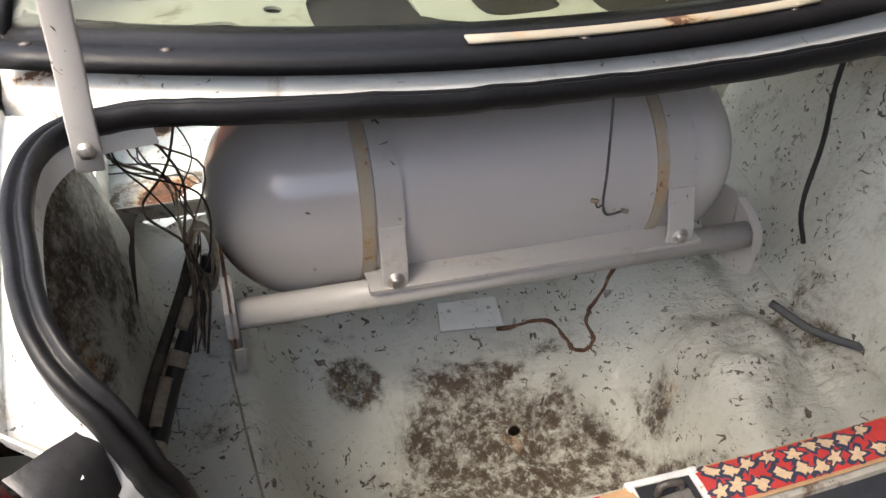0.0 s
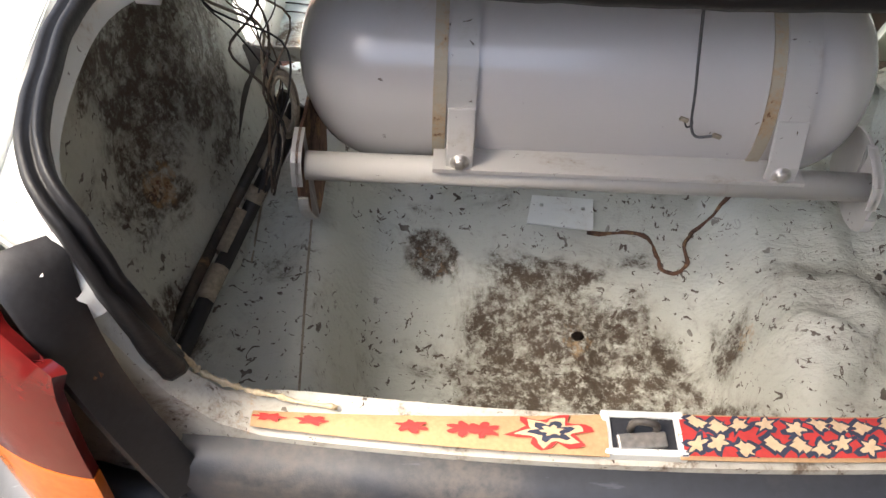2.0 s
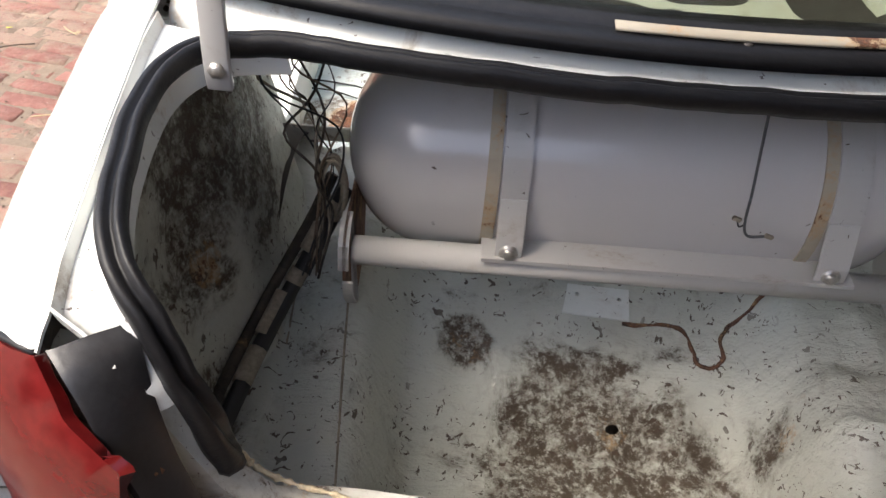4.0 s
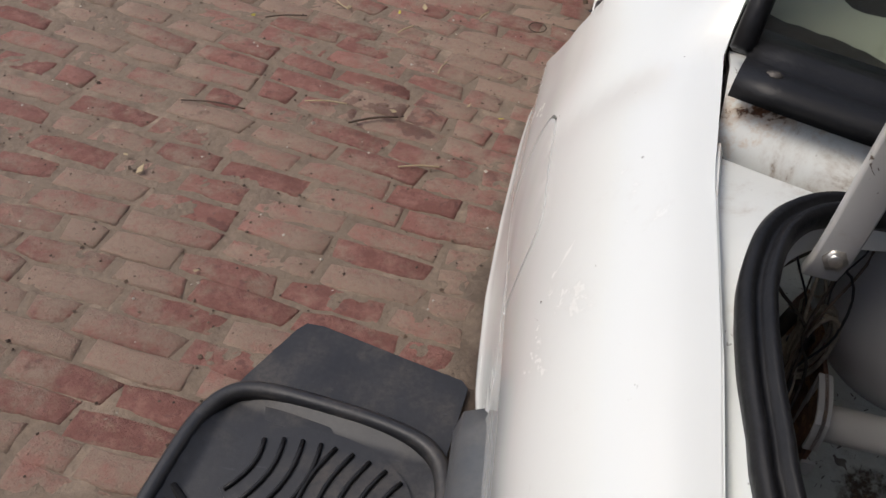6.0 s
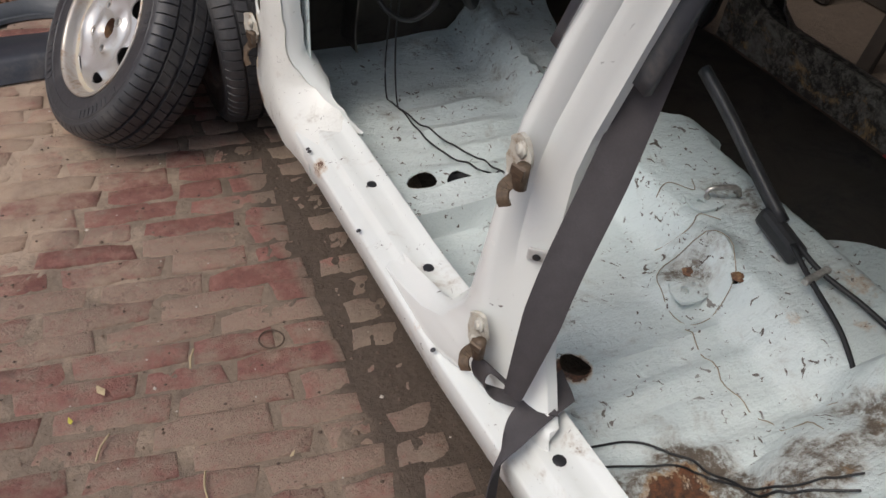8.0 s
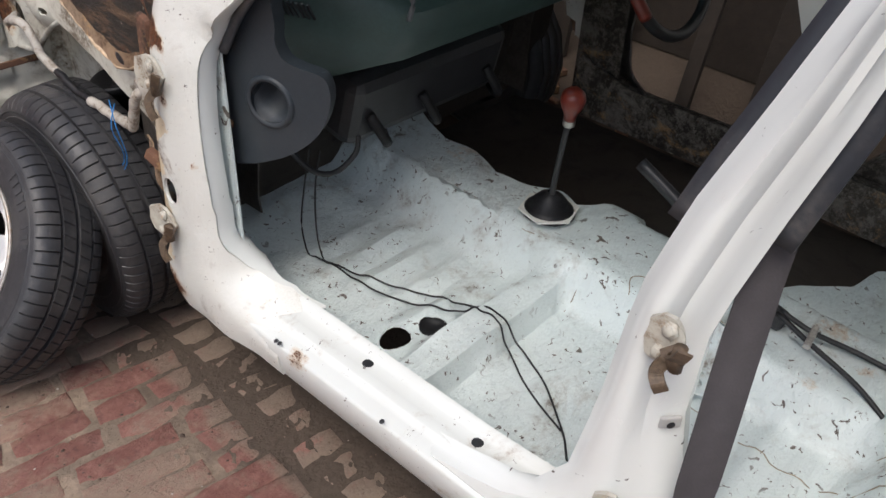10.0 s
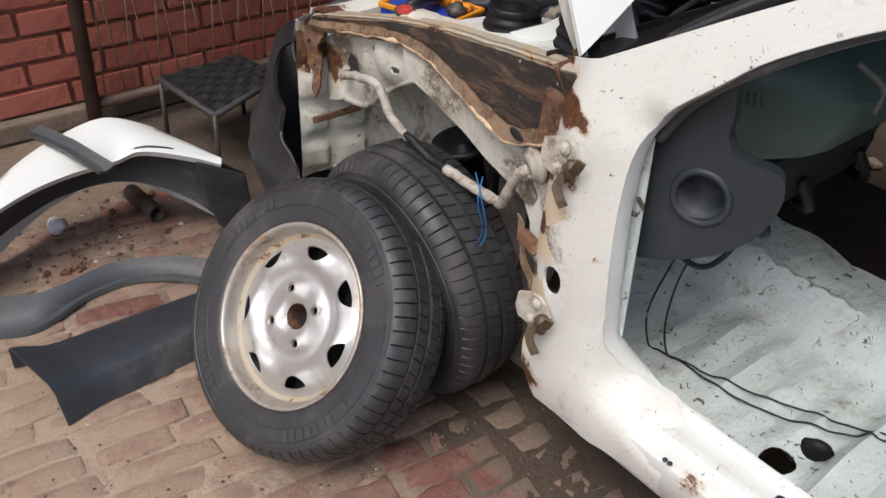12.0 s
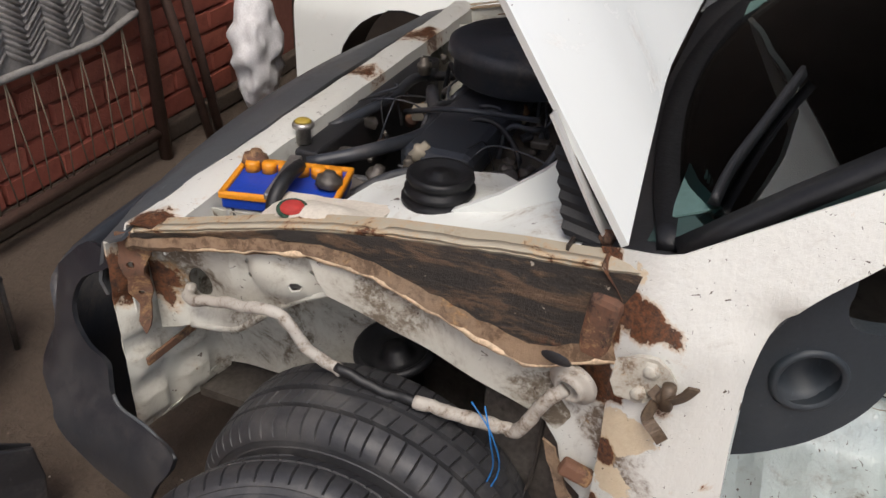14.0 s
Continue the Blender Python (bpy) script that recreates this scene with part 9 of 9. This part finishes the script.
rag_t = thing("white_plastic_bag", "crumpled white plastic bag hung by the wall", "plastic bag", (1.15, 4.95, 0.3))
bm = bmesh.new()
bmesh.ops.create_icosphere(bm, subdivisions=4, radius=1, matrix=Matrix.Translation((1.18, 4.92, 0.28)) @ Matrix.Diagonal((0.12, 0.08, 0.24, 1)))
for v in bm.verts:
    n = (v.co - Vector((1.18, 4.92, 0.28))).normalized()
    v.co += n * (dent(v.co, 16, 0.06) + dent(v.co, 40, 0.015))
part_bag = world_part(rag_t, "film", bm, plain("white_film", (0.62, 0.61, 0.62), 0.5, var=0.2), "crumpled film")
world_part(rag_t, "knotted_neck", lathe([(0.0, 0.10), (0.03, 0.09), (0.012, 0.04), (0.018, 0.0), (0.05, -0.04), (0.0, -0.05)], 9, pose(1.17, 4.94, 0.52, 8, -10)), plain("white_film_neck", (0.62, 0.61, 0.62), 0.5, var=0.2), "knotted neck of the bag")
for k, (a, b) in enumerate((((0.92, 4.98, 0.0), (0.80, 5.12, 0.95)), ((1.0, 5.0, 0.0), (0.93, 5.12, 1.0)))):
    ob = thing("iron_bar", "dark iron bar leaning on the wall", "iron bar", a, "iron bars")
    world_part(ob, "bar", sweep([a, b], ring(0.018, 8), up=(1, 0, 0)), IR)
# white door leaf standing beyond the far door opening
dl = thing("door_leaf", "pale white car door standing beyond the car, black handle", "car door", (1.08, 2.35, 0.0))
leaf = [(1.7, 0.45), (2.30, 0.455), (2.46, 0.47), (2.565, 0.53), (2.615, 0.65), (2.63, 0.90), (2.60, 1.2), (1.7, 1.2)]
world_part(dl, "door_skin", sheet(leaf, [], lambda y, z: Vector((1.0 + 0.02 * math.sin(z * 5), y, z)), 0.08), M["body"], "pale white door skin", solid=0.03)
for a, s in (((0.975, 2.44, 0.625), (0.02, 0.10, 0.035)), ((0.975, 2.50, 0.715), (0.02, 0.14, 0.03))):
    world_part(dl, "door_handle", box_bm(s, a), M["plastic"], "black handle", smooth=False, bevel=0.008)
for y in (1.75, 2.4):
    world_part(dl, "stand", box_bm((0.05, 0.05, 0.46), (1.04, y, 0.23)), M["rust"], "stand below the door", smooth=False, bevel=0.005)
# wall never in view, added to block low sky light behind the car
south = tagged(new("wall_south_added"), "unseen brown wall added behind the car to cut low sky light", "wall", kind="structure")
part("plaster", box_bm((7.0, 0.2, 1.9), (-0.4, -1.5, 0.95)), plain("brown_plaster", (0.16, 0.11, 0.085), 0.9, var=0.4, scale=3, bump=0.008), south, smooth=False)
# far boundary and clutter, browns darkened for the shaded yard
side_wall = tagged(new("wall_east"), "far boundary wall, added, its brown darkened for the shaded yard", "wall", kind="structure")
DW = plain("shade_darkened_brown", (0.024, 0.018, 0.014), 0.9, var=0.5, scale=3, bump=0.01)
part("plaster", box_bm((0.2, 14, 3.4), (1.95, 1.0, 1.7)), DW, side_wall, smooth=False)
# roof slab out of view, added to cut sky light on the far side
shade_slab = tagged(new("ceiling_added"), "unseen roof slab added to dim the far side of the yard", "roof", kind="structure")
part("shading_slab", box_bm((1.35, 9.0, 0.06), (1.25, 1.6, 2.75), (0, 8, 0)), DW, shade_slab, smooth=False)
rng = random.Random(21)
for k in range(9):
    x, y = rng.uniform(1.45, 1.72), rng.uniform(2.3, 4.3)
    l = rng.uniform(0.5, 1.1)
    ob = thing("scrap_board", "scrap timber leaning in the far yard, darkened for shade", "timber", (x, y, 0), "scrap timber")
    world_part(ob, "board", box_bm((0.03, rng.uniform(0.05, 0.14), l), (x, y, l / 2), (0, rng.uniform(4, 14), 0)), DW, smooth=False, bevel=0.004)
for k in range(14):
    x, y = rng.uniform(0.85, 1.3), rng.uniform(2.5, 3.6)
    s = rng.uniform(0.02, 0.06)
    ob = thing("yard_scrap", "rusty scrap lying beyond the far sill", "scrap", (x, y, 0.0), "yard scrap")
    bm = box_bm((s * 1.6, s, s * 0.6), (x, y, s * 0.3), (0, 0, rng.uniform(0, 90)))
    world_part(ob, "scrap", bm, M["rust"] if k % 3 else M["strap_edge"], smooth=False, bevel=0.006)
rb = thing("red_packet", "crushed red and white packet on the ground", "packet", (0.98, 2.55, 0.02))
world_part(rb, "packet", box_bm((0.06, 0.13, 0.03), (0.98, 2.55, 0.018), (0, 4, 20)), plain("red_card", (0.42, 0.03, 0.02), 0.6), smooth=False, bevel=0.006)

# ---- paving bricks, laid in the earth ----
def worn_brick(l, w, h, seed):
    """A worn brick with rounded, uneven edges."""
    r = random.Random(seed)
    bm = bmesh.new()
    e = 0.0034
    low = [(-l / 2, -w / 2), (-l / 6, -w / 2), (l / 6, -w / 2), (l / 2, -w / 2), (l / 2, w / 2), (l / 6, w / 2), (-l / 6, w / 2), (-l / 2, w / 2)]
    n = len(low)
    corner = [0, 3, 4, 7]
    mid, top = [], []
    for i, (x, y) in enumerate(low):
        c = 0.013 * r.random() if i in corner else 0.0
        x, y = x - math.copysign(c, x) + r.uniform(-1, 1) * 0.006, y - math.copysign(c * 0.6, y) + r.uniform(-1, 1) * 0.0055
        mid.append(bm.verts.new((x, y, h - e * r.uniform(0.9, 1.6))))
        top.append(bm.verts.new((x - math.copysign(e * r.uniform(0.8, 2.0), x), y - math.copysign(e * r.uniform(0.8, 1.8), y), h + r.uniform(-1, 1) * 0.0026)))
    base = [bm.verts.new((x, y, 0)) for x, y in low]
    for a, b in ((base, mid), (mid, top)):
        for i in range(n):
            bm.faces.new((a[i], a[(i + 1) % n], b[(i + 1) % n], b[i]))
    for i in range(3):
        bm.faces.new((top[i], top[i + 1], top[6 - i], top[7 - i]))
    bmesh.ops.recalc_face_normals(bm, faces=bm.faces)
    me = bpy.data.meshes.new("brick")
    bm.to_mesh(me)
    bm.free()
    me.polygons.foreach_set("use_smooth", [True] * len(me.polygons))
    return me


rng = random.Random(2)
HALF, FULL = [worn_brick(0.112, ROW - 0.004, 0.05, i) for i in range(5)], [worn_brick(0.228, ROW - 0.004, 0.05, 10 + i) for i in range(9)]
THREE = [worn_brick(0.172, ROW - 0.004, 0.05, 30 + i) for i in range(5)]
for me in HALF + FULL + THREE:
    me.materials.append(M["paver"])
EDGE_X = -0.80


def lay(x, y, me, turn, near, store, lift=0.0):
    if y > 4.55 or (y > 4.0 and x > -0.8):
        return
    z = ground_z(x, y) - 0.050 + rng.uniform(-0.0025, 0.003) + lift
    m = pose(x + rng.uniform(-0.004, 0.004), y + rng.uniform(-0.003, 0.003), z, rng.uniform(-1.5, 1.5), rng.uniform(-1, 1), turn + rng.uniform(-2.2, 2.2))
    if near:
        ob = new("brick", me)
        ob.matrix_basis = m
        ob.parent = ground
    else:
        store.append((me, m))


def edge_at(y):
    """How far the paving's edge beside the car wanders."""
    return lin(y, [(1.3, -0.028), (1.85, 0.0), (2.6, 0.05), (3.2, 0.09)])


rest, count = [], 0
for row in range(80):
    y0 = -0.1 + row * ROW
    turn = lin(y0, [(1.5, -2.5), (2.2, -10), (2.7, -9)])
    x = EDGE_X
    first = True
    while x > EDGE_X - 2.2:
        kind = rng.random()
        if first and row % 2:
            meshes, l = HALF, 0.112
        elif kind < 0.12:
            meshes, l = HALF, 0.112
        elif kind < 0.36:
            meshes, l = THREE, 0.172
        else:
            meshes, l = FULL, 0.228
        first = False
        xc = x - l / 2
        x -= l + rng.uniform(0.003, 0.010)
        xe = xc + edge_at(y0)
        y = y0 + (xe - EDGE_X) * -0.10 * lin(y0, [(1.5, 0.4), (2.2, 1.8), (2.6, 1.6)])
        near = 1.0 < y < 3.0 and xe > -1.62 and count < 300
        count += near
        lay(xe, y, rng.choice(meshes), turn, near, rest)
# the loosely bedded strip beside and under the car
for row in range(56):
    y = 0.9 + row * (ROW + 0.009)
    for col in range(3):
        x = EDGE_X + 0.085 + col * 0.25 + rng.uniform(-0.012, 0.012) + edge_at(y)
        lay(x, y, rng.choice(HALF if col == 0 or rng.random() < 0.5 else FULL), -8, False, rest, -0.002 - 0.0020 * ramp(y, [(1.7, 1), (2.1, 0)]))
# joined rest
verts, faces = [], []
for me, m in rest:
    k = len(verts)
    verts += [m @ v.co for v in me.vertices]
    faces += [tuple(k + i for i in p.vertices) for p in me.polygons]
me = bpy.data.meshes.new("brick_field")
me.from_pydata(verts, [], faces)
me.materials.append(M["paver_field"])
me.polygons.foreach_set("use_smooth", [True] * len(me.polygons))
ob = new("brick_field", me)
ob.parent = ground
tagged(ob, kind="stuff")

# ---- wall bricks ----
WBR = []
for i in range(6):
    bm = bmesh.new()
    bmesh.ops.create_cube(bm, size=1, matrix=Matrix.Diagonal((0.232, 0.03, 0.074, 1)))
    r = random.Random(i)
    for v in bm.verts:
        if v.co.y < 0:
            v.co.x *= 0.965
            v.co.z *= 0.90
        v.co += Vector((r.uniform(-1, 1) * 0.003, r.uniform(-1, 1) * 0.0015, r.uniform(-1, 1) * 0.0025))
    me = bpy.data.meshes.new("brick")
    bm.to_mesh(me)
    bm.free()
    me.materials.append(M["wall_brick"])
    WBR.append(me)
for row in range(22):
    for col in range(13):
        if row > 13 and col > 8:
            continue
        x = -1.75 + col * 0.245 + (row % 2) * 0.122
        ob = new("brick", WBR[(row * 7 + col * 3 + row * col) % 6])
        ob.location = (x, WALL_Y - 0.006 + 0.002 * ((row * 5 + col * 3) % 3), 0.115 + row * 0.086)
        ob.parent = wall
